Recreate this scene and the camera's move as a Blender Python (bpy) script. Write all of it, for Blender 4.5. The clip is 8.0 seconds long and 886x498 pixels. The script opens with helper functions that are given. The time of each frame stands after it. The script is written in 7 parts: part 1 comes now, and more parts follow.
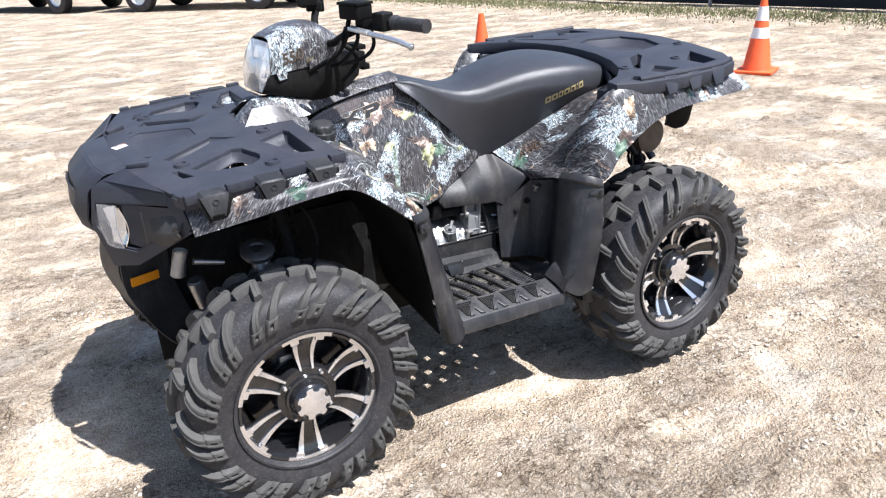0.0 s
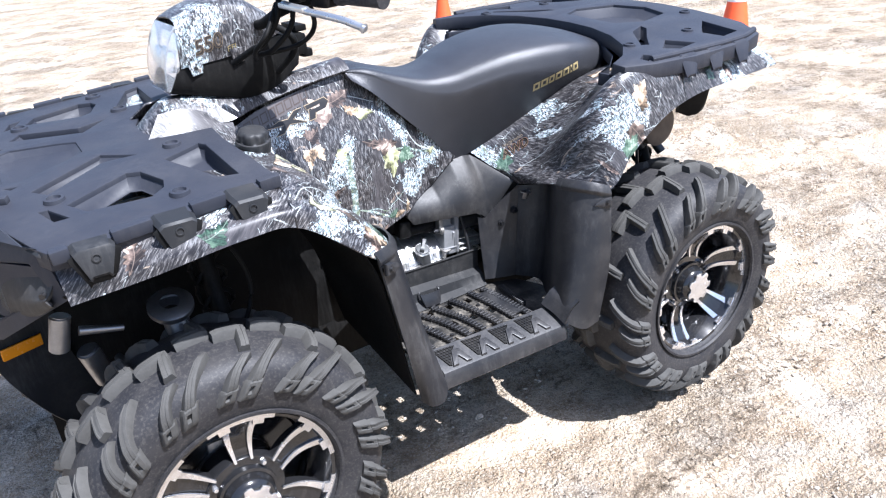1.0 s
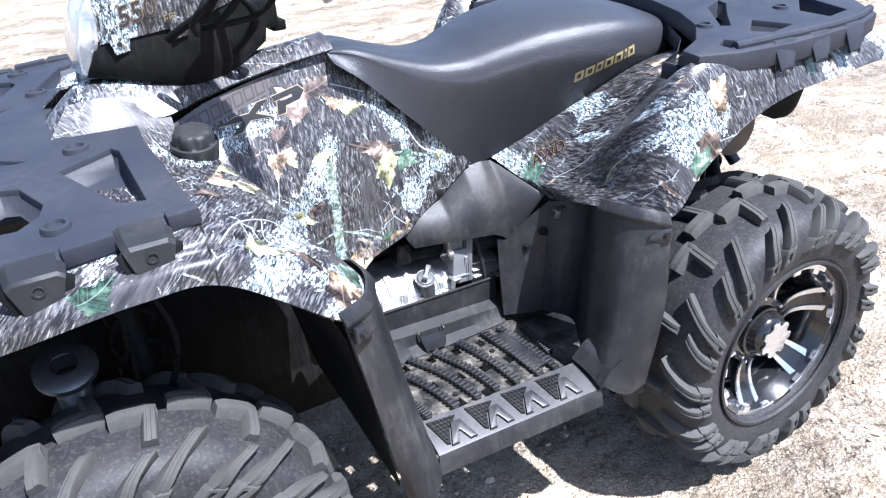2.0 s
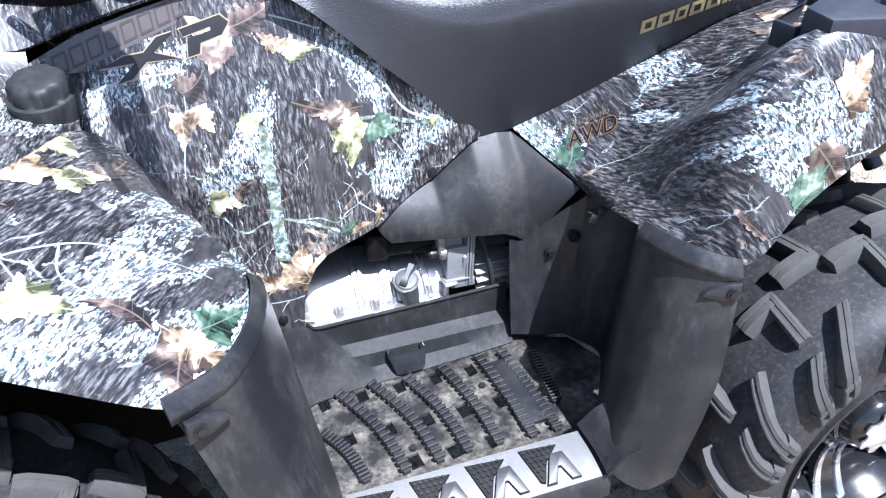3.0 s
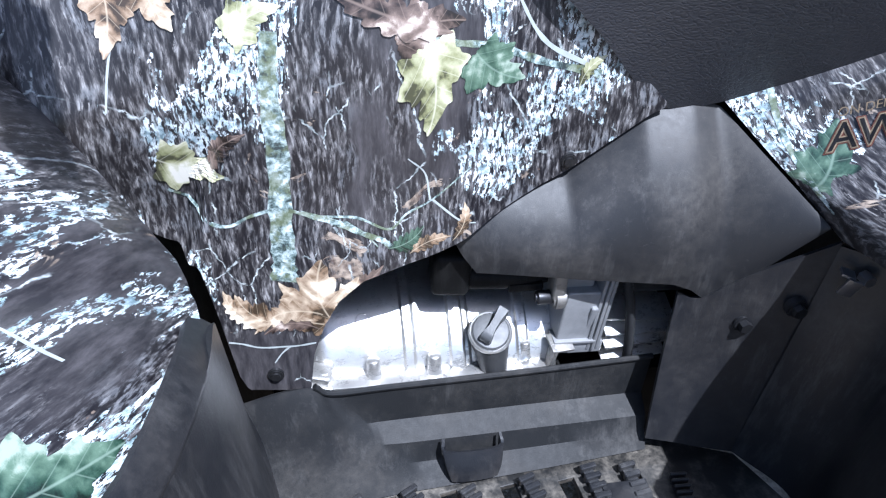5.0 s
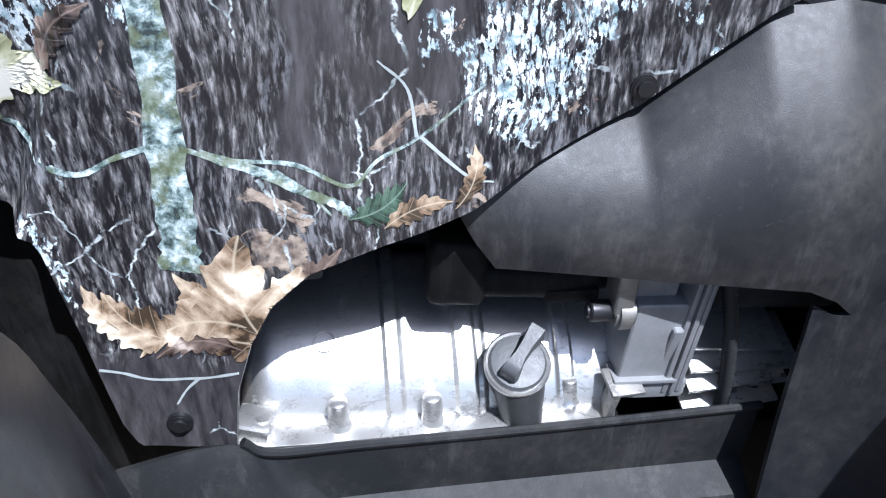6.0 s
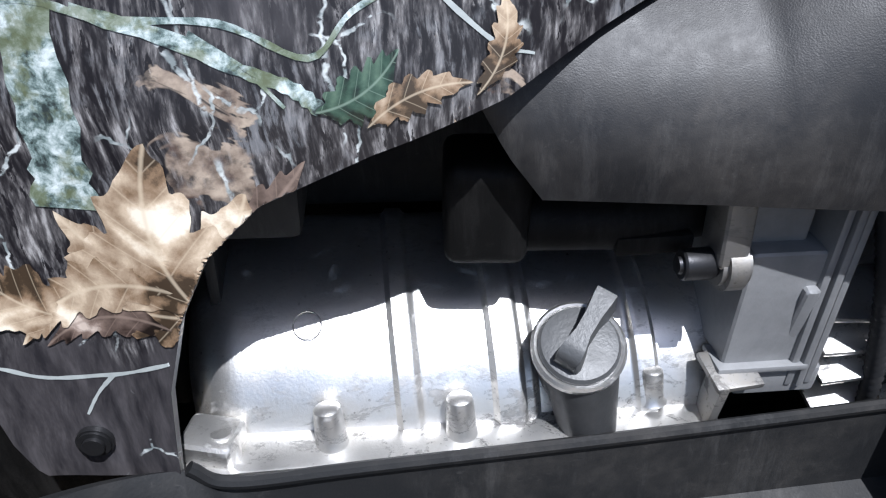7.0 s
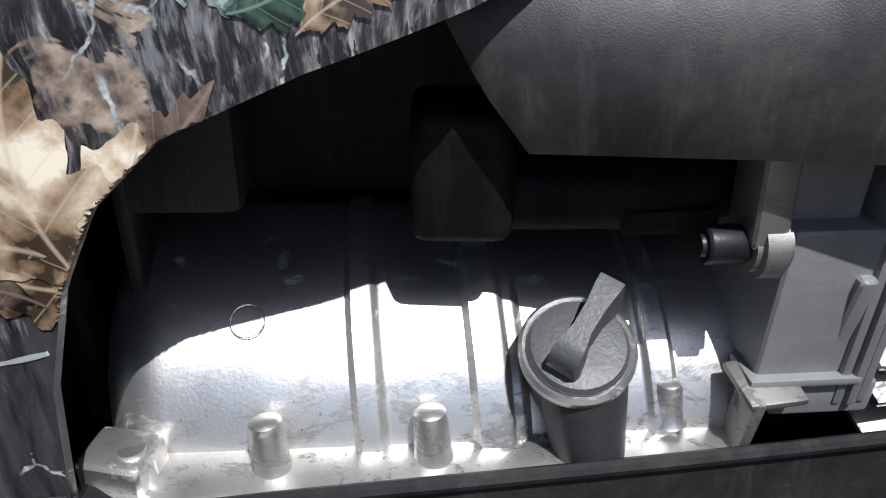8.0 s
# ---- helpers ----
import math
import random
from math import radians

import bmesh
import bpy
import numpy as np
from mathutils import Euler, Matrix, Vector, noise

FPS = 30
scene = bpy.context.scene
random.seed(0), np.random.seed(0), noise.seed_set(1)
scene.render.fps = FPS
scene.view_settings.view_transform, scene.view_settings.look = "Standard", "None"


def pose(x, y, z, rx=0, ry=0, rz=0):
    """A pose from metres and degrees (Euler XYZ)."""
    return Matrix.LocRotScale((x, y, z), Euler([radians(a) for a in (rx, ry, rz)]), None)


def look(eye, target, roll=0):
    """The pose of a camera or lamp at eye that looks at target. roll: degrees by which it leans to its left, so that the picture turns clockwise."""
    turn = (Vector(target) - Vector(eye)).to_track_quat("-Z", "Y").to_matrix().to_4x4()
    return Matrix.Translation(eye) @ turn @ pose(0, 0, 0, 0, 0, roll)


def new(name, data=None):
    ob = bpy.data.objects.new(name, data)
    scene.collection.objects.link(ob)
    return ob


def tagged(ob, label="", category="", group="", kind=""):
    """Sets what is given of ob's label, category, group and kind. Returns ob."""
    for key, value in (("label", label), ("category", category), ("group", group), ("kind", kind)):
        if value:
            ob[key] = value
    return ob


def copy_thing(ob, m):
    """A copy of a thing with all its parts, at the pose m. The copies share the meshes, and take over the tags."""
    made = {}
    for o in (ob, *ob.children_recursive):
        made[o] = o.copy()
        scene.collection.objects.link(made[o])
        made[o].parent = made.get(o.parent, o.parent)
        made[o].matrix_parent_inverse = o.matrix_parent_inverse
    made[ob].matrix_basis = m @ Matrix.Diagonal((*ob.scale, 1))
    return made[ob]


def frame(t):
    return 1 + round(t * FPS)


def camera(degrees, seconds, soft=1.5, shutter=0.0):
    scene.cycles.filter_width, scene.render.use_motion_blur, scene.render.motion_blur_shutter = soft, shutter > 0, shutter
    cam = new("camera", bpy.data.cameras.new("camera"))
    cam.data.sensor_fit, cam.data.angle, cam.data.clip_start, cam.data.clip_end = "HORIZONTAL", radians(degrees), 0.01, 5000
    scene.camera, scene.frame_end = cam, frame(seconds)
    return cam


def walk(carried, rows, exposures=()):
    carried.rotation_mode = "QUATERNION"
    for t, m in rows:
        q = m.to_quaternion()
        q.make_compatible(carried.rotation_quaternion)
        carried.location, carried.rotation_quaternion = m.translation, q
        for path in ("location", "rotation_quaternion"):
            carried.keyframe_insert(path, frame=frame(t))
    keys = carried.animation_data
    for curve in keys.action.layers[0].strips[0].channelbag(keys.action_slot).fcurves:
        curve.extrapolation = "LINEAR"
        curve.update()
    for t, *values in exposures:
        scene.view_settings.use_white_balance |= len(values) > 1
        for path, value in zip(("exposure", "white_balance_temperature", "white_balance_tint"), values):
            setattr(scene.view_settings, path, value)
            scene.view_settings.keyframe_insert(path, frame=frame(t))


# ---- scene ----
cam = camera(63.0, 8.0, 1.2)
PATH = [
    (0, (-1.125, -2.151, 1.47), (-0.237, -0.55, 0.664), -3.4),
    (0.5, (-1.045, -1.894, 1.465), (-0.102, -0.353, 0.606), -4.1),
    (1, (-0.894, -1.729, 1.419), (0.053, -0.203, 0.539), -4.5),
    (1.5, (-0.74, -1.571, 1.404), (0.126, -0.011, 0.5), -4.2),
    (1.7, (-0.693, -1.506, 1.385), (0.179, 0.043, 0.469), -3.6),
    (2.8, (-0.278, -1.121, 1.287), (0.276, 0.433, 0.157), -4.0),
    (3, (-0.2, -1.085, 1.29), (0.278, 0.46, 0.113), -3.0),
    (3.5, (-0.131, -1.005, 1.25), (0.214, 0.617, 0.131), -1.3),
    (4, (-0.156, -0.871, 1.189), (0.151, 0.702, -0.007), 0.4),
    (4.5, (-0.172, -0.735, 1.131), (0.169, 0.793, -0.114), 2.1),
    (4.7, (-0.157, -0.695, 1.101), (0.173, 0.808, -0.177), 2.2),
    (5.8, (-0.067, -0.506, 0.91), (0.104, 1.097, -0.274), 0.6),
    (6, (-0.07, -0.477, 0.871), (0.134, 1.125, -0.309), 0.4),
    (6.5, (-0.058, -0.435, 0.805), (0.082, 1.212, -0.322), -3.0),
    (7, (-0.052, -0.39, 0.756), (0.047, 1.264, -0.364), -4.0),
    (7.5, (-0.046, -0.36, 0.716), (0.025, 1.322, -0.363), -3.9),
    (8, (-0.035, -0.355, 0.698), (0.045, 1.372, -0.307), -3.8),
]
EXPOSURES = [(0.0, 1.42, 6000, 12), (0.5, 1.50, 5850, 12), (1.5, 1.78, 5600, 13), (3.0, 1.77, 5420, 13), (3.6, 1.77, 5380, 13), (4.5, 1.50, 5300, 13), (6.0, 1.21, 5450, 12), (6.5, 1.16, 5550, 12), (7.2, 0.68, 5850, 11), (8.0, 0.43, 6000, 11)]
walk(cam, [(t, look(eye, target, roll)) for t, eye, target, roll in PATH], EXPOSURES)

# ---- light ----
SUN_WAY = Vector((-0.26, 0.457, -1.0)).normalized()
world = bpy.data.worlds.new("world")
scene.world = world
world.use_nodes = True
wn = world.node_tree
sky = wn.nodes.new("ShaderNodeTexSky")
sky.sky_type = "NISHITA"
sky.sun_disc = False
sky.sun_elevation = radians(62.3)
sky.sun_rotation = radians(150.3)
sky.air_density, sky.dust_density, sky.ozone_density = 1.0, 1.5, 1.0
wn.links.new(sky.outputs["Color"], wn.nodes["Background"].inputs["Color"])
wn.nodes["Background"].inputs["Strength"].default_value = 0.064
sun_data = bpy.data.lights.new("sun", "SUN")
sun_data.energy, sun_data.angle, sun_data.color = 4.4, radians(0.55), (1.0, 0.965, 0.92)
sun = new("sun", sun_data)
sun.matrix_world = look((0, 0, 12), Vector((0, 0, 12)) + SUN_WAY)


# ---- material helpers ----
class Nodes:
    """Short-hand for building one node material."""

    def __init__(self, name):
        self.m = bpy.data.materials.new(name)
        self.m.use_nodes = True
        self.t = self.m.node_tree
        self.out = self.t.nodes["Material Output"]
        self.b = self.t.nodes["Principled BSDF"]

    def put(self, socket, value):
        if isinstance(value, bpy.types.NodeSocket):
            self.t.links.new(value, socket)
        elif value is not None:
            if isinstance(value, (tuple, list)) and len(value) == 3 and socket.type == "RGBA":
                value = (*value, 1.0)
            socket.default_value = value

    def add(self, kind, operation=None, use_clamp=None, feature=None, data_type=None, blend_type=None, sockets=None):
        n = self.t.nodes.new("ShaderNode" + kind)
        if operation is not None:
            n.operation = operation
        if use_clamp is not None:
            n.use_clamp = use_clamp
        if feature is not None:
            n.feature = feature
        if data_type is not None:
            n.data_type = data_type
        if blend_type is not None:
            n.blend_type = blend_type
        for key, val in (sockets or {}).items():
            self.put(n.inputs[key], val)
        return n

    def math(self, op, a, b=None, c=None, clamp=False):
        n = self.add("Math", operation=op, use_clamp=clamp)
        for i, v in enumerate((a, b, c)):
            self.put(n.inputs[i], v)
        return n.outputs[0]

    def noise(self, vec, scale, detail=4.0, rough=0.6, distort=0.0, out="Fac"):
        n = self.add("TexNoise", sockets={"Vector": vec, "Scale": scale, "Detail": detail, "Roughness": rough, "Distortion": distort})
        return n.outputs[out]

    def voronoi(self, vec, scale, feature="F1", out="Distance", rand=1.0):
        n = self.add("TexVoronoi", feature=feature, sockets={"Vector": vec, "Scale": scale, "Randomness": rand})
        return n.outputs[out]

    def ramp(self, fac, stops):
        n = self.add("ValToRGB", sockets={"Fac": fac})
        els = n.color_ramp.elements
        while len(els) < len(stops):
            els.new(0.5)
        for e, (p, c) in zip(els, stops):
            e.position = p
            e.color = (c, c, c, 1) if isinstance(c, float) else (*c, 1)
        return n.outputs[0]

    def mix(self, fac, a, b, blend="MIX"):
        n = self.add("Mix", data_type="RGBA", blend_type=blend)
        self.put(n.inputs[0], fac)
        self.put(n.inputs[6], a)
        self.put(n.inputs[7], b)
        return n.outputs[2]

    def coords(self, which="Object"):
        return self.add("TexCoord").outputs[which]

    def mapped(self, vec, scale=(1, 1, 1), rot=(0, 0, 0), loc=(0, 0, 0)):
        n = self.add("Mapping", sockets={"Vector": vec})
        n.inputs["Scale"].default_value = scale
        n.inputs["Rotation"].default_value = [radians(a) for a in rot]
        n.inputs["Location"].default_value = loc
        return n.outputs[0]

    def bump(self, height, strength=0.3, distance=0.001, normal=None):
        n = self.add("Bump", sockets={"Height": height, "Strength": strength, "Distance": distance})
        if normal is not None:
            self.put(n.inputs["Normal"], normal)
        return n.outputs[0]

    def done(self, base=None, rough=None, metal=None, normal=None, **more):
        self.put(self.b.inputs["Base Color"], base)
        self.put(self.b.inputs["Roughness"], rough)
        self.put(self.b.inputs["Metallic"], metal)
        if normal is not None:
            self.put(self.b.inputs["Normal"], normal)
        for k, v in more.items():
            self.put(self.b.inputs[k.replace("_", " ")], v)
        return self.m


def plastic(name, base, dust=0.25, rough=0.48, grain=700.0, gloss=0.5, relief=0.22):
    """Moulded black plastic with fine grain, faint dust and scuffs."""
    n = Nodes(name)
    p = n.coords()
    big = n.noise(p, 9.0, 6.0, 0.65)
    fine = n.noise(p, 120.0, 4.0, 0.7)
    fac = n.math("MULTIPLY", n.ramp(big, [(0.42, 0.0), (0.75, 1.0)]), n.ramp(fine, [(0.3, 0.25), (0.75, 1.0)]))
    fac = n.math("MULTIPLY", fac, dust)
    col = n.mix(fac, base, (0.30, 0.27, 0.235))
    scuff = n.noise(n.mapped(p, (14, 90, 30), (20, 35, 10)), 6.0, 5.0, 0.75)
    col = n.mix(n.math("MULTIPLY", n.ramp(scuff, [(0.62, 0.0), (0.72, 1.0)]), dust * 0.6), col, (0.20, 0.19, 0.18))
    rub = n.math("MULTIPLY", n.noise(n.mapped(p, (22, 22, 3.0), (0, 8, 0)), 4.0, 6.0, 0.78), n.noise(p, 6.0, 3.0))
    col = n.mix(n.math("MULTIPLY", n.ramp(rub, [(0.26, 0.0), (0.38, 1.0)]), dust), col, (0.16, 0.155, 0.15))
    r = n.math("ADD", n.math("MULTIPLY", fac, 0.5), n.math("ADD", rough, n.math("MULTIPLY", n.math("SUBTRACT", fine, 0.5), 0.2)))
    nb = n.bump(n.noise(p, grain, 2.0, 0.5), relief, 0.0006)
    return n.done(col, r, 0.0, nb, Specular_IOR_Level=gloss)


def paint(name, col, rough=0.4, metal=0.0, var=0.15, scale=40.0, bump=0.1, **more):
    """A plain coloured surface with slight grain and dirt."""
    n = Nodes(name)
    p = n.coords()
    a = n.noise(p, scale, 5.0, 0.65)
    b = n.noise(p, scale * 7, 3.0, 0.6)
    c = n.mix(n.math("MULTIPLY", n.ramp(a, [(0.35, 0.0), (0.75, 1.0)]), var), col, tuple(x * 0.45 for x in col))
    c = n.mix(n.math("MULTIPLY", b, var * 0.5), c, tuple(min(1.0, x * 1.3) for x in col))
    r = n.math("ADD", rough, n.math("MULTIPLY", n.math("SUBTRACT", a, 0.5), 0.25))
    return n.done(c, r, metal, n.bump(b, bump, 0.001), **more)


def camo_material(name, turn, bare=0.0, patches=()):
    """Printed woodland film: streaky bark, lichen patches and fine twigs under a glossy skin; turn: how the print lies on the moulding, bare: how little lichen its upper part has,
    patches: (x, y, z, radius) of large lichen patches in the picture."""
    n = Nodes(name)
    p = n.coords()
    sep = n.add("SeparateXYZ", sockets={"Vector": p})
    v = n.math("ADD", sep.outputs["Z"], n.math("MULTIPLY", sep.outputs["Y"], 0.85))
    w = n.math("SUBTRACT", sep.outputs["Z"], n.math("MULTIPLY", sep.outputs["Y"], 0.85))
    uv = n.add("CombineXYZ", sockets={"X": sep.outputs["X"], "Y": v, "Z": n.math("MULTIPLY", w, 0.16)}).outputs[0]
    uv = n.mapped(uv, (1, 1, 1), (0, 0, turn))
    wob = n.noise(uv, 7.0, 3.0, 0.6, 0.0, "Color")
    warp = n.add("VectorMath", operation="MULTIPLY_ADD", sockets={0: wob, 1: (0.022, 0.022, 0.0), 2: uv}).outputs[0]
    grain = n.mapped(warp, (1.0, 0.13, 1.0), (0, 0, -24))
    grain2 = n.mapped(warp, (1.0, 0.16, 1.0), (0, 0, -19), (3, 1, 0))
    # bark: steep broken ridges, black cracks and greyish frayed edges
    ridges = n.noise(grain, 310.0, 5.0, 0.66, 0.10)
    cracks = n.noise(grain2, 260.0, 5.0, 0.70, 0.15)
    tint = n.noise(uv, 22.0, 5.0, 0.65)
    bark = n.ramp(ridges, [(0.40, (0.009, 0.008, 0.010)), (0.47, (0.030, 0.028, 0.030)), (0.53, (0.068, 0.064, 0.065)), (0.59, (0.135, 0.128, 0.127)), (0.67, (0.30, 0.292, 0.288))])
    bark = n.mix(n.ramp(cracks, [(0.425, 1.0), (0.465, 0.0)]), bark, (0.008, 0.007, 0.009))
    bark = n.mix(n.math("MULTIPLY", n.ramp(tint, [(0.52, 0.0), (0.62, 1.0)]), n.ramp(ridges, [(0.47, 0.0), (0.54, 0.7)])), bark, (0.15, 0.155, 0.165))
    # smooth dark trunks
    tone = n.noise(n.mapped(warp, (1.0, 0.42, 1.0), (0, 0, -24), (0.4, 2.0, 0)), 8.5, 3.0, 0.50)
    low = n.ramp(sep.outputs["Z"], [(0.545, 1.0), (0.605, 0.0)])
    tone = n.math("ADD", tone, n.math("MULTIPLY", low, 0.26))
    plain = n.ramp(n.noise(grain, 120.0, 5.0, 0.7), [(0.36, (0.018, 0.017, 0.020)), (0.50, (0.042, 0.039, 0.042)), (0.70, (0.085, 0.079, 0.083))])
    col = n.mix(n.ramp(tone, [(0.600, 0.0), (0.650, 1.0)]), bark, plain)
    # cold lichen light between the trunks, in clusters of specks
    where = n.noise(n.mapped(warp, (1, 0.55, 1), (0, 0, -34), (1.7, 0.4, 0)), 9.0, 5.0, 0.60)
    where = n.math("ADD", where, n.math("MULTIPLY", n.ramp(sep.outputs["X"], [(0.15, 0.0), (0.40, 1.0)]), 0.008))
    where = n.math("SUBTRACT", where, n.math("MULTIPLY", low, 0.12))
    where = n.math("SUBTRACT", where, n.math("MULTIPLY", n.ramp(sep.outputs["Z"], [(0.80, 0.0), (0.88, 1.0)]), bare))
    if patches:
        where = n.math("SUBTRACT", where, 0.035)
    for px, py, pz, radius in patches:
        away = n.add("VectorMath", operation="DISTANCE", sockets={0: p, 1: (px, py, pz)}).outputs["Value"]
        where = n.math("ADD", where, n.math("MULTIPLY", n.ramp(n.math("DIVIDE", away, radius), [(0.35, 1.0), (1.0, 0.0)]), 0.10))
    speck = n.noise(n.mapped(warp, (1.0, 0.42, 1.0), (0, 0, -30)), 310.0, 5.0, 0.66, 0.35)
    hole = n.noise(n.mapped(grain, (1, 1.6, 1), (0, 0, 0), (9, 4, 0)), 260.0, 4.0, 0.7)
    band = n.ramp(where, [(0.50, 0.0), (0.55, 0.55), (0.66, 1.0)])
    light = n.ramp(n.math("MULTIPLY", band, n.ramp(speck, [(0.40, 0.0), (0.56, 1.0)])), [(0.36, 0.0), (0.43, 1.0)])
    light = n.math("MULTIPLY", light, n.ramp(hole, [(0.42, 0.0), (0.46, 1.0)]))
    hue = n.ramp(n.noise(uv, 85.0, 5.0, 0.7), [(0.36, (0.13, 0.19, 0.21)), (0.44, (0.32, 0.40, 0.43)), (0.52, (0.58, 0.65, 0.67)), (0.64, (0.78, 0.81, 0.83))])
    col = n.mix(light, col, hue)
    # brown leaf litter blotches
    litter = n.noise(n.mapped(uv, (1, 1, 1), (0, 0, 0), (5.1, 2.2, 0)), 19.0, 5.0, 0.65, 0.9)
    lfac = n.math("MULTIPLY", n.ramp(litter, [(0.65, 0.0), (0.665, 1.0)]), n.ramp(n.noise(uv, 120.0, 4.0), [(0.35, 0.2), (0.5, 0.9)]))
    col = n.mix(lfac, col, n.ramp(n.noise(uv, 90.0, 4.0), [(0.35, (0.08, 0.05, 0.038)), (0.65, (0.44, 0.36, 0.28))]))
    # fine pale twigs
    for sc, loc, width in ((8.0, (0.3, 0.9, 0), 0.0048), (15.0, (2.3, 4.1, 0), 0.0060), (27.0, (7.3, 1.1, 0), 0.0085)):
        tv = n.add("VectorMath", operation="MULTIPLY_ADD", sockets={0: n.noise(uv, 30.0, 4.0, 0.65, 0.0, "Color"), 1: (0.016, 0.016, 0.0), 2: n.mapped(uv, (1, 0.6, 1), (0, 0, 35), loc)}).outputs[0]
        e = n.voronoi(tv, sc, "DISTANCE_TO_EDGE")
        keep = n.ramp(n.noise(n.mapped(uv, loc=loc), 11.0, 3.0), [(0.57, 0.0), (0.60, 1.0)])
        line = n.math("MULTIPLY", n.ramp(e, [(0.0, 1.0), (width, 1.0), (width * 1.6, 0.0)]), keep)
        line = n.math("MULTIPLY", line, n.ramp(n.noise(uv, 210.0, 3.0, 0.6), [(0.38, 0.0), (0.46, 1.0)]))
        col = n.mix(n.math("MULTIPLY", line, 0.9), col, n.ramp(n.noise(uv, 150.0, 3.0), [(0.40, (0.20, 0.23, 0.23)), (0.60, (0.56, 0.59, 0.58))]))
    haze = n.noise(p, 30.0, 4.0, 0.6)
    r = n.math("ADD", 0.33, n.math("MULTIPLY", haze, 0.18))
    return n.done(col, r, 0.0, n.bump(n.noise(p, 260.0, 2.0), 0.05, 0.0006), Coat_Weight=0.16, Coat_Roughness=0.22, Specular_IOR_Level=0.5)


def leaf_material(name, light, dark, vein, pale):
    """A printed dry leaf: mottled, curled blade with pale rims and veins, on the leaf's own UVs."""
    n = Nodes(name)
    uv = n.coords("UV")
    p = n.coords()
    sep = n.add("SeparateXYZ", sockets={"Vector": uv})
    x, y = sep.outputs["X"], sep.outputs["Y"]
    ay = n.math("ABSOLUTE", y)
    # midrib and slanting side veins
    rib = n.ramp(ay, [(0.0, 0.9), (0.012, 0.7), (0.03, 0.0)])
    slant = n.math("SUBTRACT", n.math("MULTIPLY", x, 3.1), n.math("MULTIPLY", ay, 2.6))
    saw = n.math("ABSOLUTE", n.math("SUBTRACT", n.math("FRACT", slant), 0.5))
    vfac = n.math("MAXIMUM", rib, n.ramp(saw, [(0.0, 0.6), (0.02, 0.4), (0.045, 0.0)]))
    mott = n.noise(p, 75.0, 6.0, 0.72, 1.0)
    fine = n.noise(p, 480.0, 5.0, 0.72)
    curl = n.noise(n.mapped(p, (1, 1, 1), (0, 25, 0)), 30.0, 3.0, 0.5, 0.5)
    shade = n.math("ADD", n.math("MULTIPLY", mott, 0.55), n.math("ADD", n.math("MULTIPLY", n.math("SUBTRACT", curl, 0.5), 2.8), n.math("MULTIPLY", fine, 0.30)))
    shade = n.math("ADD", shade, n.math("MULTIPLY", n.math("SINE", n.math("ADD", n.math("MULTIPLY", slant, 6.283), 0.8)), 0.07))
    shade = n.math("ADD", shade, n.math("MULTIPLY", y, 0.16))
    col = n.ramp(shade, [(0.10, tuple(c * 0.22 for c in dark)), (0.26, dark), (0.46, tuple((a + b) / 2 for a, b in zip(light, dark))), (0.62, light), (0.80, pale)])
    col = n.mix(n.math("MULTIPLY", vfac, 0.6), col, vein)
    return n.done(col, 0.34, 0.0, None, Coat_Weight=0.4, Coat_Roughness=0.15)


def lichen_material():
    """A printed lichen-covered trunk: pale scales, green moss and dark gaps."""
    n = Nodes("lichen_trunk_print")
    p = n.coords()
    a = n.noise(p, 130.0, 5.0, 0.7, 0.3)
    b = n.noise(n.mapped(p, (1, 1, 1), (0, 0, 0), (4, 2, 7)), 60.0, 5.0, 0.65)
    col = n.ramp(a, [(0.38, (0.03, 0.04, 0.04)), (0.46, (0.13, 0.18, 0.17)), (0.54, (0.34, 0.41, 0.40)), (0.64, (0.60, 0.66, 0.66))])
    col = n.mix(n.math("MULTIPLY", n.ramp(b, [(0.50, 0.0), (0.58, 1.0)]), 0.7), col, (0.13, 0.15, 0.075))
    return n.done(col, 0.36, 0.0, None, Coat_Weight=0.3, Coat_Roughness=0.15)


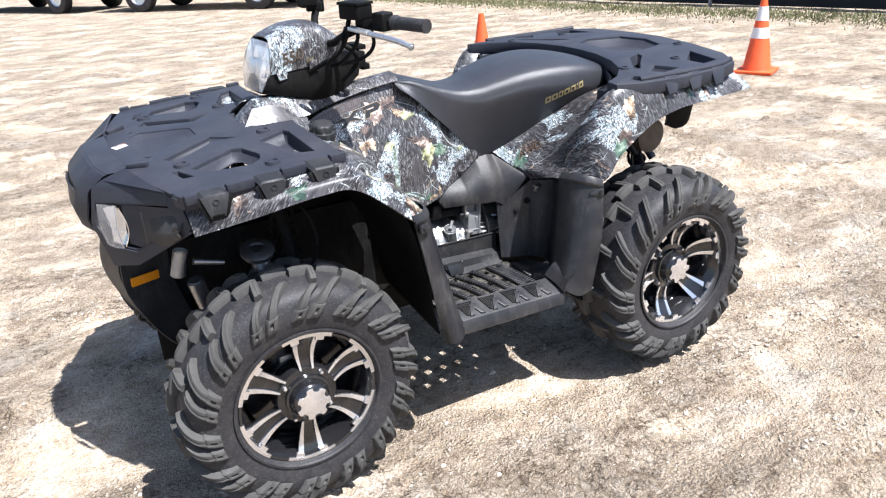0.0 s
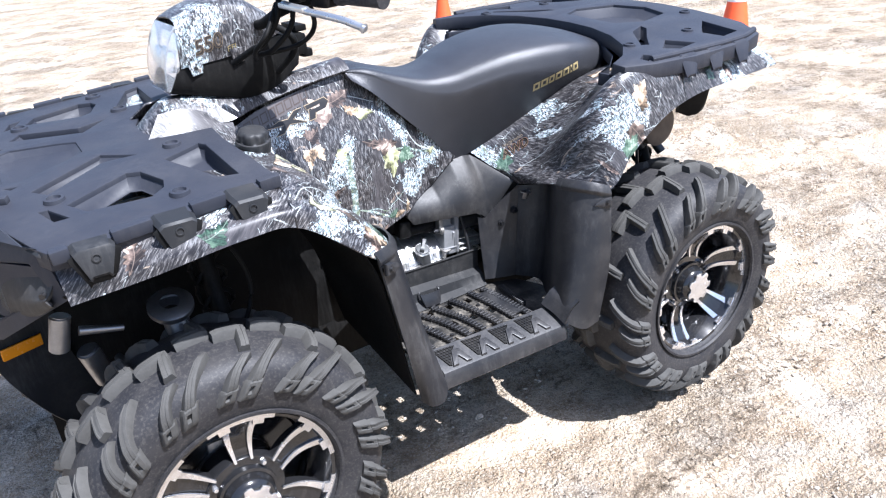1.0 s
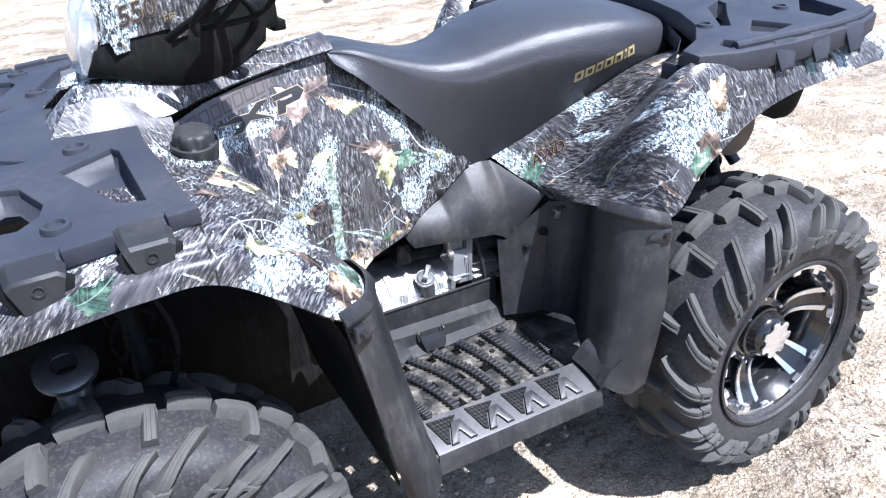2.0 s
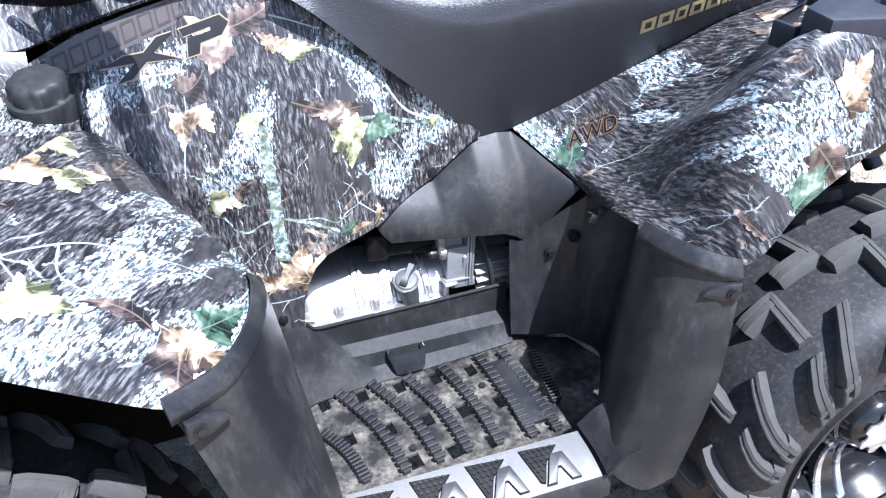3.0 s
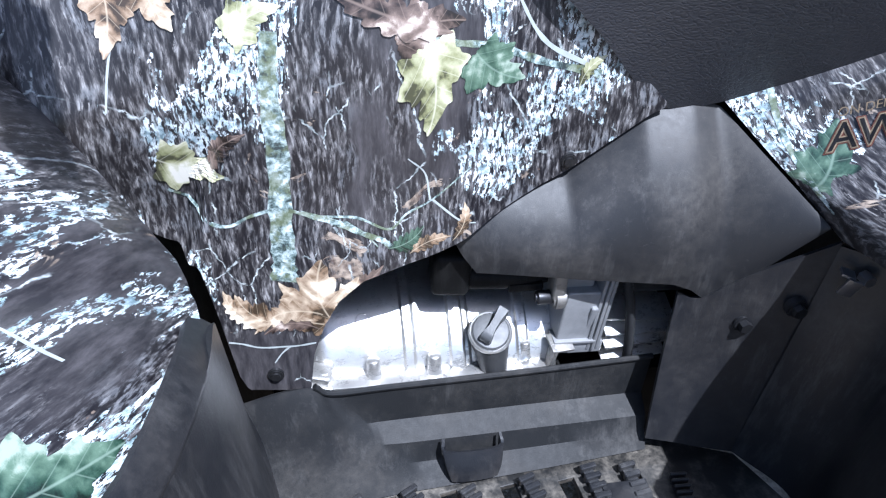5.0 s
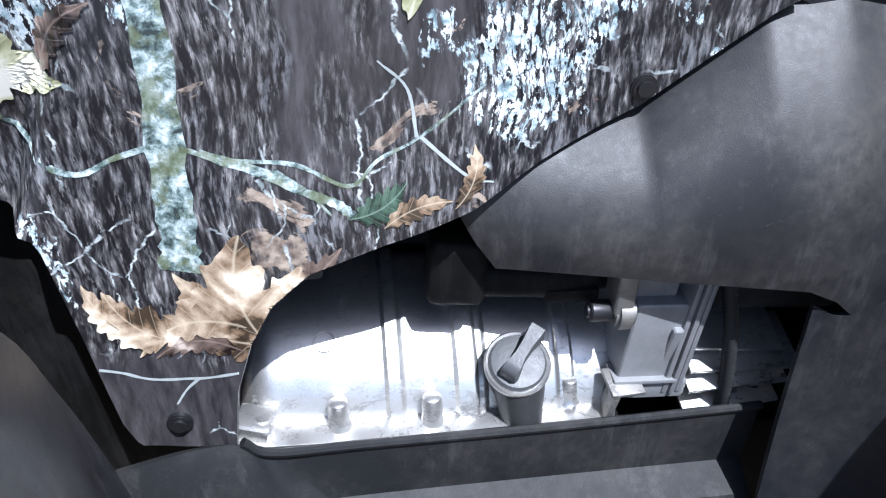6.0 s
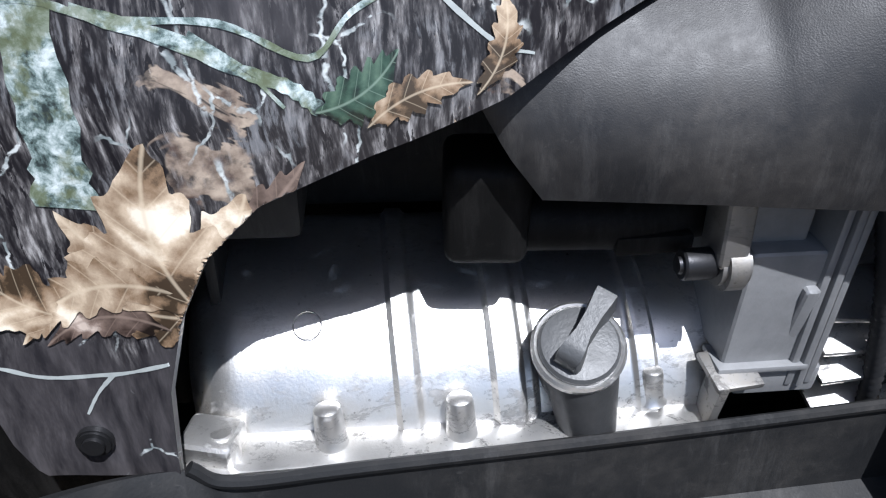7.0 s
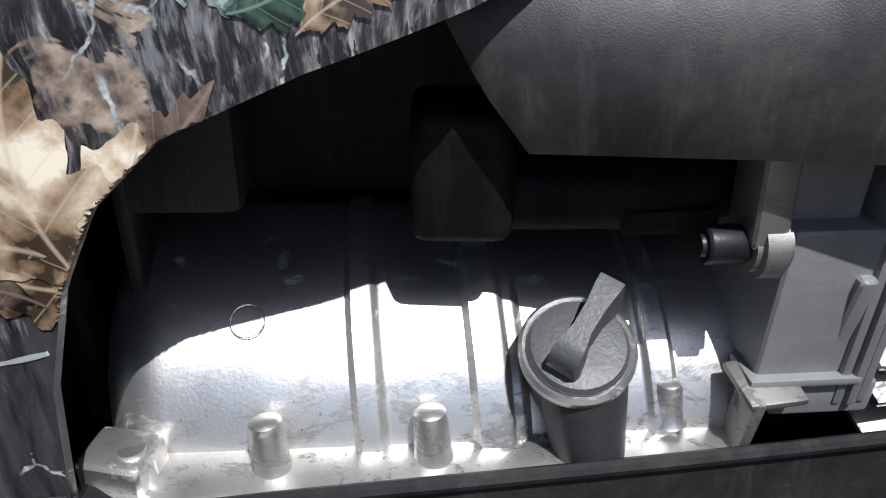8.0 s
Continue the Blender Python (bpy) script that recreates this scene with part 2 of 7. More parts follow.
def dirt_material():
    """Sun-baked pale dirt: crumbs and gravel, chalky crusts, tan hollows; streaks and clod gaps are darkened like
    shadows.
    """
    n = Nodes("dry_dirt")
    p = n.coords()
    a = n.noise(p, 1.6, 7.0, 0.62)
    b = n.noise(n.mapped(p, (1, 1.5, 1), (0, 0, 30)), 7.0, 8.0, 0.70)
    c = n.noise(p, 60.0, 8.0, 0.78)
    jit = n.add("VectorMath", operation="MULTIPLY_ADD", sockets={0: n.noise(p, 90.0, 3.0, 0.6, 0.0, "Color"), 1: (0.006, 0.006, 0.0), 2: p}).outputs[0]
    crumb = n.voronoi(jit, 95.0)
    grit = n.voronoi(jit, 240.0)
    tone = n.add("SeparateXYZ", sockets={"Vector": n.voronoi(jit, 95.0, "F1", "Color")}).outputs["X"]
    tone2 = n.add("SeparateXYZ", sockets={"Vector": n.voronoi(jit, 240.0, "F1", "Color")}).outputs["Y"]
    col = n.ramp(b, [(0.35, (0.29, 0.218, 0.148)), (0.44, (0.45, 0.352, 0.252)), (0.54, (0.57, 0.465, 0.350)), (0.66, (0.68, 0.585, 0.470))])
    chalk = n.ramp(n.noise(p, 2.7, 7.0, 0.66, 0.5), [(0.53, 0.0), (0.62, 1.0)])
    col = n.mix(n.math("MULTIPLY", chalk, 0.50), col, (0.76, 0.700, 0.620))
    col = n.mix(n.math("MULTIPLY", n.ramp(a, [(0.38, 1.0), (0.54, 0.0)]), 0.55), col, (0.40, 0.32, 0.235))
    col = n.mix(n.ramp(tone, [(0.0, 0.5), (0.40, 0.0)]), col, (0.30, 0.245, 0.19))
    col = n.mix(n.math("MULTIPLY", n.ramp(tone2, [(0.62, 0.0), (1.0, 1.0)]), 0.45), col, (0.78, 0.72, 0.64))
    col = n.mix(n.math("MULTIPLY", n.ramp(c, [(0.37, 1.0), (0.47, 0.0)]), 0.5), col, (0.20, 0.155, 0.112))
    # dark streaks painted in for the shadows of ruts and clods
    streak = n.noise(n.mapped(p, (0.22, 2.2, 1.0), (0, 0, 24)), 3.0, 8.0, 0.78, 0.3)
    far = n.noise(n.mapped(p, (0.5, 1.6, 1.0), (0, 0, 24), (4, 7, 0)), 0.7, 4.0, 0.6)
    streak_shade = n.math("MULTIPLY", n.ramp(streak, [(0.36, 1.0), (0.46, 0.0)]), n.ramp(far, [(0.40, 0.20), (0.56, 0.80)]))
    col = n.mix(n.math("MULTIPLY", streak_shade, 0.42), col, (0.24, 0.195, 0.15))
    # small clods; the shade in the gaps between them is painted dark
    clod = n.noise(n.mapped(p, (1, 1.3, 1), (0, 0, 20), (6, 3, 0)), 15.0, 9.0, 0.80, 0.4)
    where = n.ramp(n.noise(n.mapped(p, (0.8, 1.8, 1), (0, 0, 22), (2, 5, 0)), 1.3, 5.0, 0.62), [(0.46, 0.0), (0.56, 1.0)])
    col = n.mix(n.math("MULTIPLY", n.ramp(clod, [(0.41, 1.0), (0.45, 0.0)]), n.math("MULTIPLY", where, 0.85)), col, (0.19, 0.150, 0.110))
    col = n.mix(n.math("MULTIPLY", n.ramp(clod, [(0.55, 0.0), (0.62, 1.0)]), n.math("MULTIPLY", where, 0.6)), col, (0.74, 0.67, 0.585))
    col = n.mix(n.math("MULTIPLY", n.ramp(tone2, [(0.0, 1.0), (0.22, 0.0)]), 0.40), col, (0.18, 0.145, 0.11))
    # crevice shade put into the colour; the bump sinks along the same lines
    crumbly = n.voronoi(n.add("VectorMath", operation="MULTIPLY_ADD", sockets={0: n.noise(p, 26.0, 5.0, 0.7, 0.0, "Color"), 1: (0.05, 0.05, 0.0), 2: p}).outputs[0], 34.0, "DISTANCE_TO_EDGE")
    gap = n.math("MULTIPLY", n.ramp(crumbly, [(0.015, 1.0), (0.07, 0.0)]), n.math("MULTIPLY", n.ramp(clod, [(0.44, 1.0), (0.54, 0.0)]), where))
    col = n.mix(n.math("MULTIPLY", gap, 0.8), col, (0.13, 0.10, 0.072))
    dots = n.voronoi(n.add("VectorMath", operation="MULTIPLY_ADD", sockets={0: n.noise(p, 40.0, 3.0, 0.6, 0.0, "Color"), 1: (0.02, 0.02, 0.0), 2: p}).outputs[0], 24.0)
    dfac = n.math("MULTIPLY", n.ramp(dots, [(0.10, 1.0), (0.26, 0.0)]), n.ramp(n.noise(p, 3.3, 4.0, 0.6), [(0.45, 0.0), (0.58, 0.8)]))
    col = n.mix(dfac, col, (0.17, 0.128, 0.09))
    col = n.mix(1.0, col, (1.15, 1.13, 1.09), "MULTIPLY")
    h = n.math("ADD", n.math("MULTIPLY", c, 0.55), n.math("MULTIPLY", n.math("MULTIPLY", crumb, tone), -0.8))
    h = n.math("ADD", h, n.math("MULTIPLY", grit, -0.22))
    h = n.math("ADD", h, n.math("MULTIPLY", n.math("MULTIPLY", clod, where), 1.1))
    h = n.math("SUBTRACT", h, n.math("MULTIPLY", gap, 0.35))
    patch = n.ramp(n.noise(n.mapped(p, (1, 1.5, 1), (0, 0, 25), (3, 8, 0)), 1.9, 5.0, 0.6), [(0.40, 0.28), (0.58, 1.0)])
    h = n.math("ADD", n.math("MULTIPLY", h, patch), n.math("MULTIPLY", b, 0.5))
    return n.done(col, 0.95, 0.0, n.bump(h, 1.0, 0.048), Specular_IOR_Level=0.12)


def alloy_material(name, base, rough, stain=0.4):
    """Raw cast aluminium: dull and bright patches, oily streaks and dried dirt."""
    n = Nodes(name)
    p = n.coords()
    a = n.noise(p, 34.0, 7.0, 0.72)
    b = n.noise(n.mapped(p, (0.7, 1, 1.6)), 75.0, 6.0, 0.78, 0.4)
    c = n.noise(p, 700.0, 3.0)
    d = n.noise(n.mapped(p, (1, 1, 1), (0, 0, 0), (3, 5, 1)), 12.0, 5.0, 0.6)
    spots = n.voronoi(p, 160.0)
    low = n.ramp(n.add("SeparateXYZ", sockets={"Vector": p}).outputs["Z"], [(0.475, 1.0), (0.52, 0.0)])
    col = n.mix(n.math("MULTIPLY", n.ramp(d, [(0.42, 0.0), (0.66, 1.0)]), stain), base, tuple(x * 0.62 for x in base))
    col = n.mix(n.math("MULTIPLY", n.ramp(a, [(0.50, 0.0), (0.68, 1.0)]), stain * 0.9), col, (0.36, 0.32, 0.26))
    col = n.mix(n.math("MULTIPLY", n.ramp(b, [(0.53, 0.0), (0.60, 1.0)]), n.math("MULTIPLY_ADD", low, 0.60, stain * 0.55)), col, (0.05, 0.046, 0.042))
    col = n.mix(n.math("MULTIPLY", n.ramp(spots, [(0.0, 1.0), (0.09, 1.0), (0.13, 0.0)]), n.ramp(a, [(0.5, 0.0), (0.6, 0.7)])), col, (0.06, 0.05, 0.04))
    r = n.math("ADD", rough, n.math("ADD", n.math("MULTIPLY", n.math("SUBTRACT", a, 0.5), 0.3), n.math("MULTIPLY", d, 0.16)))
    metal = n.ramp(b, [(0.56, 0.95), (0.66, 0.3)])
    return n.done(col, r, metal, n.bump(n.math("ADD", c, n.math("MULTIPLY", b, 0.8)), 0.16, 0.0006))


def rubber_material():
    n = Nodes("tyre_rubber")
    p = n.coords()
    a = n.noise(p, 18.0, 6.0, 0.7)
    b = n.noise(p, 160.0, 4.0, 0.7)
    col = n.mix(n.math("MULTIPLY", n.ramp(a, [(0.40, 0.0), (0.70, 1.0)]), 0.22), (0.015, 0.015, 0.018), (0.10, 0.092, 0.082))
    col = n.mix(n.math("MULTIPLY", n.ramp(b, [(0.5, 0.0), (0.75, 1.0)]), 0.30), col, (0.17, 0.155, 0.135))
    return n.done(col, 0.62, 0.0, n.bump(n.math("ADD", b, a), 0.25, 0.001), Specular_IOR_Level=0.4)


def seat_material():
    n = Nodes("seat_vinyl")
    p = n.coords()
    jit = n.add("VectorMath", operation="MULTIPLY_ADD", sockets={0: n.noise(p, 120.0, 3.0, 0.6, 0.0, "Color"), 1: (0.006, 0.006, 0.006), 2: p}).outputs[0]
    cell = n.voronoi(n.mapped(jit, (0.6, 1, 1.25)), 300.0, "DISTANCE_TO_EDGE")
    crease = n.noise(n.mapped(p, (0.45, 1, 1.5), (0, 20, 0)), 190.0, 5.0, 0.7, 0.6)
    fine = n.noise(p, 420.0, 4.0, 0.6)
    big = n.noise(p, 12.0, 4.0)
    col = n.mix(n.math("MULTIPLY", n.ramp(big, [(0.42, 0.0), (0.8, 1.0)]), 0.3), (0.026, 0.027, 0.032), (0.060, 0.060, 0.064))
    scr = n.noise(n.mapped(p, (60, 60, 9), (0, 40, 0)), 4.0, 4.0, 0.8)
    col = n.mix(n.math("MULTIPLY", n.ramp(scr, [(0.72, 0.0), (0.78, 1.0)]), 0.3), col, (0.2, 0.2, 0.2))
    h = n.math("ADD", n.ramp(cell, [(0.0, 0.0), (0.22, 1.0)]), n.math("ADD", n.math("MULTIPLY", fine, 0.35), n.math("MULTIPLY", crease, 1.6)))
    r = n.math("ADD", 0.30, n.math("MULTIPLY", fine, 0.20))
    return n.done(col, r, 0.0, n.bump(h, 0.30, 0.0010), Specular_IOR_Level=0.62)


def sooty_floor_material():
    """Footwell plastic, scuffed and caked with dried mud."""
    n = Nodes("muddy_plastic")
    p = n.coords()
    a = n.noise(p, 16.0, 6.0, 0.7)
    b = n.noise(p, 90.0, 5.0, 0.75)
    mud = n.math("MULTIPLY", n.ramp(a, [(0.42, 0.0), (0.62, 1.0)]), n.ramp(b, [(0.36, 0.1), (0.64, 1.0)]))
    col = n.mix(n.math("MULTIPLY", mud, 0.80), (0.012, 0.012, 0.012), (0.22, 0.195, 0.16))
    return n.done(col, n.math("ADD", 0.45, n.math("MULTIPLY", mud, 0.4)), 0.0, n.bump(b, 0.4, 0.0015))


# large pale patches in the printed picture
PANEL_PATCHES = [(-0.150, -0.11, 0.885, 0.055), (0.030, -0.125, 0.715, 0.055), (-0.335, -0.10, 0.900, 0.055), (0.0, -0.10, 0.875, 0.040), (-0.185, -0.12, 0.830, 0.045), (-0.42, -0.06, 1.20, 0.09), (0.085, -0.12, 0.850, 0.045), (0.085, -0.12, 0.765, 0.050), (-0.250, -0.12, 0.760, 0.045), (-0.008, -0.14, 0.721, 0.060), (-0.067, -0.14, 0.744, 0.050), (0.022, -0.14, 0.740, 0.055)]
REAR_PATCHES = [(0.390, -0.19, 0.830, 0.065), (0.320, -0.16, 0.770, 0.045), (0.430, -0.49, 0.830, 0.075), (0.300, -0.43, 0.760, 0.050), (0.520, -0.47, 0.920, 0.085), (0.92, -0.46, 0.930, 0.12)]

M = {
    "camo": camo_material("camo_film", 0.0, 0.0, PANEL_PATCHES),
    "camo_fender": camo_material("camo_film_fender", 38.0, 0.025),
    "camo_rear": camo_material("camo_film_rear", -22.0, 0.0, REAR_PATCHES),
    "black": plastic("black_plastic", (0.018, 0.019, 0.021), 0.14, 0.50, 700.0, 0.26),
    "guard": plastic("scuffed_black_plastic", (0.011, 0.0116, 0.014), 0.17, 0.40, 700.0, 0.48),
    "tray": plastic("dull_tray_plastic", (0.011, 0.0115, 0.0125), 0.16, 0.60, 700.0, 0.30),
    "rack": plastic("rack_plastic", (0.026, 0.0285, 0.038), 0.07, 0.52, 900.0, 0.24),
    "cover": plastic("satin_black_cover", (0.014, 0.0144, 0.016), 0.20, 0.48, 1500.0, 0.34, 0.18),
    # near-black: carries the shade of inner spaces in its colour
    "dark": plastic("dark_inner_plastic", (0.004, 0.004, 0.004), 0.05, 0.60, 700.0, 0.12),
    "floor": sooty_floor_material(),
    "seat": seat_material(),
    "rubber": rubber_material(),
    "lug": paint("dusty_tread_rubber", (0.068, 0.066, 0.062), 0.75, 0.0, 0.9, 22.0, 0.5, Specular_IOR_Level=0.25),
    "alloy": alloy_material("cast_aluminium", (0.76, 0.75, 0.73), 0.33, 0.40),
    "alloy_dull": paint("grey_cast_case", (0.25, 0.252, 0.255), 0.5, 0.25, 0.6, 35.0, 0.2),
    "cast": alloy_material("rough_cast_aluminium", (0.36, 0.35, 0.335), 0.48, 0.55),
    "neck": paint("dark_filler_neck", (0.075, 0.076, 0.078), 0.42, 0.5, 0.7, 50.0, 0.15),
    "machined": paint("machined_silver", (0.80, 0.80, 0.82), 0.24, 0.9, 0.15, 60.0, 0.03),
    "rim_black": paint("gloss_black_paint", (0.012, 0.012, 0.013), 0.18, 0.0, 0.2, 30.0, 0.03, Coat_Weight=0.5, Coat_Roughness=0.06),
    "steel": paint("grey_steel", (0.30, 0.30, 0.31), 0.38, 0.9, 0.4, 60.0, 0.1),
    "bolt": paint("dark_bolt_steel", (0.055, 0.055, 0.058), 0.4, 0.8, 0.5, 90.0, 0.1),
    "sooty": paint("sooty_brown_metal", (0.115, 0.088, 0.068), 0.6, 0.3, 0.7, 22.0, 0.3),
    "grey": paint("grey_plastic", (0.066, 0.068, 0.070), 0.46, 0.0, 0.8, 70.0, 0.2),
    "silver_paint": paint("silver_lever", (0.62, 0.63, 0.65), 0.3, 0.85, 0.15, 60.0, 0.05),
    "gold": paint("gold_print", (0.42, 0.335, 0.16), 0.4, 0.15, 0.1, 80.0, 0.0),
    "red_print": paint("red_brown_print", (0.16, 0.055, 0.035), 0.4, 0.0, 0.1, 80.0, 0.0),
    "black_print": paint("black_print", (0.012, 0.011, 0.011), 0.35, 0.0, 0.1, 80.0, 0.0),
    "tan_print": paint("tan_print", (0.30, 0.23, 0.15), 0.4, 0.0, 0.15, 80.0, 0.0),
    "white_print": paint("white_label", (0.72, 0.70, 0.68), 0.5, 0.0, 0.1, 80.0, 0.0),
    "orange": paint("orange_cone_rubber", (0.85, 0.11, 0.025), 0.5, 0.0, 0.25, 12.0, 0.1),
    "amber": paint("amber_reflector", (0.75, 0.27, 0.01), 0.25, 0.0, 0.1, 90.0, 0.1, Coat_Weight=0.6),
    "cone_white": paint("white_reflective_band", (0.80, 0.80, 0.80), 0.4, 0.0, 0.15, 20.0, 0.05),
    "white_car": paint("white_car_paint", (0.72, 0.72, 0.70), 0.25, 0.0, 0.1, 4.0, 0.02, Coat_Weight=0.6),
    "dark_car": paint("black_car_paint", (0.02, 0.02, 0.022), 0.25, 0.0, 0.1, 4.0, 0.02, Coat_Weight=0.6),
    "fence": paint("black_fence_cloth", (0.012, 0.013, 0.014), 0.8, 0.0, 0.4, 2.0, 0.3),
    "post": paint("galvanised_post", (0.36, 0.36, 0.36), 0.5, 0.6, 0.3, 20.0, 0.1),
    "grass": paint("roadside_grass", (0.16, 0.165, 0.075), 0.9, 0.0, 0.6, 3.0, 0.4),
    "dirt": dirt_material(),
    "stone": paint("pale_stone", (0.46, 0.40, 0.33), 0.9, 0.0, 0.5, 30.0, 0.4, Specular_IOR_Level=0.2),
    "leaf_tan": leaf_material("tan_leaf_print", (0.56, 0.45, 0.325), (0.21, 0.14, 0.085), (0.62, 0.52, 0.38), (0.80, 0.72, 0.58)),
    "leaf_brown": leaf_material("brown_leaf_print", (0.205, 0.150, 0.122), (0.055, 0.037, 0.030), (0.28, 0.21, 0.17), (0.55, 0.46, 0.39)),
    "leaf_yellow": leaf_material("yellow_leaf_print", (0.52, 0.51, 0.34), (0.23, 0.235, 0.115), (0.66, 0.64, 0.51), (0.74, 0.71, 0.62)),
    "leaf_green": leaf_material("green_leaf_print", (0.115, 0.180, 0.125), (0.026, 0.058, 0.038), (0.25, 0.33, 0.26), (0.30, 0.36, 0.29)),
    "brown_print": paint("brown_print", (0.045, 0.030, 0.024), 0.4, 0.0, 0.1, 80.0, 0.0),
    "smoke_print": paint("smoked_print", (0.085, 0.073, 0.070), 0.34, 0.0, 0.8, 25.0, 0.0, Coat_Weight=0.4, Coat_Roughness=0.15),
    "twig": paint("pale_twig_print", (0.38, 0.41, 0.40), 0.36, 0.0, 0.5, 150.0, 0.0, Coat_Weight=0.3, Coat_Roughness=0.15),
    "birch": lichen_material(),
}
glass = Nodes("clear_lens")
M["lens"] = glass.done((0.93, 0.95, 0.97), 0.05, 0.0, None, Transmission_Weight=0.85, IOR=1.25)
M["reflector"] = paint("lamp_reflector", (0.85, 0.85, 0.86), 0.12, 1.0, 0.1, 30.0, 0.02)


# ---- mesh helpers ----
def rounded(points, n, closed=False):
    """A smooth curve through the points, n steps each span."""
    p = [Vector(q) for q in points]
    out, count = [], len(p)
    for i in range(count if closed else count - 1):
        a = p[(i - 1) % count] if closed or i > 0 else p[0] * 2 - p[1]
        b, c = p[i], p[(i + 1) % count]
        d = p[(i + 2) % count] if closed or i + 2 < count else p[-1] * 2 - p[-2]
        for k in range(n):
            t = k / n
            out.append(0.5 * (2 * b + (c - a) * t + (2 * a - 5 * b + 4 * c - d) * t * t + (3 * b - a - 3 * c + d) * t ** 3))
    return out if closed else out + [p[-1]]


def lerp_line(line, x):
    """The value at x of a broken line of (x, value)."""
    if x <= line[0][0]:
        return line[0][1]
    for (a, u), (b, v) in zip(line, line[1:]):
        if x <= b:
            return u + (v - u) * (x - a) / (b - a) if b > a else v
    return line[-1][1]


def grid_mesh(rows, closed=False, flip=False):
    """A bmesh of quads over rows of points."""
    bm = bmesh.new()
    vs = [[bm.verts.new(q) for q in row] for row in rows]
    for i in range(len(vs) - 1):
        m = len(vs[i])
        for j in range(m if closed else m - 1):
            f = (vs[i][j], vs[i][(j + 1) % m], vs[i + 1][(j + 1) % m], vs[i + 1][j])
            try:
                bm.faces.new(f[::-1] if flip else f)
            except ValueError:
                pass
    return bm


def skin(rails, nu=6, nv=5):
    """A smooth sheet over rails of equal count."""
    across = [rounded(r, nu) for r in rails]
    return [list(col) for col in zip(*[rounded([r[i] for r in across], nv) for i in range(len(across[0]))])]


def shell(rows, thick=0.004, side=(0, -1, 0.4), closed=False):
    """A sheet given thickness away from the side that is seen."""
    bm = grid_mesh(rows, closed)
    bmesh.ops.remove_doubles(bm, verts=bm.verts, dist=1e-5)
    bm.normal_update()
    total = Vector((0, 0, 0))
    for f in bm.faces:
        total += f.normal * f.calc_area()
    if total.dot(Vector(side)) < 0:
        bmesh.ops.reverse_faces(bm, faces=bm.faces)
        bm.normal_update()
    bmesh.ops.solidify(bm, geom=bm.faces[:], thickness=thick)
    return bm


def block(size, at=(0, 0, 0), bevel=0.0, turn=(0, 0, 0), steps=2):
    bm = bmesh.new()
    bmesh.ops.create_cube(bm, size=1.0)
    bmesh.ops.scale(bm, vec=size, verts=bm.verts)
    if bevel:
        bmesh.ops.bevel(bm, geom=bm.edges[:], offset=bevel, segments=steps, profile=0.6, affect="EDGES")
    bm.transform(pose(*at, *turn))
    return bm


def rod(a, b, r, seg=20, r2=None, bevel=0.0):
    """A round bar from a to b."""
    a, b = Vector(a), Vector(b)
    bm = bmesh.new()
    bmesh.ops.create_cone(bm, cap_ends=True, segments=seg, radius1=r, radius2=r if r2 is None else r2, depth=(b - a).length)
    if bevel:
        bmesh.ops.bevel(bm, geom=[e for e in bm.edges if abs(e.verts[0].co.z - e.verts[1].co.z) < 1e-6], offset=bevel, segments=2, affect="EDGES")
    bm.transform(Matrix.Translation((a + b) / 2) @ (b - a).to_track_quat("Z", "Y").to_matrix().to_4x4())
    return bm


def hose(points, r, n=8, seg=10, ribs=0.0):
    """A bent pipe through points; ribs: corrugation depth."""
    path = rounded(points, n)
    rows, up = [], Vector((0.31, 0.2, 0.93))
    for i, q in enumerate(path):
        d = (path[min(i + 1, len(path) - 1)] - path[max(i - 1, 0)]).normalized()
        u = d.cross(up).normalized()
        w = d.cross(u)
        rr = r + (ribs if i % 2 else -ribs)
        rows.append([q + (u * math.cos(a) + w * math.sin(a)) * rr for a in (2 * math.pi * k / seg for k in range(seg))])
    bm = grid_mesh(rows, True)
    for row in (bm.verts[:seg], bm.verts[-seg:]):
        bm.faces.new(list(row))
    bmesh.ops.recalc_face_normals(bm, faces=bm.faces)
    return bm


def lathe(profile, seg=48, at=(0, 0, 0), axis=(0, 0, 1)):
    """A body turned from (radius, height) pairs round an axis."""
    rows = [[(r * math.cos(a), r * math.sin(a), h) for a in (2 * math.pi * k / seg for k in range(seg))] for r, h in profile]
    bm = grid_mesh(rows, True)
    bmesh.ops.remove_doubles(bm, verts=bm.verts, dist=1e-6)
    bmesh.ops.recalc_face_normals(bm, faces=bm.faces)
    bm.transform(Matrix.Translation(at) @ Vector(axis).to_track_quat("Z", "Y").to_matrix().to_4x4())
    return bm


def join(*parts_in):
    bm = bmesh.new()
    for q in parts_in:
        me = bpy.data.meshes.new("tmp")
        q.to_mesh(me)
        bm.from_mesh(me)
        bpy.data.meshes.remove(me)
        q.free()
    return bm


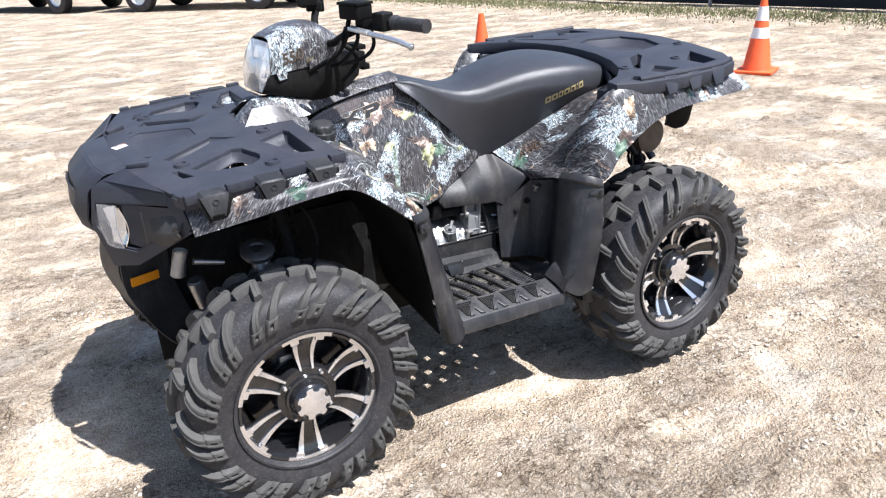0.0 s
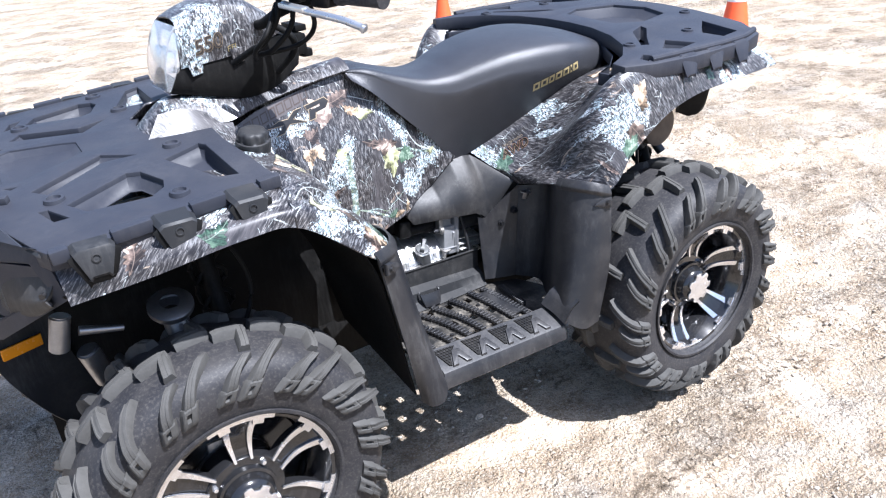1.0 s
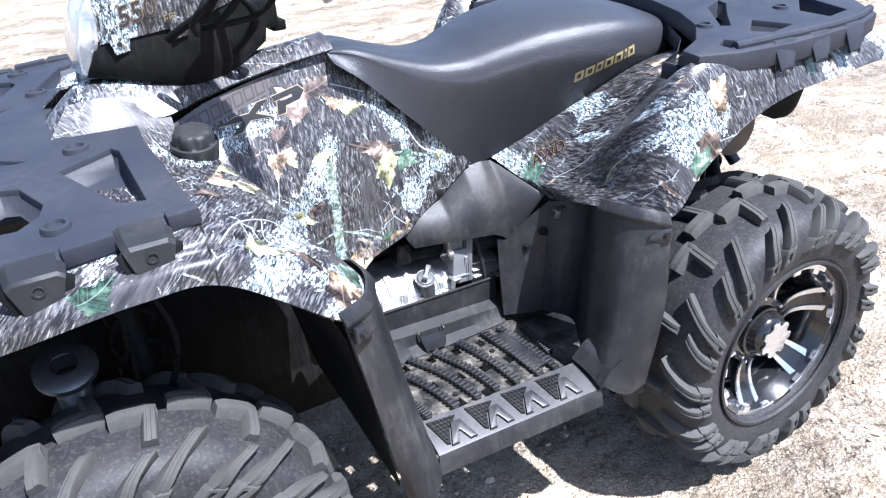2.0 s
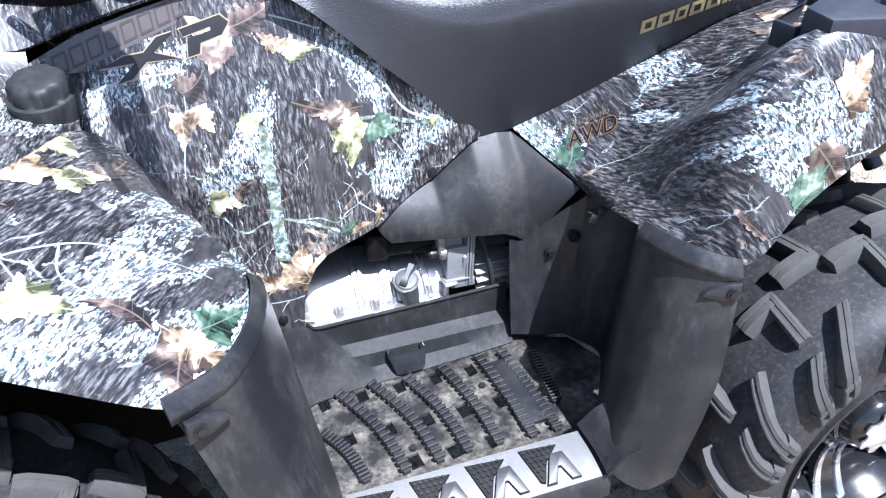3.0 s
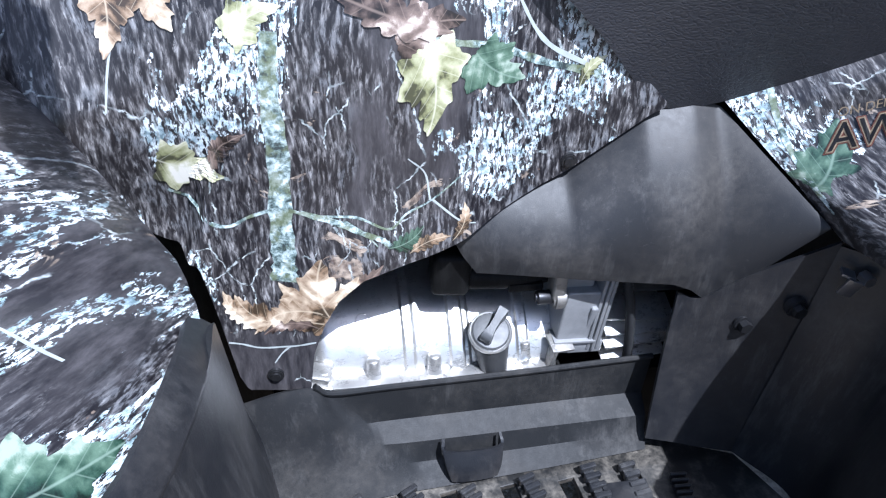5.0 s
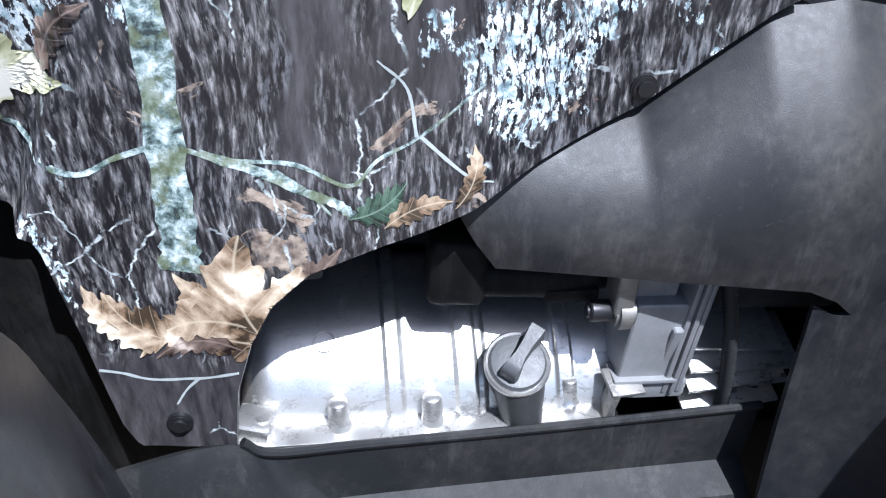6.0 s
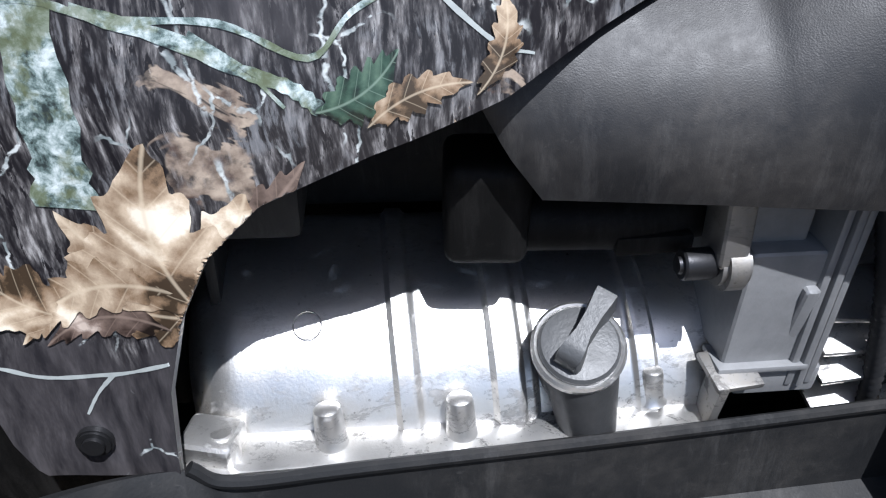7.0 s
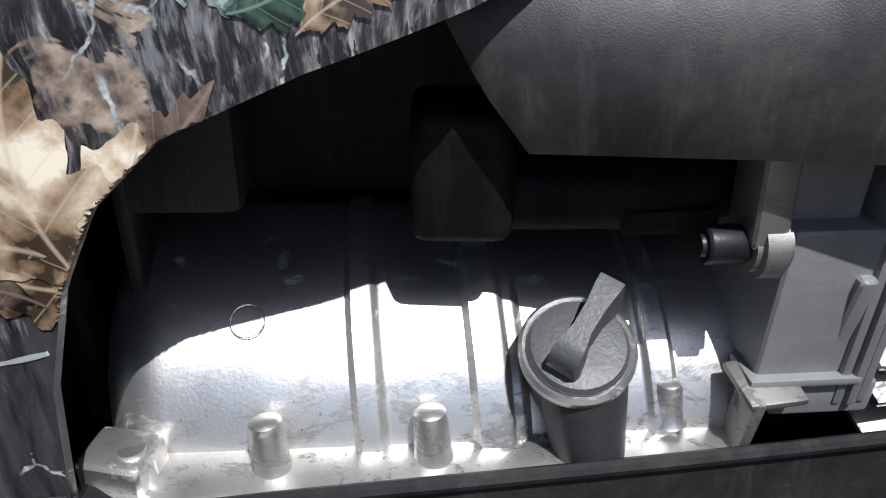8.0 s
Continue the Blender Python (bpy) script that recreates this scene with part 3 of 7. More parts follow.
def plate(outline, holes, thick, bevel=0.003):
    """A flat plate with rounded edges and through holes, centred on z = 0."""
    cu = bpy.data.curves.new("plate", "CURVE")
    cu.dimensions, cu.fill_mode = "2D", "BOTH"
    cu.extrude, cu.bevel_depth, cu.bevel_resolution = max(thick / 2 - bevel, 0), bevel, 1
    for loop in [outline, *holes]:
        sp = cu.splines.new("POLY")
        sp.points.add(len(loop) - 1)
        for pt, q in zip(sp.points, loop):
            pt.co = (q[0], q[1], 0, 1)
        sp.use_cyclic_u = True
    ob = bpy.data.objects.new("plate", cu)
    me = ob.to_mesh()
    bm = bmesh.new()
    bm.from_mesh(me)
    ob.to_mesh_clear()
    bpy.data.objects.remove(ob)
    bpy.data.curves.remove(cu)
    bmesh.ops.remove_doubles(bm, verts=bm.verts, dist=1e-6)
    return bm


def letters(text, size, extrude=0.0002, grow=0.0):
    """Flat letters in Blender's own font, standing on the x axis from 0."""
    cu = bpy.data.curves.new("letters", "FONT")
    cu.body, cu.size, cu.extrude, cu.shear, cu.offset = text, size, extrude, 0.25, grow
    ob = bpy.data.objects.new("letters", cu)
    me = ob.to_mesh()
    bm = bmesh.new()
    bm.from_mesh(me)
    ob.to_mesh_clear()
    bpy.data.objects.remove(ob)
    bpy.data.curves.remove(cu)
    return bm


def part(name, bm, material, parent=None, label="", smooth=35, at=None):
    """Links a bmesh as one mesh object under a thing or a part."""
    me = bpy.data.meshes.new(name)
    bm.to_mesh(me)
    bm.free()
    me.materials.append(M[material])
    if smooth:
        me.shade_smooth()
        me.set_sharp_from_angle(angle=radians(smooth))
    ob = new(name, me)
    ob.parent = parent
    if at is not None:
        ob.matrix_basis = at
    if label:
        ob["label"] = label
    return ob


# The quad stands on a slight cross slope: its middle plane leans a little.
LEAN = 0.047
MID = Matrix.Translation((0, -0.02, 0.98)) @ Matrix.Rotation(LEAN, 4, "X") @ Matrix.Translation((0, 0, -0.98))
FLIP = MID @ Matrix.Diagonal((1, -1, 1, 1)) @ MID.inverted()


def both(name, bm, material, parent, label="", smooth=35):
    """A part on the left side and its mirror image on the right."""
    other = bm.copy()
    other.transform(FLIP)
    bmesh.ops.reverse_faces(other, faces=other.faces)
    left = part(name, bm, material, parent, label, smooth)
    right = part(name, other, material, parent, label, smooth)
    return left, right


def middle(name, bm, material, parent, label="", smooth=35):
    """A part built symmetric about y = 0, set on the quad's middle plane."""
    bm.transform(MID)
    return part(name, bm, material, parent, label, smooth)


# ---- ground ----
def ground_height(x, y):
    """Dry worked dirt: soft swells, ruts, smooth dust and patches of broken clods; flat where the tyres stand."""
    d = math.hypot(x - 0.1, y)
    calm = min(1.0, max(0.12, (d - 0.75) / 1.0))
    under = min(1.0, max(0.0, (abs(x) - 1.0) / 0.4) + max(0.0, (abs(y) - 0.66) / 0.25))
    z = 0.035 * noise.noise((x * 0.55, y * 0.55, 3.1)) * calm
    z += 0.020 * noise.noise((x * 2.1 + 0.6 * y, y * 2.3, 0.4)) * calm
    rut = noise.noise((x * 0.7 - y * 0.35, y * 2.8 + x * 1.3, 9.0))
    z += 0.026 * (abs(rut) - 0.25) * calm
    rough = max(0.0, min(1.0, 0.42 + 2.4 * noise.noise((x * 1.5 + 0.5 * y, y * 2.1 - 0.4 * x, 12.0))))
    if under * rough > 0.03 and d < 5.0:
        warp = 0.05 * noise.noise((x * 9.0, y * 9.0, 4.4))
        for scale, high in ((10.0, 0.040), (22.0, 0.028), (45.0, 0.015)):
            near = noise.voronoi(((x + warp) * scale, (y - warp) * scale, scale))[0]
            lump = min(1.0, (near[1] - near[0]) * 2.6) * max(0.0, 1.0 - near[0] * 1.1)
            keep = max(0.0, min(1.0, 0.5 + 2.5 * noise.noise((x * scale * 0.45, y * scale * 0.45, scale * 1.7))))
            z += high * under * rough * lump * keep
    fine = max(0.0, noise.noise((x * 31.0, y * 29.0, 2.2))) + 0.8 * max(0.0, noise.noise((x * 57.0, y * 61.0, 6.2)))
    z += (0.003 + 0.004 * under * (0.3 + rough)) * fine
    z += 0.052 * min(1.0, max(0.0, (y - 0.05) / 0.45)) * max(0.0, 1.0 - max(0.0, d - 1.3) / 2.5)
    return z - 0.008


def build_ground():
    near = list(np.arange(-2.6, 3.2, 0.0125))
    far = [3.2]
    step = 0.016
    while far[-1] < 900.0:
        step *= 1.085
        far.append(far[-1] + step)
    back = [-2.6]
    step = 0.016
    while back[-1] > -900.0:
        step *= 1.085
        back.append(back[-1] - step)
    xs = np.array(back[:0:-1] + near + far)
    ys = np.array(back[:0:-1] + [v for v in near if v < 2.4] + [2.4 + f - 3.2 for f in far])
    verts = []
    for y in ys:
        for x in xs:
            fade = max(0.0, 1.0 - max(0.0, math.hypot(x, y) - 4.0) / 26.0)
            verts.append((x, y, ground_height(x, y) * fade if fade > 0 else 0.0))
    nx, ny = len(xs), len(ys)
    i = np.arange(nx * ny).reshape(ny, nx)
    faces = np.stack([i[:-1, :-1], i[:-1, 1:], i[1:, 1:], i[1:, :-1]], -1).reshape(-1, 4)
    me = bpy.data.meshes.new("ground")
    me.from_pydata(verts, [], faces.tolist())
    me.materials.append(M["dirt"])
    me.shade_smooth()
    return tagged(new("ground", me), "pale dry dirt lot with ruts and clods", "ground", kind="structure")


ground = build_ground()


def build_pebbles():
    """Loose stones and crumbs of dirt, strewn over the lot."""
    rnd = random.Random(11)
    base = bmesh.new()
    bmesh.ops.create_icosphere(base, subdivisions=1, radius=1.0)
    bv = [v.co.copy() for v in base.verts]
    bf = [[v.index for v in f.verts] for f in base.faces]
    base.free()
    verts, faces = [], []
    for k in range(26000):
        x, y = rnd.uniform(-2.4, 3.4), rnd.uniform(-1.6, 2.4)
        if k % 4 == 0:
            x, y = rnd.uniform(0.3, 2.2), rnd.uniform(-1.3, 0.5)
        if noise.noise((x * 2.4, y * 2.8, 5.5)) + 0.5 * noise.noise((x * 9.0, y * 9.0, 2.5)) < rnd.uniform(-0.5, 0.4):
            continue
        r = 0.0020 + 0.0070 * rnd.random() ** 4 + (0.011 if k % 230 == 0 else 0.0)
        sq = [rnd.uniform(0.6, 1.25), rnd.uniform(0.6, 1.25), rnd.uniform(0.4, 0.8)]
        turn = Euler((rnd.uniform(-0.4, 0.4), rnd.uniform(-0.4, 0.4), rnd.uniform(0, 6.28))).to_matrix()
        o = len(verts)
        c = Vector((x, y, ground_height(x, y) + r * 0.2))
        for v in bv:
            verts.append(c + turn @ Vector((v.x * sq[0], v.y * sq[1], v.z * sq[2])) * r * rnd.uniform(0.8, 1.15))
        faces += [[o + i for i in f] for f in bf]
    me = bpy.data.meshes.new("pebbles")
    me.from_pydata(verts, [], faces)
    me.materials.append(M["stone"])
    return tagged(new("pebbles", me), "loose pale pebbles and dirt crumbs", "pebbles", kind="stuff")


build_pebbles()

# ---- the quad bike ----
atv = tagged(new("quad_bike"), "parked four-wheel quad bike with woodland camouflage panels and black racks", "quad bike")


# -- wheels --
def tread_profile(hw, n=10):
    """(y, r) round the tyre from its outer bead over the tread to the inner bead."""
    half = [(-0.80, 0.186), (-0.93, 0.205), (-1.0, 0.242), (-0.985, 0.272), (-0.90, 0.298), (-0.72, 0.314), (-0.38, 0.322), (0.0, 0.324)]
    pts = [Vector((a * hw, r, 0)) for a, r in half] + [Vector((-a * hw, r, 0)) for a, r in half[-2::-1]]
    return rounded(pts, n)


def tyre_mesh(hw):
    prof = tread_profile(hw)
    count = len(prof)
    bm = lathe([(q.y, q.x) for q in prof], 72)
    bm.transform(Matrix.Rotation(radians(-90), 4, "X"))
    normals = []
    for i in range(count):
        d = (prof[min(i + 1, count - 1)] - prof[max(i - 1, 0)]).normalized()
        normals.append(Vector((-d.y, d.x, 0)))

    def lug(i0, i1, a0, a1, w0, w1, h, bend=0.0, pockets=False, fall=0.12):
        """A rubber bar laid on the tread between two profile stations."""
        rows = []
        steps = 7
        for k in range(steps + 1):
            t = k / steps
            i = i0 + (i1 - i0) * t
            j = min(count - 2, int(i))
            q = prof[j].lerp(prof[j + 1], i - j)
            nn = normals[j]
            a = a0 + (a1 - a0) * t + bend * math.sin(math.pi * t)
            w = (w0 + (w1 - w0) * t) / q.y
            hh = h * (0.80 if k in (0, steps) else 1.0) * (1.0 - fall * t)
            ring = []
            deep = 0.45 if pockets and k in (3, 4) else 0.93
            for da, up in ((-0.66, -0.002), (-0.47, 0.86), (-0.38, 1.0), (-0.10, 1.0), (-0.06, deep), (0.20, deep), (0.24, 1.0), (0.38, 1.0), (0.47, 0.86), (0.66, -0.002)):
                y = q.x + nn.x * (hh * up if up > 0 else up)
                r = q.y + nn.y * (hh * up if up > 0 else up)
                ang = a + da * w
                ring.append((r * math.cos(ang), y, r * math.sin(ang)))
            rows.append(ring)
        g = grid_mesh(rows, True)
        n4 = len(rows)
        g.verts.ensure_lookup_table()
        g.faces.new([g.verts[j] for j in range(10)])
        g.faces.new([g.verts[(n4 - 1) * 10 + j] for j in range(10)])
        bmesh.ops.recalc_face_normals(g, faces=g.faces)
        return g

    def bar_round(mid, wide, a0, a1, h):
        """A rubber bar that runs round the tread, wide in profile stations."""
        rows = []
        steps = 5
        for k in range(steps + 1):
            ang = a0 + (a1 - a0) * k / steps
            hh = h * (0.82 if k in (0, steps) else 1.0)
            ring = []
            for di, up in ((-0.66, -0.002), (-0.47, 0.86), (-0.38, 1.0), (-0.06, 1.0), (-0.03, 0.93), (0.03, 0.93), (0.06, 1.0), (0.38, 1.0), (0.47, 0.86), (0.66, -0.002)):
                i = mid + di * wide
                j = max(0, min(count - 2, int(i)))
                q = prof[j].lerp(prof[j + 1], i - j)
                lift = hh * up if up > 0 else up
                r = q.y + normals[j].y * lift
                ring.append((r * math.cos(ang), q.x + normals[j].x * lift, r * math.sin(ang)))
            rows.append(ring)
        g = grid_mesh(rows, True)
        g.verts.ensure_lookup_table()
        g.faces.new([g.verts[j] for j in range(10)])
        g.faces.new([g.verts[steps * 10 + j] for j in range(10)])
        bmesh.ops.recalc_face_normals(g, faces=g.faces)
        return g

    pitch = 2 * math.pi / LUGS
    u = (count - 1) / 14.0
    end = count - 1
    b = pitch * 0.45
    hook = join(lug(u * 6.95, u * 5.40, 0.0, 0.03, 0.018, 0.019, 0.021), bar_round(u * 6.76, u * 0.48, -0.026, 0.170, 0.0207))
    hook_in = join(lug(end - u * 6.95, end - u * 5.40, b, b + 0.03, 0.018, 0.019, 0.021), bar_round(end - u * 6.76, u * 0.48, b - 0.026, b + 0.170, 0.0207))
    long_bar = join(lug(u * 5.6, u * 3.3, pitch * 0.60, pitch * 0.60 + 0.20, 0.019, 0.023, 0.021, 0.02), lug(u * 3.35, u * 2.1, pitch * 0.60 + 0.195, pitch * 0.60 + 0.265, 0.030, 0.030, 0.0165, 0.0, True, 0.5))
    short_bar = join(lug(u * 4.9, u * 3.1, pitch * 0.10, pitch * 0.10 + 0.15, 0.019, 0.023, 0.021, 0.02), lug(u * 3.15, u * 2.2, pitch * 0.10 + 0.145, pitch * 0.10 + 0.20, 0.030, 0.030, 0.0165, 0.0, True, 0.5))
    inner_long = lug(end - u * 5.6, end - u * 2.2, b + pitch * 0.60, b + pitch * 0.60 + 0.27, 0.019, 0.023, 0.021, 0.02)
    inner_short = lug(end - u * 4.9, end - u * 2.6, b + pitch * 0.10, b + pitch * 0.10 + 0.19, 0.019, 0.023, 0.021, 0.02)
    # raised bead ring
    ring = lathe([(0.196, -0.945 * hw), (0.200, -0.985 * hw), (0.206, -0.985 * hw), (0.206, -0.93 * hw)], 72)
    ring.transform(Matrix.Rotation(radians(-90), 4, "X"))
    return join(bm, ring), (hook, hook_in, long_bar, short_bar, inner_long, inner_short)


LUGS = 14


def arc_plate(r0, r1, a0, a1, y0, y1, n=8):
    """A curved bar between two radii and two angles, of depth y0 to y1."""
    rows = []
    for k in range(n + 1):
        a = a0 + (a1 - a0) * k / n
        c, s = math.cos(a), math.sin(a)
        rows.append([(r0 * c, y0, r0 * s), (r1 * c, y0, r1 * s), (r1 * c, y1, r1 * s), (r0 * c, y1, r0 * s)])
    g = grid_mesh(rows, True)
    g.verts.ensure_lookup_table()
    g.faces.new([g.verts[j] for j in range(4)])
    g.faces.new([g.verts[n * 4 + j] for j in range(4)])
    bmesh.ops.recalc_face_normals(g, faces=g.faces)
    return g


def spoke_bar(v0, v1, w0, w1, lip, hub, thick, lift=0.0, r0=0.052, r1=0.186, sweep=0.003):
    """A bar from the hub to the rim in local (radius, depth, tangent), dished from hub depth to lip depth."""
    rows = []
    for k in range(9):
        t = k / 8
        r = r0 + (r1 - r0) * t
        y = hub + (lip - hub) * (t ** 1.6) - 0.012 * math.sin(math.pi * t) * (1 if hub < lip else -1) - lift
        v = v0 + (v1 - v0) * t ** 1.25 + sweep * math.sin(math.pi * t)
        w = w0 + (w1 - w0) * t
        rows.append([(r, y, v - w), (r, y, v + w), (r, y + thick, v + w * 1.1), (r, y + thick, v - w * 1.1)])
    g = grid_mesh(rows, True)
    g.verts.ensure_lookup_table()
    g.faces.new([g.verts[j] for j in range(4)])
    g.faces.new([g.verts[32 + j] for j in range(4)])
    bmesh.ops.recalc_face_normals(g, faces=g.faces)
    return g


def build_wheel(hw, bead, hub, phase):
    """One wheel about its own hub; bead: depth of the rim's lip, hub: depth of the hub face (outside is -y)."""
    barrel = [(0.188, bead + 0.010), (0.193, bead), (0.190, bead - 0.004), (0.183, bead - 0.002), (0.176, bead + 0.012), (0.168, bead + 0.030),
              (0.160, bead + 0.055), (0.158, bead + 0.17), (0.185, bead + 0.185), (0.178, bead + 0.19), (0.150, bead + 0.172), (0.150, bead + 0.09), (0.030, bead + 0.085), (0.0, bead + 0.085)]
    rim = lathe([(r, y) for r, y in barrel], 64)
    rim.transform(Matrix.Rotation(radians(-90), 4, "X"))
    bits = [rim]
    cup = lathe([(0.0, hub + 0.002), (0.046, hub + 0.004), (0.052, hub + 0.010), (0.055, hub + 0.024), (0.060, hub + 0.032), (0.082, hub + 0.035), (0.087, hub + 0.042), (0.088, hub + 0.09)], 48)
    cup.transform(Matrix.Rotation(radians(-90), 4, "X"))
    bits.append(cup)
    step = math.pi / 3
    for k in range(6):
        g = spoke_bar(0.0, 0.004, 0.0185, 0.030, bead + 0.006, hub + 0.036, 0.016, 0.0, 0.070)
        g.transform(Matrix.Rotation(-(k * step + phase), 4, "Y"))
        bits.append(g)
    for k in range(9):
        bits.append(arc_plate(0.152, 0.158, k * 0.7, k * 0.7 + 0.35, bead + 0.075, bead + 0.1))
    wheel = part("wheel", join(*bits), "rim_black", atv, "gloss black alloy rim with dished spokes")
    carcass, lugs = tyre_mesh(hw)
    shift = Matrix.Translation((0, bead + 0.80 * hw + 0.004, 0))
    carcass.transform(shift)
    part("tyre", carcass, "rubber", wheel, "black mud tyre, dusty on the tread")
    for bm in lugs:
        bm.transform(shift)
        first = part("tread_lug", bm, "lug", wheel, "", 30)
        for k in range(1, LUGS):
            again = new("tread_lug", first.data)
            again.parent = wheel
            again.matrix_basis = Matrix.Rotation(2 * math.pi * k / LUGS, 4, "Y")
    for k in range(6):
        rot = Matrix.Rotation(-(k * step + phase), 4, "Y")
        left = spoke_bar(-0.0165, -0.0300, 0.0026, 0.0085, bead + 0.003, hub + 0.033, 0.004, 0.003, 0.078)
        right = spoke_bar(0.0165, 0.0330, 0.0026, 0.0085, bead + 0.003, hub + 0.033, 0.004, 0.003, 0.078)
        lip1 = arc_plate(0.1815, 0.1920, -0.36, 0.38, bead - 0.004, bead + 0.004, 14)
        lip2 = join(arc_plate(0.170, 0.1818, -0.25, -0.12, bead - 0.003, bead + 0.005), arc_plate(0.170, 0.1818, 0.14, 0.27, bead - 0.003, bead + 0.005))
        g = join(left, right, lip1, lip2)
        g.transform(rot)
        part("spoke_face", g, "machined", wheel, "bright machined spoke edge")
    cap = lathe([(0.0, hub - 0.014), (0.034, hub - 0.013), (0.046, hub - 0.007), (0.053, hub + 0.004), (0.056, hub + 0.026)], 48)
    cap.transform(Matrix.Rotation(radians(-90), 4, "X"))
    collar = lathe([(0.056, hub + 0.020), (0.062, hub + 0.022), (0.064, hub + 0.034)], 48)
    collar.transform(Matrix.Rotation(radians(-90), 4, "X"))
    pts = []
    for k in range(56):
        lobe = math.cos(k * 2 * math.pi / 8 + phase)
        r = 0.0405 + 0.0055 * max(-1.0, min(1.0, 2.4 * lobe))
        pts.append((r * math.cos(k * 2 * math.pi / 56), r * math.sin(k * 2 * math.pi / 56)))
    face = plate(pts, [], 0.004, 0.001)
    face.transform(Matrix.Translation((0, hub - 0.0150, 0)) @ Matrix.Rotation(radians(90), 4, "X"))
    part("hub_cap", join(cap, collar), "rim_black", wheel, "black hub collar")
    part("cap_badge", face, "machined", wheel, "brushed silver star-shaped centre cap")
    for k in range(4):
        a = k * math.pi / 2 + phase + 0.5
        g = lathe([(0.0, -0.010), (0.0045, -0.010), (0.006, -0.006), (0.006, 0.01)], 6)
        g.transform(Matrix.Translation((0.0735 * math.cos(a), hub + 0.032, 0.0735 * math.sin(a))) @ Matrix.Rotation(radians(-90), 4, "X"))
        part("lug_nut", g, "machined", wheel, "", 20)
    return wheel


HUB_Z = 0.350
front_wheel = build_wheel(0.118, 0.018, 0.0, 0.42)
front_wheel.matrix_basis = pose(-0.673, -0.573, HUB_Z)
rear_wheel = build_wheel(0.140, -0.020, 0.004, 0.25)
rear_wheel.matrix_basis = pose(0.673, -0.573, HUB_Z)
for w, x in ((front_wheel, -0.673), (rear_wheel, 0.673)):
    copy_thing(w, pose(x, 0.60, HUB_Z + 0.050, 0, 0, 180))


# -- camouflage side panel below the seat's nose --
TANK_LOW = [(-0.425, 0.895), (-0.375, 0.84), (-0.330, 0.76), (-0.295, 0.705), (-0.262, 0.672), (-0.238, 0.655), (-0.230, 0.600), (-0.222, 0.530), (-0.216, 0.512), (-0.19, 0.507), (-0.160, 0.503),
            (-0.152, 0.552), (-0.140, 0.585), (-0.125, 0.610), (-0.103, 0.628), (-0.060, 0.643), (-0.012, 0.655), (0.090, 0.694), (0.160, 0.744), (0.176, 0.752)]
TANK_TOP = [(-0.425, 0.965), (-0.36, 0.990), (-0.28, 1.008), (-0.20, 1.022), (-0.115, 1.036), (-0.085, 1.012), (0.176, 0.755)]
TANK_Y = [(0.49, -0.172), (0.55, -0.167), (0.62, -0.157), (0.68, -0.147), (0.77, -0.143), (0.85, -0.130), (0.92, -0.106), (0.98, -0.082), (1.045, -0.052)]


def tank_depth(x, z):
    y = sum(lerp_line(TANK_Y, z + d) for d in (-0.03, -0.015, 0, 0.015, 0.03)) / 5
    t = min(1.0, max(0.0, (x + 0.06) / 0.16))
    y += 0.036 * t * t * (3 - 2 * t)
    y -= 0.007 * min(1.0, max(0.0, (0.72 - z) / 0.06)) * min(1.0, max(0.0, (x + 0.18) / 0.04)) * min(1.0, max(0.0, (0.03 - x) / 0.04))
    # the front edge folds inwards below the filler
    t = min(1.0, max(0.0, (-0.193 - (0.77 - z) * 0.4615 - x) / 0.014))
    y += 0.026 * t * t * (3 - 2 * t) * min(1.0, max(0.0, (0.80 - z) / 0.10))
    t = min(1.0, max(0.0, (-0.20 - x) / 0.12))
    return y - 0.045 * t * t * max(0.0, min(1.0, (0.93 - z) / 0.15))


def side_panel(low, top, depth, nx=90, nz=36, thick=0.004):
    """A moulded panel: an outline in side view, and its depth as a function of the place."""
    x0, x1 = low[0][0], low[-1][0]
    rows = []
    for i in range(nx + 1):
        x = x0 + (x1 - x0) * i / nx
        a, b = lerp_line(low, x), lerp_line(top, x)
        rows.append([(x, depth(x, a + (b - a) * j / nz), a + (b - a) * j / nz) for j in range(nz + 1)])
    return shell(rows, thick)


tank_left, tank_right = both("side_panel", side_panel(TANK_LOW, TANK_TOP, tank_depth, 240, 40), "camo", atv, "glossy camouflage side panel printed with bark and leaves", 50)

# cowl over the steering column
cowl_rails = []
for x, top, half, fall in ((-0.66, 0.945, 0.105, 0.05), (-0.560, 1.040, 0.078, 0.040), (-0.50, 1.050, 0.076, 0.046), (-0.43, 1.040, 0.076, 0.050), (-0.36, 1.036, 0.065, 0.030), (-0.28, 1.044, 0.058, 0.022), (-0.20, 1.055, 0.054, 0.020), (-0.10, 1.066, 0.052, 0.020)):
    cowl_rails.append([(x, y * half, top - fall * abs(y) ** 2.0) for y in (-1.0, -0.66, -0.33, 0, 0.33, 0.66, 1.0)])
middle("cowl", shell(skin(cowl_rails, 5, 5), 0.005, (0, 0, 1)), "camo", atv, "camouflage cowl under the handlebar")

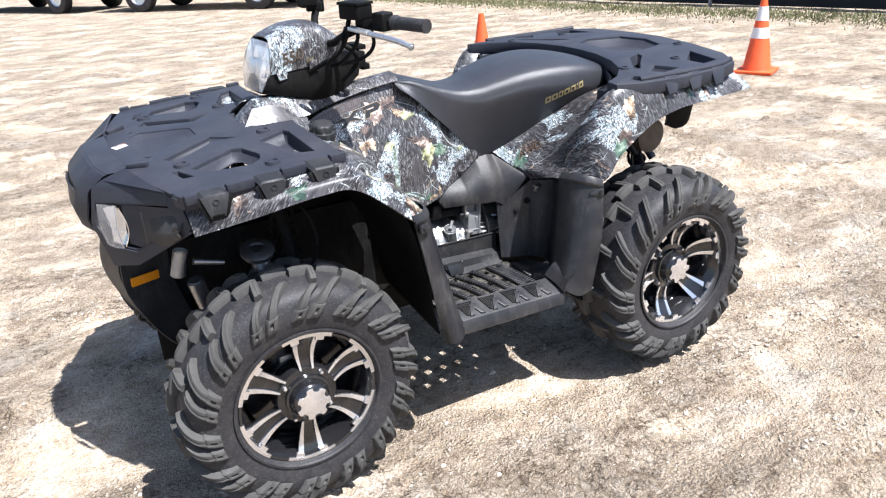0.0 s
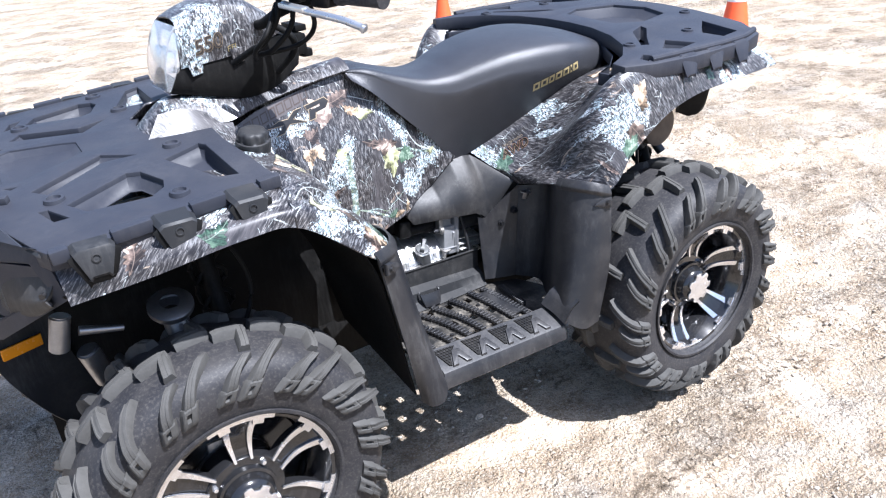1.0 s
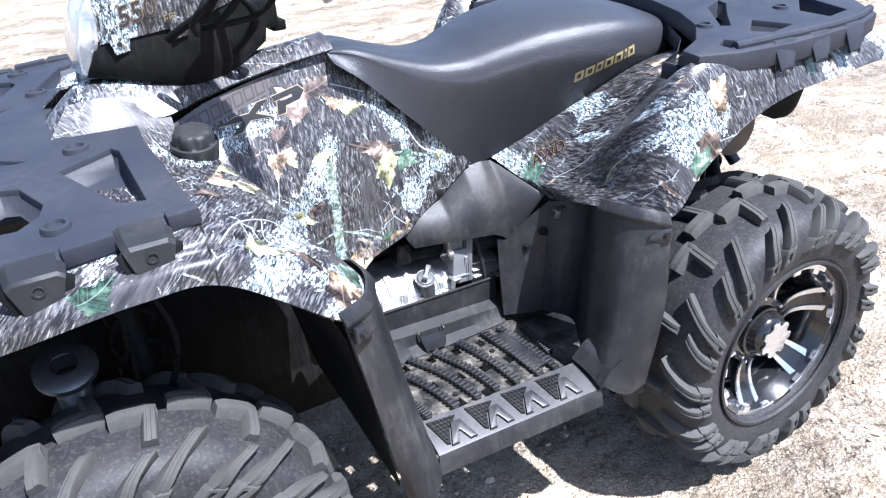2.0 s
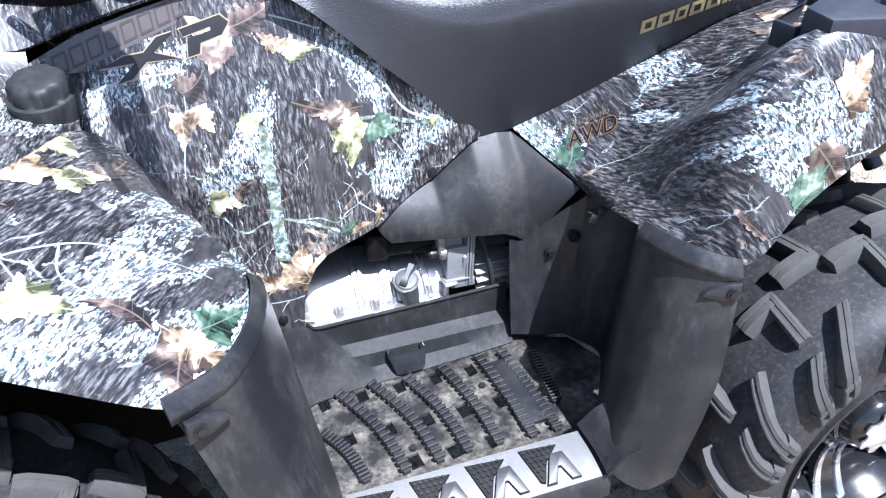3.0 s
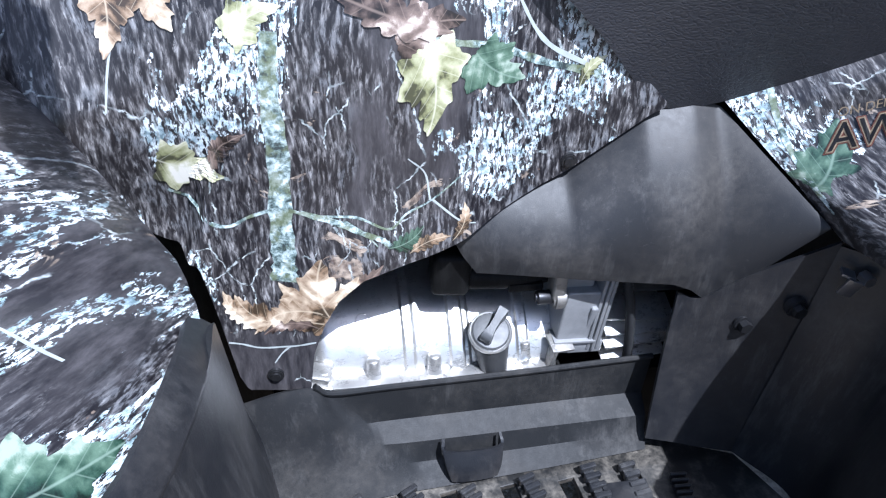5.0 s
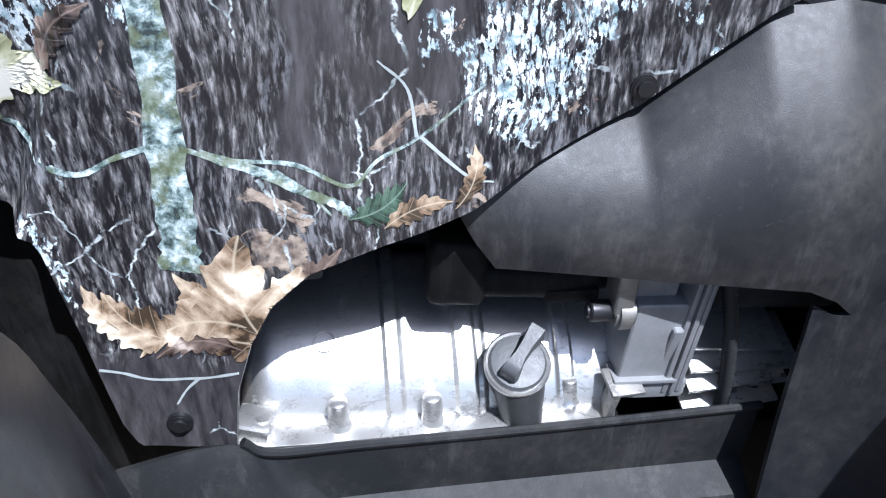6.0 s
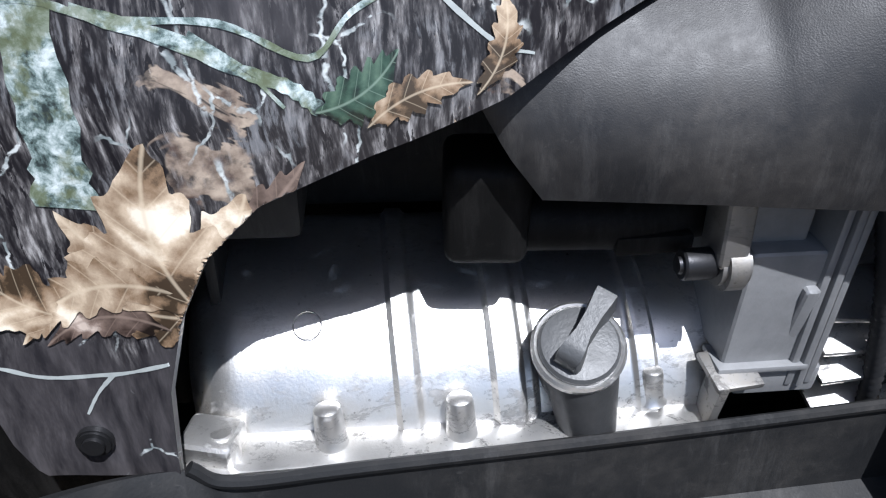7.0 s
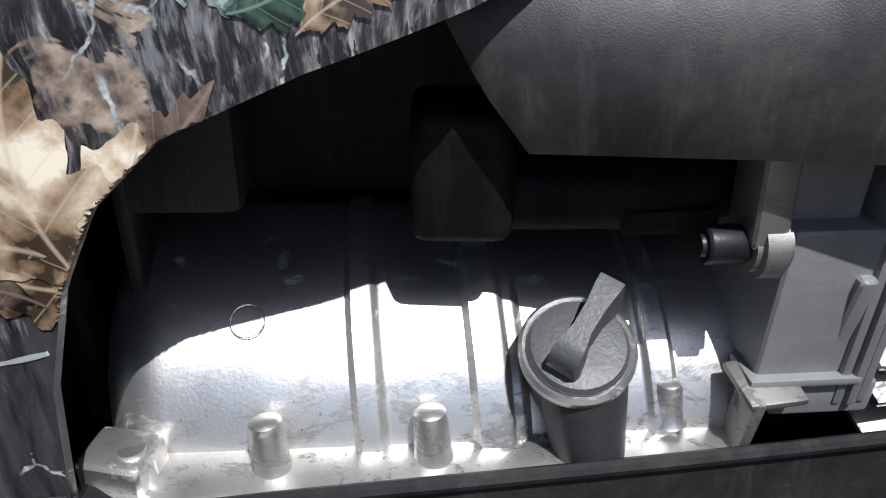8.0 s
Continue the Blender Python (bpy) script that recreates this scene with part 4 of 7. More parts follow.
# -- front fender --
FRONT_RAILS = [
    [(-0.872, -0.415, 0.925), (-0.75, -0.43, 0.940), (-0.60, -0.44, 0.955), (-0.475, -0.43, 0.962), (-0.415, -0.32, 0.945), (-0.365, -0.205, 0.915), (-0.312, -0.176, 0.825), (-0.246, -0.186, 0.69)],
    [(-0.872, -0.448, 0.910), (-0.75, -0.485, 0.922), (-0.60, -0.505, 0.937), (-0.475, -0.515, 0.945), (-0.385, -0.42, 0.918), (-0.320, -0.335, 0.870), (-0.268, -0.275, 0.790), (-0.232, -0.225, 0.70)],
    [(-0.869, -0.474, 0.878), (-0.74, -0.522, 0.895), (-0.59, -0.545, 0.918), (-0.470, -0.552, 0.920), (-0.370, -0.505, 0.870), (-0.300, -0.435, 0.825), (-0.248, -0.345, 0.765), (-0.222, -0.255, 0.705)],
    [(-0.866, -0.488, 0.842), (-0.73, -0.532, 0.870), (-0.570, -0.558, 0.897), (-0.467, -0.560, 0.886), (-0.315, -0.546, 0.765), (-0.252, -0.50, 0.745), (-0.222, -0.41, 0.735), (-0.216, -0.28, 0.700)],
]
valley = []
for k, (a, b) in enumerate(zip(FRONT_RAILS[1], FRONT_RAILS[2])):
    m = (Vector(a) + Vector(b)) / 2
    deep = (0.0, 0.0, 0.0, 0.004, 0.016, 0.020, 0.014, 0.004)[k]
    valley.append(tuple(m + Vector((-0.3, 0.5, -0.9)) * deep))
FRONT_RAILS.insert(2, valley)
front_rows = skin(FRONT_RAILS, 8, 5)
front_fender, _ = both("front_fender", shell(front_rows, 0.004, (0, -1, 1)), "camo_fender", atv, "camouflage front fender with a dark rolled edge", 60)

# deck round the fuel filler and the flank of the steering cowl
both("filler_deck", shell(skin([[(-0.62, -0.445, 0.950), (-0.475, -0.432, 0.957), (-0.415, -0.322, 0.941), (-0.366, -0.222, 0.912)],
                                [(-0.62, -0.25, 0.942), (-0.50, -0.25, 0.946), (-0.435, -0.21, 0.938), (-0.372, -0.172, 0.922)],
                                [(-0.62, -0.10, 0.945), (-0.50, -0.10, 0.955), (-0.44, -0.10, 0.952), (-0.36, -0.098, 0.948)]], 5, 5), 0.004, (0, -0.3, 1)), "camo", atv, "camouflage deck round the fuel filler", 60)
both("cowl_flank", shell(skin([[(-0.64, -0.150, 0.915), (-0.53, -0.145, 0.930), (-0.42, -0.128, 0.925)],
                               [(-0.63, -0.128, 0.965), (-0.53, -0.120, 0.985), (-0.42, -0.100, 0.975)],
                               [(-0.575, -0.078, 1.030), (-0.51, -0.080, 1.030), (-0.42, -0.082, 0.990)]], 5, 5), 0.004, (0, -1, 0.4)), "camo_rear", atv, "camouflage flank of the steering cowl", 60)

# -- rear fender --
REAR_RAILS = [
    [(0.231, -0.102, 0.753), (0.33, -0.125, 0.808), (0.45, -0.15, 0.862), (0.56, -0.165, 0.905), (0.66, -0.21, 0.94), (0.74, -0.30, 0.965), (0.84, -0.38, 0.978), (1.03, -0.42, 0.968)],
    [(0.262, -0.132, 0.722), (0.36, -0.170, 0.772), (0.445, -0.225, 0.850), (0.510, -0.295, 0.930), (0.59, -0.36, 0.972), (0.71, -0.41, 0.972), (0.84, -0.435, 0.960), (1.05, -0.445, 0.945)],
    [(0.295, -0.166, 0.690), (0.350, -0.27, 0.725), (0.372, -0.408, 0.860), (0.430, -0.452, 0.962), (0.52, -0.462, 0.992), (0.69, -0.465, 0.975), (0.84, -0.468, 0.930), (1.07, -0.462, 0.925)],
    [(0.325, -0.200, 0.657), (0.310, -0.38, 0.710), (0.372, -0.508, 0.713), (0.455, -0.510, 0.792), (0.575, -0.505, 0.862), (0.70, -0.498, 0.892), (0.84, -0.488, 0.897), (1.088, -0.470, 0.902)],
]
# a flat strip beside the seat, then a valley before the outer flare
strip, valley = [], []
for k, (a, b, c) in enumerate(zip(*REAR_RAILS[:3])):
    a, b, c = Vector(a), Vector(b), Vector(c)
    strip.append(tuple((a + b) / 2 + Vector((-0.3, -0.6, 0.75)) * (0.0, 0.007, 0.014, 0.013, 0.006, 0.0, 0.0, 0.0)[k]))
    valley.append(tuple((b + c) / 2 + Vector((0.5, 0.5, -0.7)) * (0.0, 0.010, 0.022, 0.022, 0.010, 0.0, 0.0, 0.0)[k]))
REAR_RAILS.insert(1, strip)
REAR_RAILS.insert(3, valley)
rear_rows = skin(REAR_RAILS, 8, 5)
rear_fender, _ = both("rear_fender", shell(rear_rows, 0.004, (0, -1, 1)), "camo_rear", atv, "camouflage rear fender sweeping over the wheel", 60)

# -- seat --
SEAT = [  # x, top, half width at the bulge, height of the bulge, half width below, lower edge
    (-0.112, 1.046, 0.050, 1.038, 0.082, 1.026),
    (-0.06, 1.046, 0.080, 1.026, 0.094, 0.985),
    (0.02, 1.022, 0.094, 0.978, 0.098, 0.905),
    (0.1, 1.001, 0.106, 0.946, 0.098, 0.828),
    (0.17, 1.004, 0.122, 0.933, 0.092, 0.755),
    (0.23, 1.02, 0.14, 0.943, 0.094, 0.755),
    (0.32, 1.042, 0.165, 0.96, 0.12, 0.8),
    (0.42, 1.053, 0.185, 0.963, 0.145, 0.85),
    (0.52, 1.051, 0.195, 0.963, 0.165, 0.895),
    (0.62, 1.032, 0.186, 0.953, 0.172, 0.922),
    (0.7, 1.004, 0.158, 0.96, 0.15, 0.925),
    (0.765, 0.962, 0.105, 0.945, 0.1, 0.925),
    (0.785, 0.93, 0.06, 0.928, 0.06, 0.92),
]
seat_rows = []
for x, top, wide, bz, low_w, low_z in SEAT:
    half = [(low_w, low_z), (low_w + (wide - low_w) * 0.55, low_z + (bz - low_z) * 0.5), (wide, bz), (wide * 0.985, bz + (top - bz) * 0.35), (wide * 0.92, bz + (top - bz) * 0.66), (wide * 0.78, bz + (top - bz) * 0.82), (wide * 0.42, top - 0.004), (0.0, top)]
    ring = [(x, -w, z) for w, z in half] + [(x, w, z) for w, z in half[-2::-1]]
    seat_rows.append(rounded(ring, 5))
seat_rows = [list(c) for c in zip(*[rounded(list(c), 5) for c in zip(*seat_rows)])]
seat_bm = grid_mesh(seat_rows)
bmesh.ops.recalc_face_normals(seat_bm, faces=seat_bm.faces)
if sum((f.normal.z for f in seat_bm.faces)) < 0:
    bmesh.ops.reverse_faces(seat_bm, faces=seat_bm.faces)
seat = middle("seat", seat_bm, "seat", atv, "padded black grained vinyl seat", 70)
seat_base = block((0.80, 0.16, 0.05), (0.38, 0, 0.90), 0.01, (0, -4, 0))
middle("seat_base", seat_base, "dark", atv)

# -- black side cover under the seat --
COVER_LOW = [(-0.020, 0.649), (-0.009, 0.626), (0.005, 0.605), (0.075, 0.602), (0.192, 0.595), (0.212, 0.585), (0.236, 0.564), (0.262, 0.600), (0.312, 0.668)]
COVER_TOP = [(-0.020, 0.653), (0.092, 0.693), (0.160, 0.746), (0.205, 0.752), (0.233, 0.744), (0.312, 0.670)]
COVER_YT = [(-0.018, -0.136), (0.09, -0.099), (0.16, -0.095), (0.231, -0.098), (0.312, -0.194)]
COVER_YB = [(-0.018, -0.137), (0.01, -0.140), (0.10, -0.157), (0.195, -0.172), (0.236, -0.170), (0.312, -0.196)]


def cover_depth(x, z):
    a, b = lerp_line(COVER_LOW, x), lerp_line(COVER_TOP, x)
    v = (z - a) / max(1e-4, b - a)
    v = min(1.0, max(0.0, v))
    w = v ** 1.9
    return lerp_line(COVER_YB, x) * (1 - w) + lerp_line(COVER_YT, x) * w - lerp_line([(-0.018, 0.0), (0.02, 0.006), (0.10, 0.009), (0.20, 0.008), (0.312, 0.0)], x) * math.sin(math.pi * v)


both("side_cover", side_panel(COVER_LOW, COVER_TOP, cover_depth, 80, 24, 0.005), "cover", atv, "smooth black side cover, dusty along its lower edge", 50)

# -- front mudguard leg and footwell wall --
MUD_TOP = [(-0.315, -0.548, 0.762), (-0.285, -0.528, 0.756), (-0.250, -0.498, 0.750), (-0.218, -0.43, 0.742), (-0.205, -0.34, 0.725), (-0.212, -0.26, 0.690), (-0.224, -0.213, 0.60), (-0.219, -0.204, 0.536)]
MUD_MID = [(-0.285, -0.553, 0.58), (-0.258, -0.548, 0.58), (-0.225, -0.530, 0.58), (-0.196, -0.46, 0.575), (-0.188, -0.36, 0.565), (-0.198, -0.275, 0.55), (-0.207, -0.24, 0.52), (-0.205, -0.220, 0.49)]
MUD_LOW = [(-0.250, -0.548, 0.372), (-0.232, -0.575, 0.368), (-0.203, -0.578, 0.378), (-0.175, -0.535, 0.395), (-0.168, -0.42, 0.405), (-0.178, -0.32, 0.408), (-0.190, -0.27, 0.412), (-0.195, -0.245, 0.415)]
both("front_mudguard", shell(skin([MUD_TOP, MUD_MID, MUD_LOW], 6, 6), 0.005, (0.5, -1, 0)), "guard", atv, "black plastic mudguard leg, scuffed and dusty", 50)
RIM_TOP = rounded([(p[0] - 0.004, p[1] - 0.006, p[2] + 0.006) for p in MUD_TOP[:6]], 6)


def flange(line, centre, wide=0.020):
    """A chamfered lip along the top of a mudguard, between its face and the fender."""
    rows = []
    for p in line:
        out_way = Vector((p.x - centre[0], p.y - centre[1], 0)).normalized()
        rows.append([p - out_way * wide * 0.62 + Vector((0, 0, 0.012)), p - out_way * wide * 0.45 + Vector((0, 0, 0.013)), p + out_way * wide * 0.22 + Vector((0, 0, -0.003)),
                     p + out_way * wide * 0.24 - Vector((0, 0, 0.007)), p + out_way * wide * 0.06 - Vector((0, 0, 0.016))])
    return shell(rows, 0.003, (0, 0, 1))


def guard_tab(at, right, out_way):
    """A pointed moulded tab at the corner of a mudguard."""
    right, out_way = Vector(right).normalized(), Vector(out_way).normalized()
    up = out_way.cross(right)
    if up.z < 0:
        up = -up
    bm = plate([(-0.014, -0.009), (0.006, -0.010), (0.028, -0.004), (0.025, 0.000), (0.004, 0.009), (-0.013, 0.010)], [], 0.012, 0.003)
    bm.transform(Matrix.Translation(at) @ Matrix((right, up, out_way)).transposed().to_4x4())
    return bm


both("mudguard_rim", flange(RIM_TOP[::2], (-0.40, -0.30)), "guard", atv, "chamfered lip of the front mudguard", 40)
both("guard_tab", guard_tab((-0.294, -0.552, 0.740), (0.85, 0.45, -0.10), (0.35, -0.92, 0.15)), "guard", atv, "moulded tab at the mudguard's corner", 30)

REAR_TOP = [(0.325, -0.202, 0.652), (0.372, -0.27, 0.665), (0.330, -0.345, 0.700), (0.290, -0.405, 0.722), (0.300, -0.465, 0.728), (0.335, -0.508, 0.722), (0.372, -0.518, 0.708)]
REAR_MID = [(0.305, -0.215, 0.53), (0.350, -0.28, 0.53), (0.310, -0.35, 0.545), (0.262, -0.425, 0.555), (0.262, -0.495, 0.555), (0.300, -0.540, 0.550), (0.345, -0.548, 0.545)]
REAR_LOW = [(0.285, -0.225, 0.385), (0.320, -0.29, 0.385), (0.285, -0.36, 0.390), (0.232, -0.44, 0.400), (0.212, -0.515, 0.392), (0.250, -0.553, 0.368), (0.305, -0.552, 0.370)]
both("rear_mudguard", shell(skin([REAR_TOP, REAR_MID, REAR_LOW], 6, 6), 0.005, (-1, -0.6, 0)), "guard", atv, "curved black plastic mudguard ahead of the rear wheel", 50)
REAR_EDGE = rounded([(p[0] - 0.004, p[1] - 0.003, p[2] + 0.006) for p in REAR_TOP[3:]], 6)
both("mudguard_rim", flange(REAR_EDGE[::2], (0.42, -0.38)), "guard", atv, "chamfered lip of the rear mudguard", 40)
both("guard_tab", guard_tab((0.350, -0.521, 0.690), (-0.92, 0.30, 0.05), (-0.30, -0.95, 0.12)), "guard", atv, "moulded tab at the mudguard's corner", 30)
WALL = [[(0.203, -0.165, 0.578), (0.225, -0.170, 0.572), (0.262, -0.180, 0.605), (0.325, -0.202, 0.656)],
        [(0.199, -0.180, 0.48), (0.225, -0.180, 0.48), (0.265, -0.192, 0.50), (0.310, -0.212, 0.53)],
        [(0.195, -0.198, 0.390), (0.225, -0.205, 0.386), (0.255, -0.215, 0.384), (0.288, -0.226, 0.384)]]
both("footwell_wall", shell(skin(WALL, 6, 6), 0.004, (-0.3, -1, 0)), "guard", atv, "black footwell wall with two bolts, spattered", 50)
for bx, by, bz in ((0.270, -0.184, 0.547), (0.303, -0.205, 0.583)):
    both("bolt", join(rod((bx, by + 0.004, bz), (bx, by - 0.004, bz), 0.0105, 20, None, 0.001), rod((bx, by - 0.003, bz), (bx, by - 0.011, bz), 0.0066, 6)), "bolt", atv, "", 25)
both("wall_clip", join(block((0.013, 0.003, 0.020), (0.322, -0.2335, 0.630), 0.001, (8, 14, -25)), block((0.013, 0.012, 0.003), (0.321, -0.2260, 0.6405), 0.001, (0, 14, -25)), rod((0.334, -0.2290, 0.640), (0.334, -0.2400, 0.640), 0.0060, 6)), "steel", atv, "small bent steel clip with a bolt", 30)

# -- footwell floor --
FLOOR_TILT = -0.055
floor_out = [(-0.200, -0.235), (-0.168, -0.455), (0.235, -0.470), (0.300, -0.38), (0.335, -0.29), (0.300, -0.215), (0.19, -0.175), (-0.185, -0.195)]
floor_holes = []
for row, y in enumerate((-0.238, -0.322, -0.395)):
    for k in range(6):
        hx = -0.158 + 0.0645 * k + 0.022 * row + (0.01 if k == 5 else 0)
        if hx > 0.21 or (row == 2 and k in (0, 5)):
            continue
        w, d = 0.014 if row else 0.012, 0.017
        floor_holes.append([(hx - w, y + d * 0.8), (hx + w * 0.7, y + d), (hx + w, y - d * 0.7), (hx - w * 0.6, y - d)])


def floor_z(x):
    return 0.374 + FLOOR_TILT * x


floor_bm = plate(floor_out, floor_holes, 0.008, 0.0015)
for v in floor_bm.verts:
    v.co.z += floor_z(v.co.x)
both("footwell_floor", floor_bm, "floor", atv, "black footwell floor with drain holes, caked with dry mud", 30)


def toothed_rib(a, b, bow, w=0.0075, h=0.016):
    """A curved grip rib with teeth along its crest."""
    a, b = Vector(a), Vector(b)
    side = Vector((-(b - a).y, (b - a).x)).normalized()
    bits = []
    n = 17
    pts = [a.lerp(b, k / n) + side * bow * math.sin(math.pi * k / n) for k in range(n + 1)]
    for p, q in zip(pts, pts[1:]):
        m, d = (p + q) / 2, q - p
        z = floor_z(m.x)
        ang = math.degrees(math.atan2(d.y, d.x))
        bits.append(block((d.length * 1.03, w * 1.5, h * 0.72), (m.x, m.y, z + h * 0.36), 0, (0, 0, ang)))
        bits.append(block((d.length * 0.50, w * 2.5, h * 0.55), (m.x, m.y, z + h * 0.85), 0.0010, (0, 0, ang), 1))
    return join(*bits)


for a, b, bow in (((-0.132, -0.225), (-0.066, -0.415), 0.012), ((-0.075, -0.220), (-0.012, -0.412), 0.012), ((-0.014, -0.226), (0.035, -0.408), 0.010),
                  ((0.051, -0.219), (0.086, -0.409), 0.008), ((-0.173, -0.298), (-0.127, -0.412), 0.008), ((0.122, -0.213), (0.142, -0.413), 0.003),
                  ((0.166, -0.216), (0.184, -0.413), 0.003), ((0.219, -0.236), (0.209, -0.358), 0.0)):
    both("grip_rib", toothed_rib(a, b, bow), "guard", atv, "toothed black grip rib", 0)
for x, y in ((-0.105, -0.278), (-0.045, -0.372), (0.02, -0.285), (0.105, -0.282), (0.085, -0.36)):
    both("floor_bolt", rod((x, y, floor_z(x)), (x, y, floor_z(x) + 0.009), 0.006, 6), "bolt", atv, "", 20)
both("pedal_tray", block((0.05, 0.15, 0.006), (0.156, -0.315, floor_z(0.15) + 0.012), 0.002), "guard", atv)

# outer step plate with raised wedges
def step_z(x, y):
    """The step's top: it falls gently outwards and to the rear."""
    return 0.424 - 0.050 * (x + 0.16) - 0.42 * (-0.452 - y)


rows = []
for k in range(13):
    x = -0.165 + 0.385 * k / 12
    z0, z1 = step_z(x, -0.450), step_z(x, -0.514)
    rows.append([(x, -0.440, floor_z(x) - 0.004), (x, -0.446, z0 - 0.006), (x, -0.450, z0), (x, -0.482, step_z(x, -0.482)), (x, -0.512, z1), (x, -0.517, z1 - 0.003), (x - 0.004, -0.524, z1 - 0.016), (x - 0.006, -0.528, z1 - 0.040), (x - 0.006, -0.520, z1 - 0.048)])
both("step_plate", shell(rows, 0.005, (0, -1, 1)), "guard", atv, "black outer step plate with raised wedges, worn", 28)
for k in range(4):
    x = -0.105 + 0.084 * k
    wedge = plate([(x - 0.026, -0.510), (x - 0.008, -0.474), (x + 0.010, -0.474), (x + 0.024, -0.510), (x + 0.012, -0.510), (x + 0.002, -0.490), (x - 0.004, -0.490), (x - 0.014, -0.510)], [], 0.007, 0.0015)
    for v in wedge.verts:
        v.co.z += step_z(v.co.x, v.co.y) + 0.002
    both("step_wedge", wedge, "guard", atv, "", 25)
    pad = plate([(x - 0.052, -0.458), (x + 0.004, -0.462), (x - 0.018, -0.480), (x - 0.030, -0.506), (x - 0.036, -0.504)], [], 0.005, 0.001)
    for v in pad.verts:
        v.co.z += step_z(v.co.x, v.co.y) + 0.001
    both("knurled_pad", pad, "dark", atv, "", 25)
    studs = []
    for i in range(6):
        for j in range(6 - i):
            px, py = x - 0.047 + 0.0085 * j + 0.003 * i, -0.463 - 0.007 * i
            studs.append(block((0.004, 0.004, 0.004), (px, py, step_z(px, py) + 0.004), 0, (0, 0, 45)))
    both("knurl", join(*studs), "guard", atv, "", 0)
# gusset between the step's end and the rear mudguard
both("step_gusset", shell(skin([[(0.196, -0.446, 0.418), (0.205, -0.490, 0.402), (0.208, -0.526, 0.386)],
                                [(0.222, -0.452, 0.452), (0.228, -0.492, 0.444), (0.226, -0.530, 0.425)],
                                [(0.256, -0.456, 0.466), (0.252, -0.496, 0.462), (0.246, -0.538, 0.448)]], 3, 3), 0.006, (-0.5, -0.3, 1)), "guard", atv, "", 40)

# -- inner tray beside the engine --
TRAY = [  # cross sections from the lip down to the floor, front to rear
    [(-0.222, -0.208, 0.532), (-0.219, -0.212, 0.51), (-0.217, -0.218, 0.475), (-0.214, -0.228, 0.445), (-0.208, -0.240, 0.425), (-0.200, -0.250, 0.395)],
    [(-0.185, -0.186, 0.520), (-0.182, -0.196, 0.500), (-0.178, -0.202, 0.470), (-0.172, -0.212, 0.440), (-0.168, -0.222, 0.415), (-0.165, -0.235, 0.392)],
    [(-0.157, -0.172, 0.506), (-0.150, -0.185, 0.488), (-0.142, -0.190, 0.460), (-0.135, -0.200, 0.432), (-0.130, -0.212, 0.412), (-0.128, -0.230, 0.390)],
    [(-0.140, -0.170, 0.492), (-0.130, -0.174, 0.472), (-0.115, -0.179, 0.450), (-0.108, -0.194, 0.434), (-0.105, -0.204, 0.412), (-0.104, -0.226, 0.388)],
    [(-0.08, -0.168, 0.488), (-0.075, -0.170, 0.468), (-0.07, -0.172, 0.442), (-0.07, -0.192, 0.428), (-0.07, -0.200, 0.404), (-0.07, -0.222, 0.385)],
    [(0.06, -0.160, 0.478), (0.06, -0.161, 0.458), (0.06, -0.162, 0.428), (0.06, -0.184, 0.415), (0.06, -0.192, 0.392), (0.06, -0.212, 0.378)],
    [(0.206, -0.150, 0.468), (0.205, -0.151, 0.446), (0.204, -0.152, 0.413), (0.202, -0.176, 0.402), (0.200, -0.186, 0.385), (0.198, -0.200, 0.372)],
]
tray_rows = skin([list(r) for r in zip(*TRAY)], 6, 1)
both("engine_tray", shell(tray_rows, 0.005, (0, -1, 0.3)), "tray", atv, "black plastic tray with a raised lip beside the engine", 30)
both("tray_lip", hose([(-0.156, -0.172, 0.508), (-0.140, -0.171, 0.494), (-0.08, -0.168, 0.490), (0.06, -0.160, 0.480), (0.206, -0.150, 0.470)], 0.0032, 6, 8), "tray", atv)
clip = shell(skin([[(-0.034, -0.196, 0.432), (-0.030, -0.207, 0.424), (0.026, -0.205, 0.420), (0.030, -0.193, 0.428)],
                   [(-0.032, -0.205, 0.408), (-0.026, -0.216, 0.404), (0.024, -0.214, 0.400), (0.028, -0.202, 0.404)],
                   [(-0.028, -0.212, 0.392), (-0.022, -0.220, 0.388), (0.020, -0.218, 0.386), (0.024, -0.210, 0.388)]], 4, 4), 0.003, (0, -1, 0))
both("tray_clip", clip, "guard", atv, "", 40)

# -- engine --
ENGINE_AXIS = (-0.060, 0.460)
ENGINE_DROP = -0.088


def cover_radius(x):
    """Half-round engine cover: rounded front end, raised bands, a step by the filler."""
    r = 0.0865
    t = (x + 0.176) / 0.040
    if t < 1:
        r *= max(0.0, 1 - (1 - max(0.0, t)) ** 2.6) ** 0.42

    def band(a, b, h, soft=0.0022):
        u = min(1.0, max(0.0, (x - a) / soft)) * min(1.0, max(0.0, (b - x) / soft))
        return h * u

    r += band(-0.0650, -0.0520, 0.0032) + band(-0.0170, 0.0000, 0.0036)
    if x > 0.004:
        r -= 0.0035 * min(1.0, (x - 0.004) / 0.003)
    r += band(0.0560, 0.0690, 0.0034)
    return r


rows = []
nx = 190
for i in range(nx + 1):
    x = -0.1758 + (0.100 + 0.1758) * (i / nx)
    r = cover_radius(x)
    zc = ENGINE_AXIS[1] + ENGINE_DROP * (x + 0.08)
    ring = [(x, ENGINE_AXIS[0] - r * math.cos(a), zc + r * math.sin(a)) for a in (radians(-22 + 152 * k / 48) for k in range(49))]
    rows.append(ring)
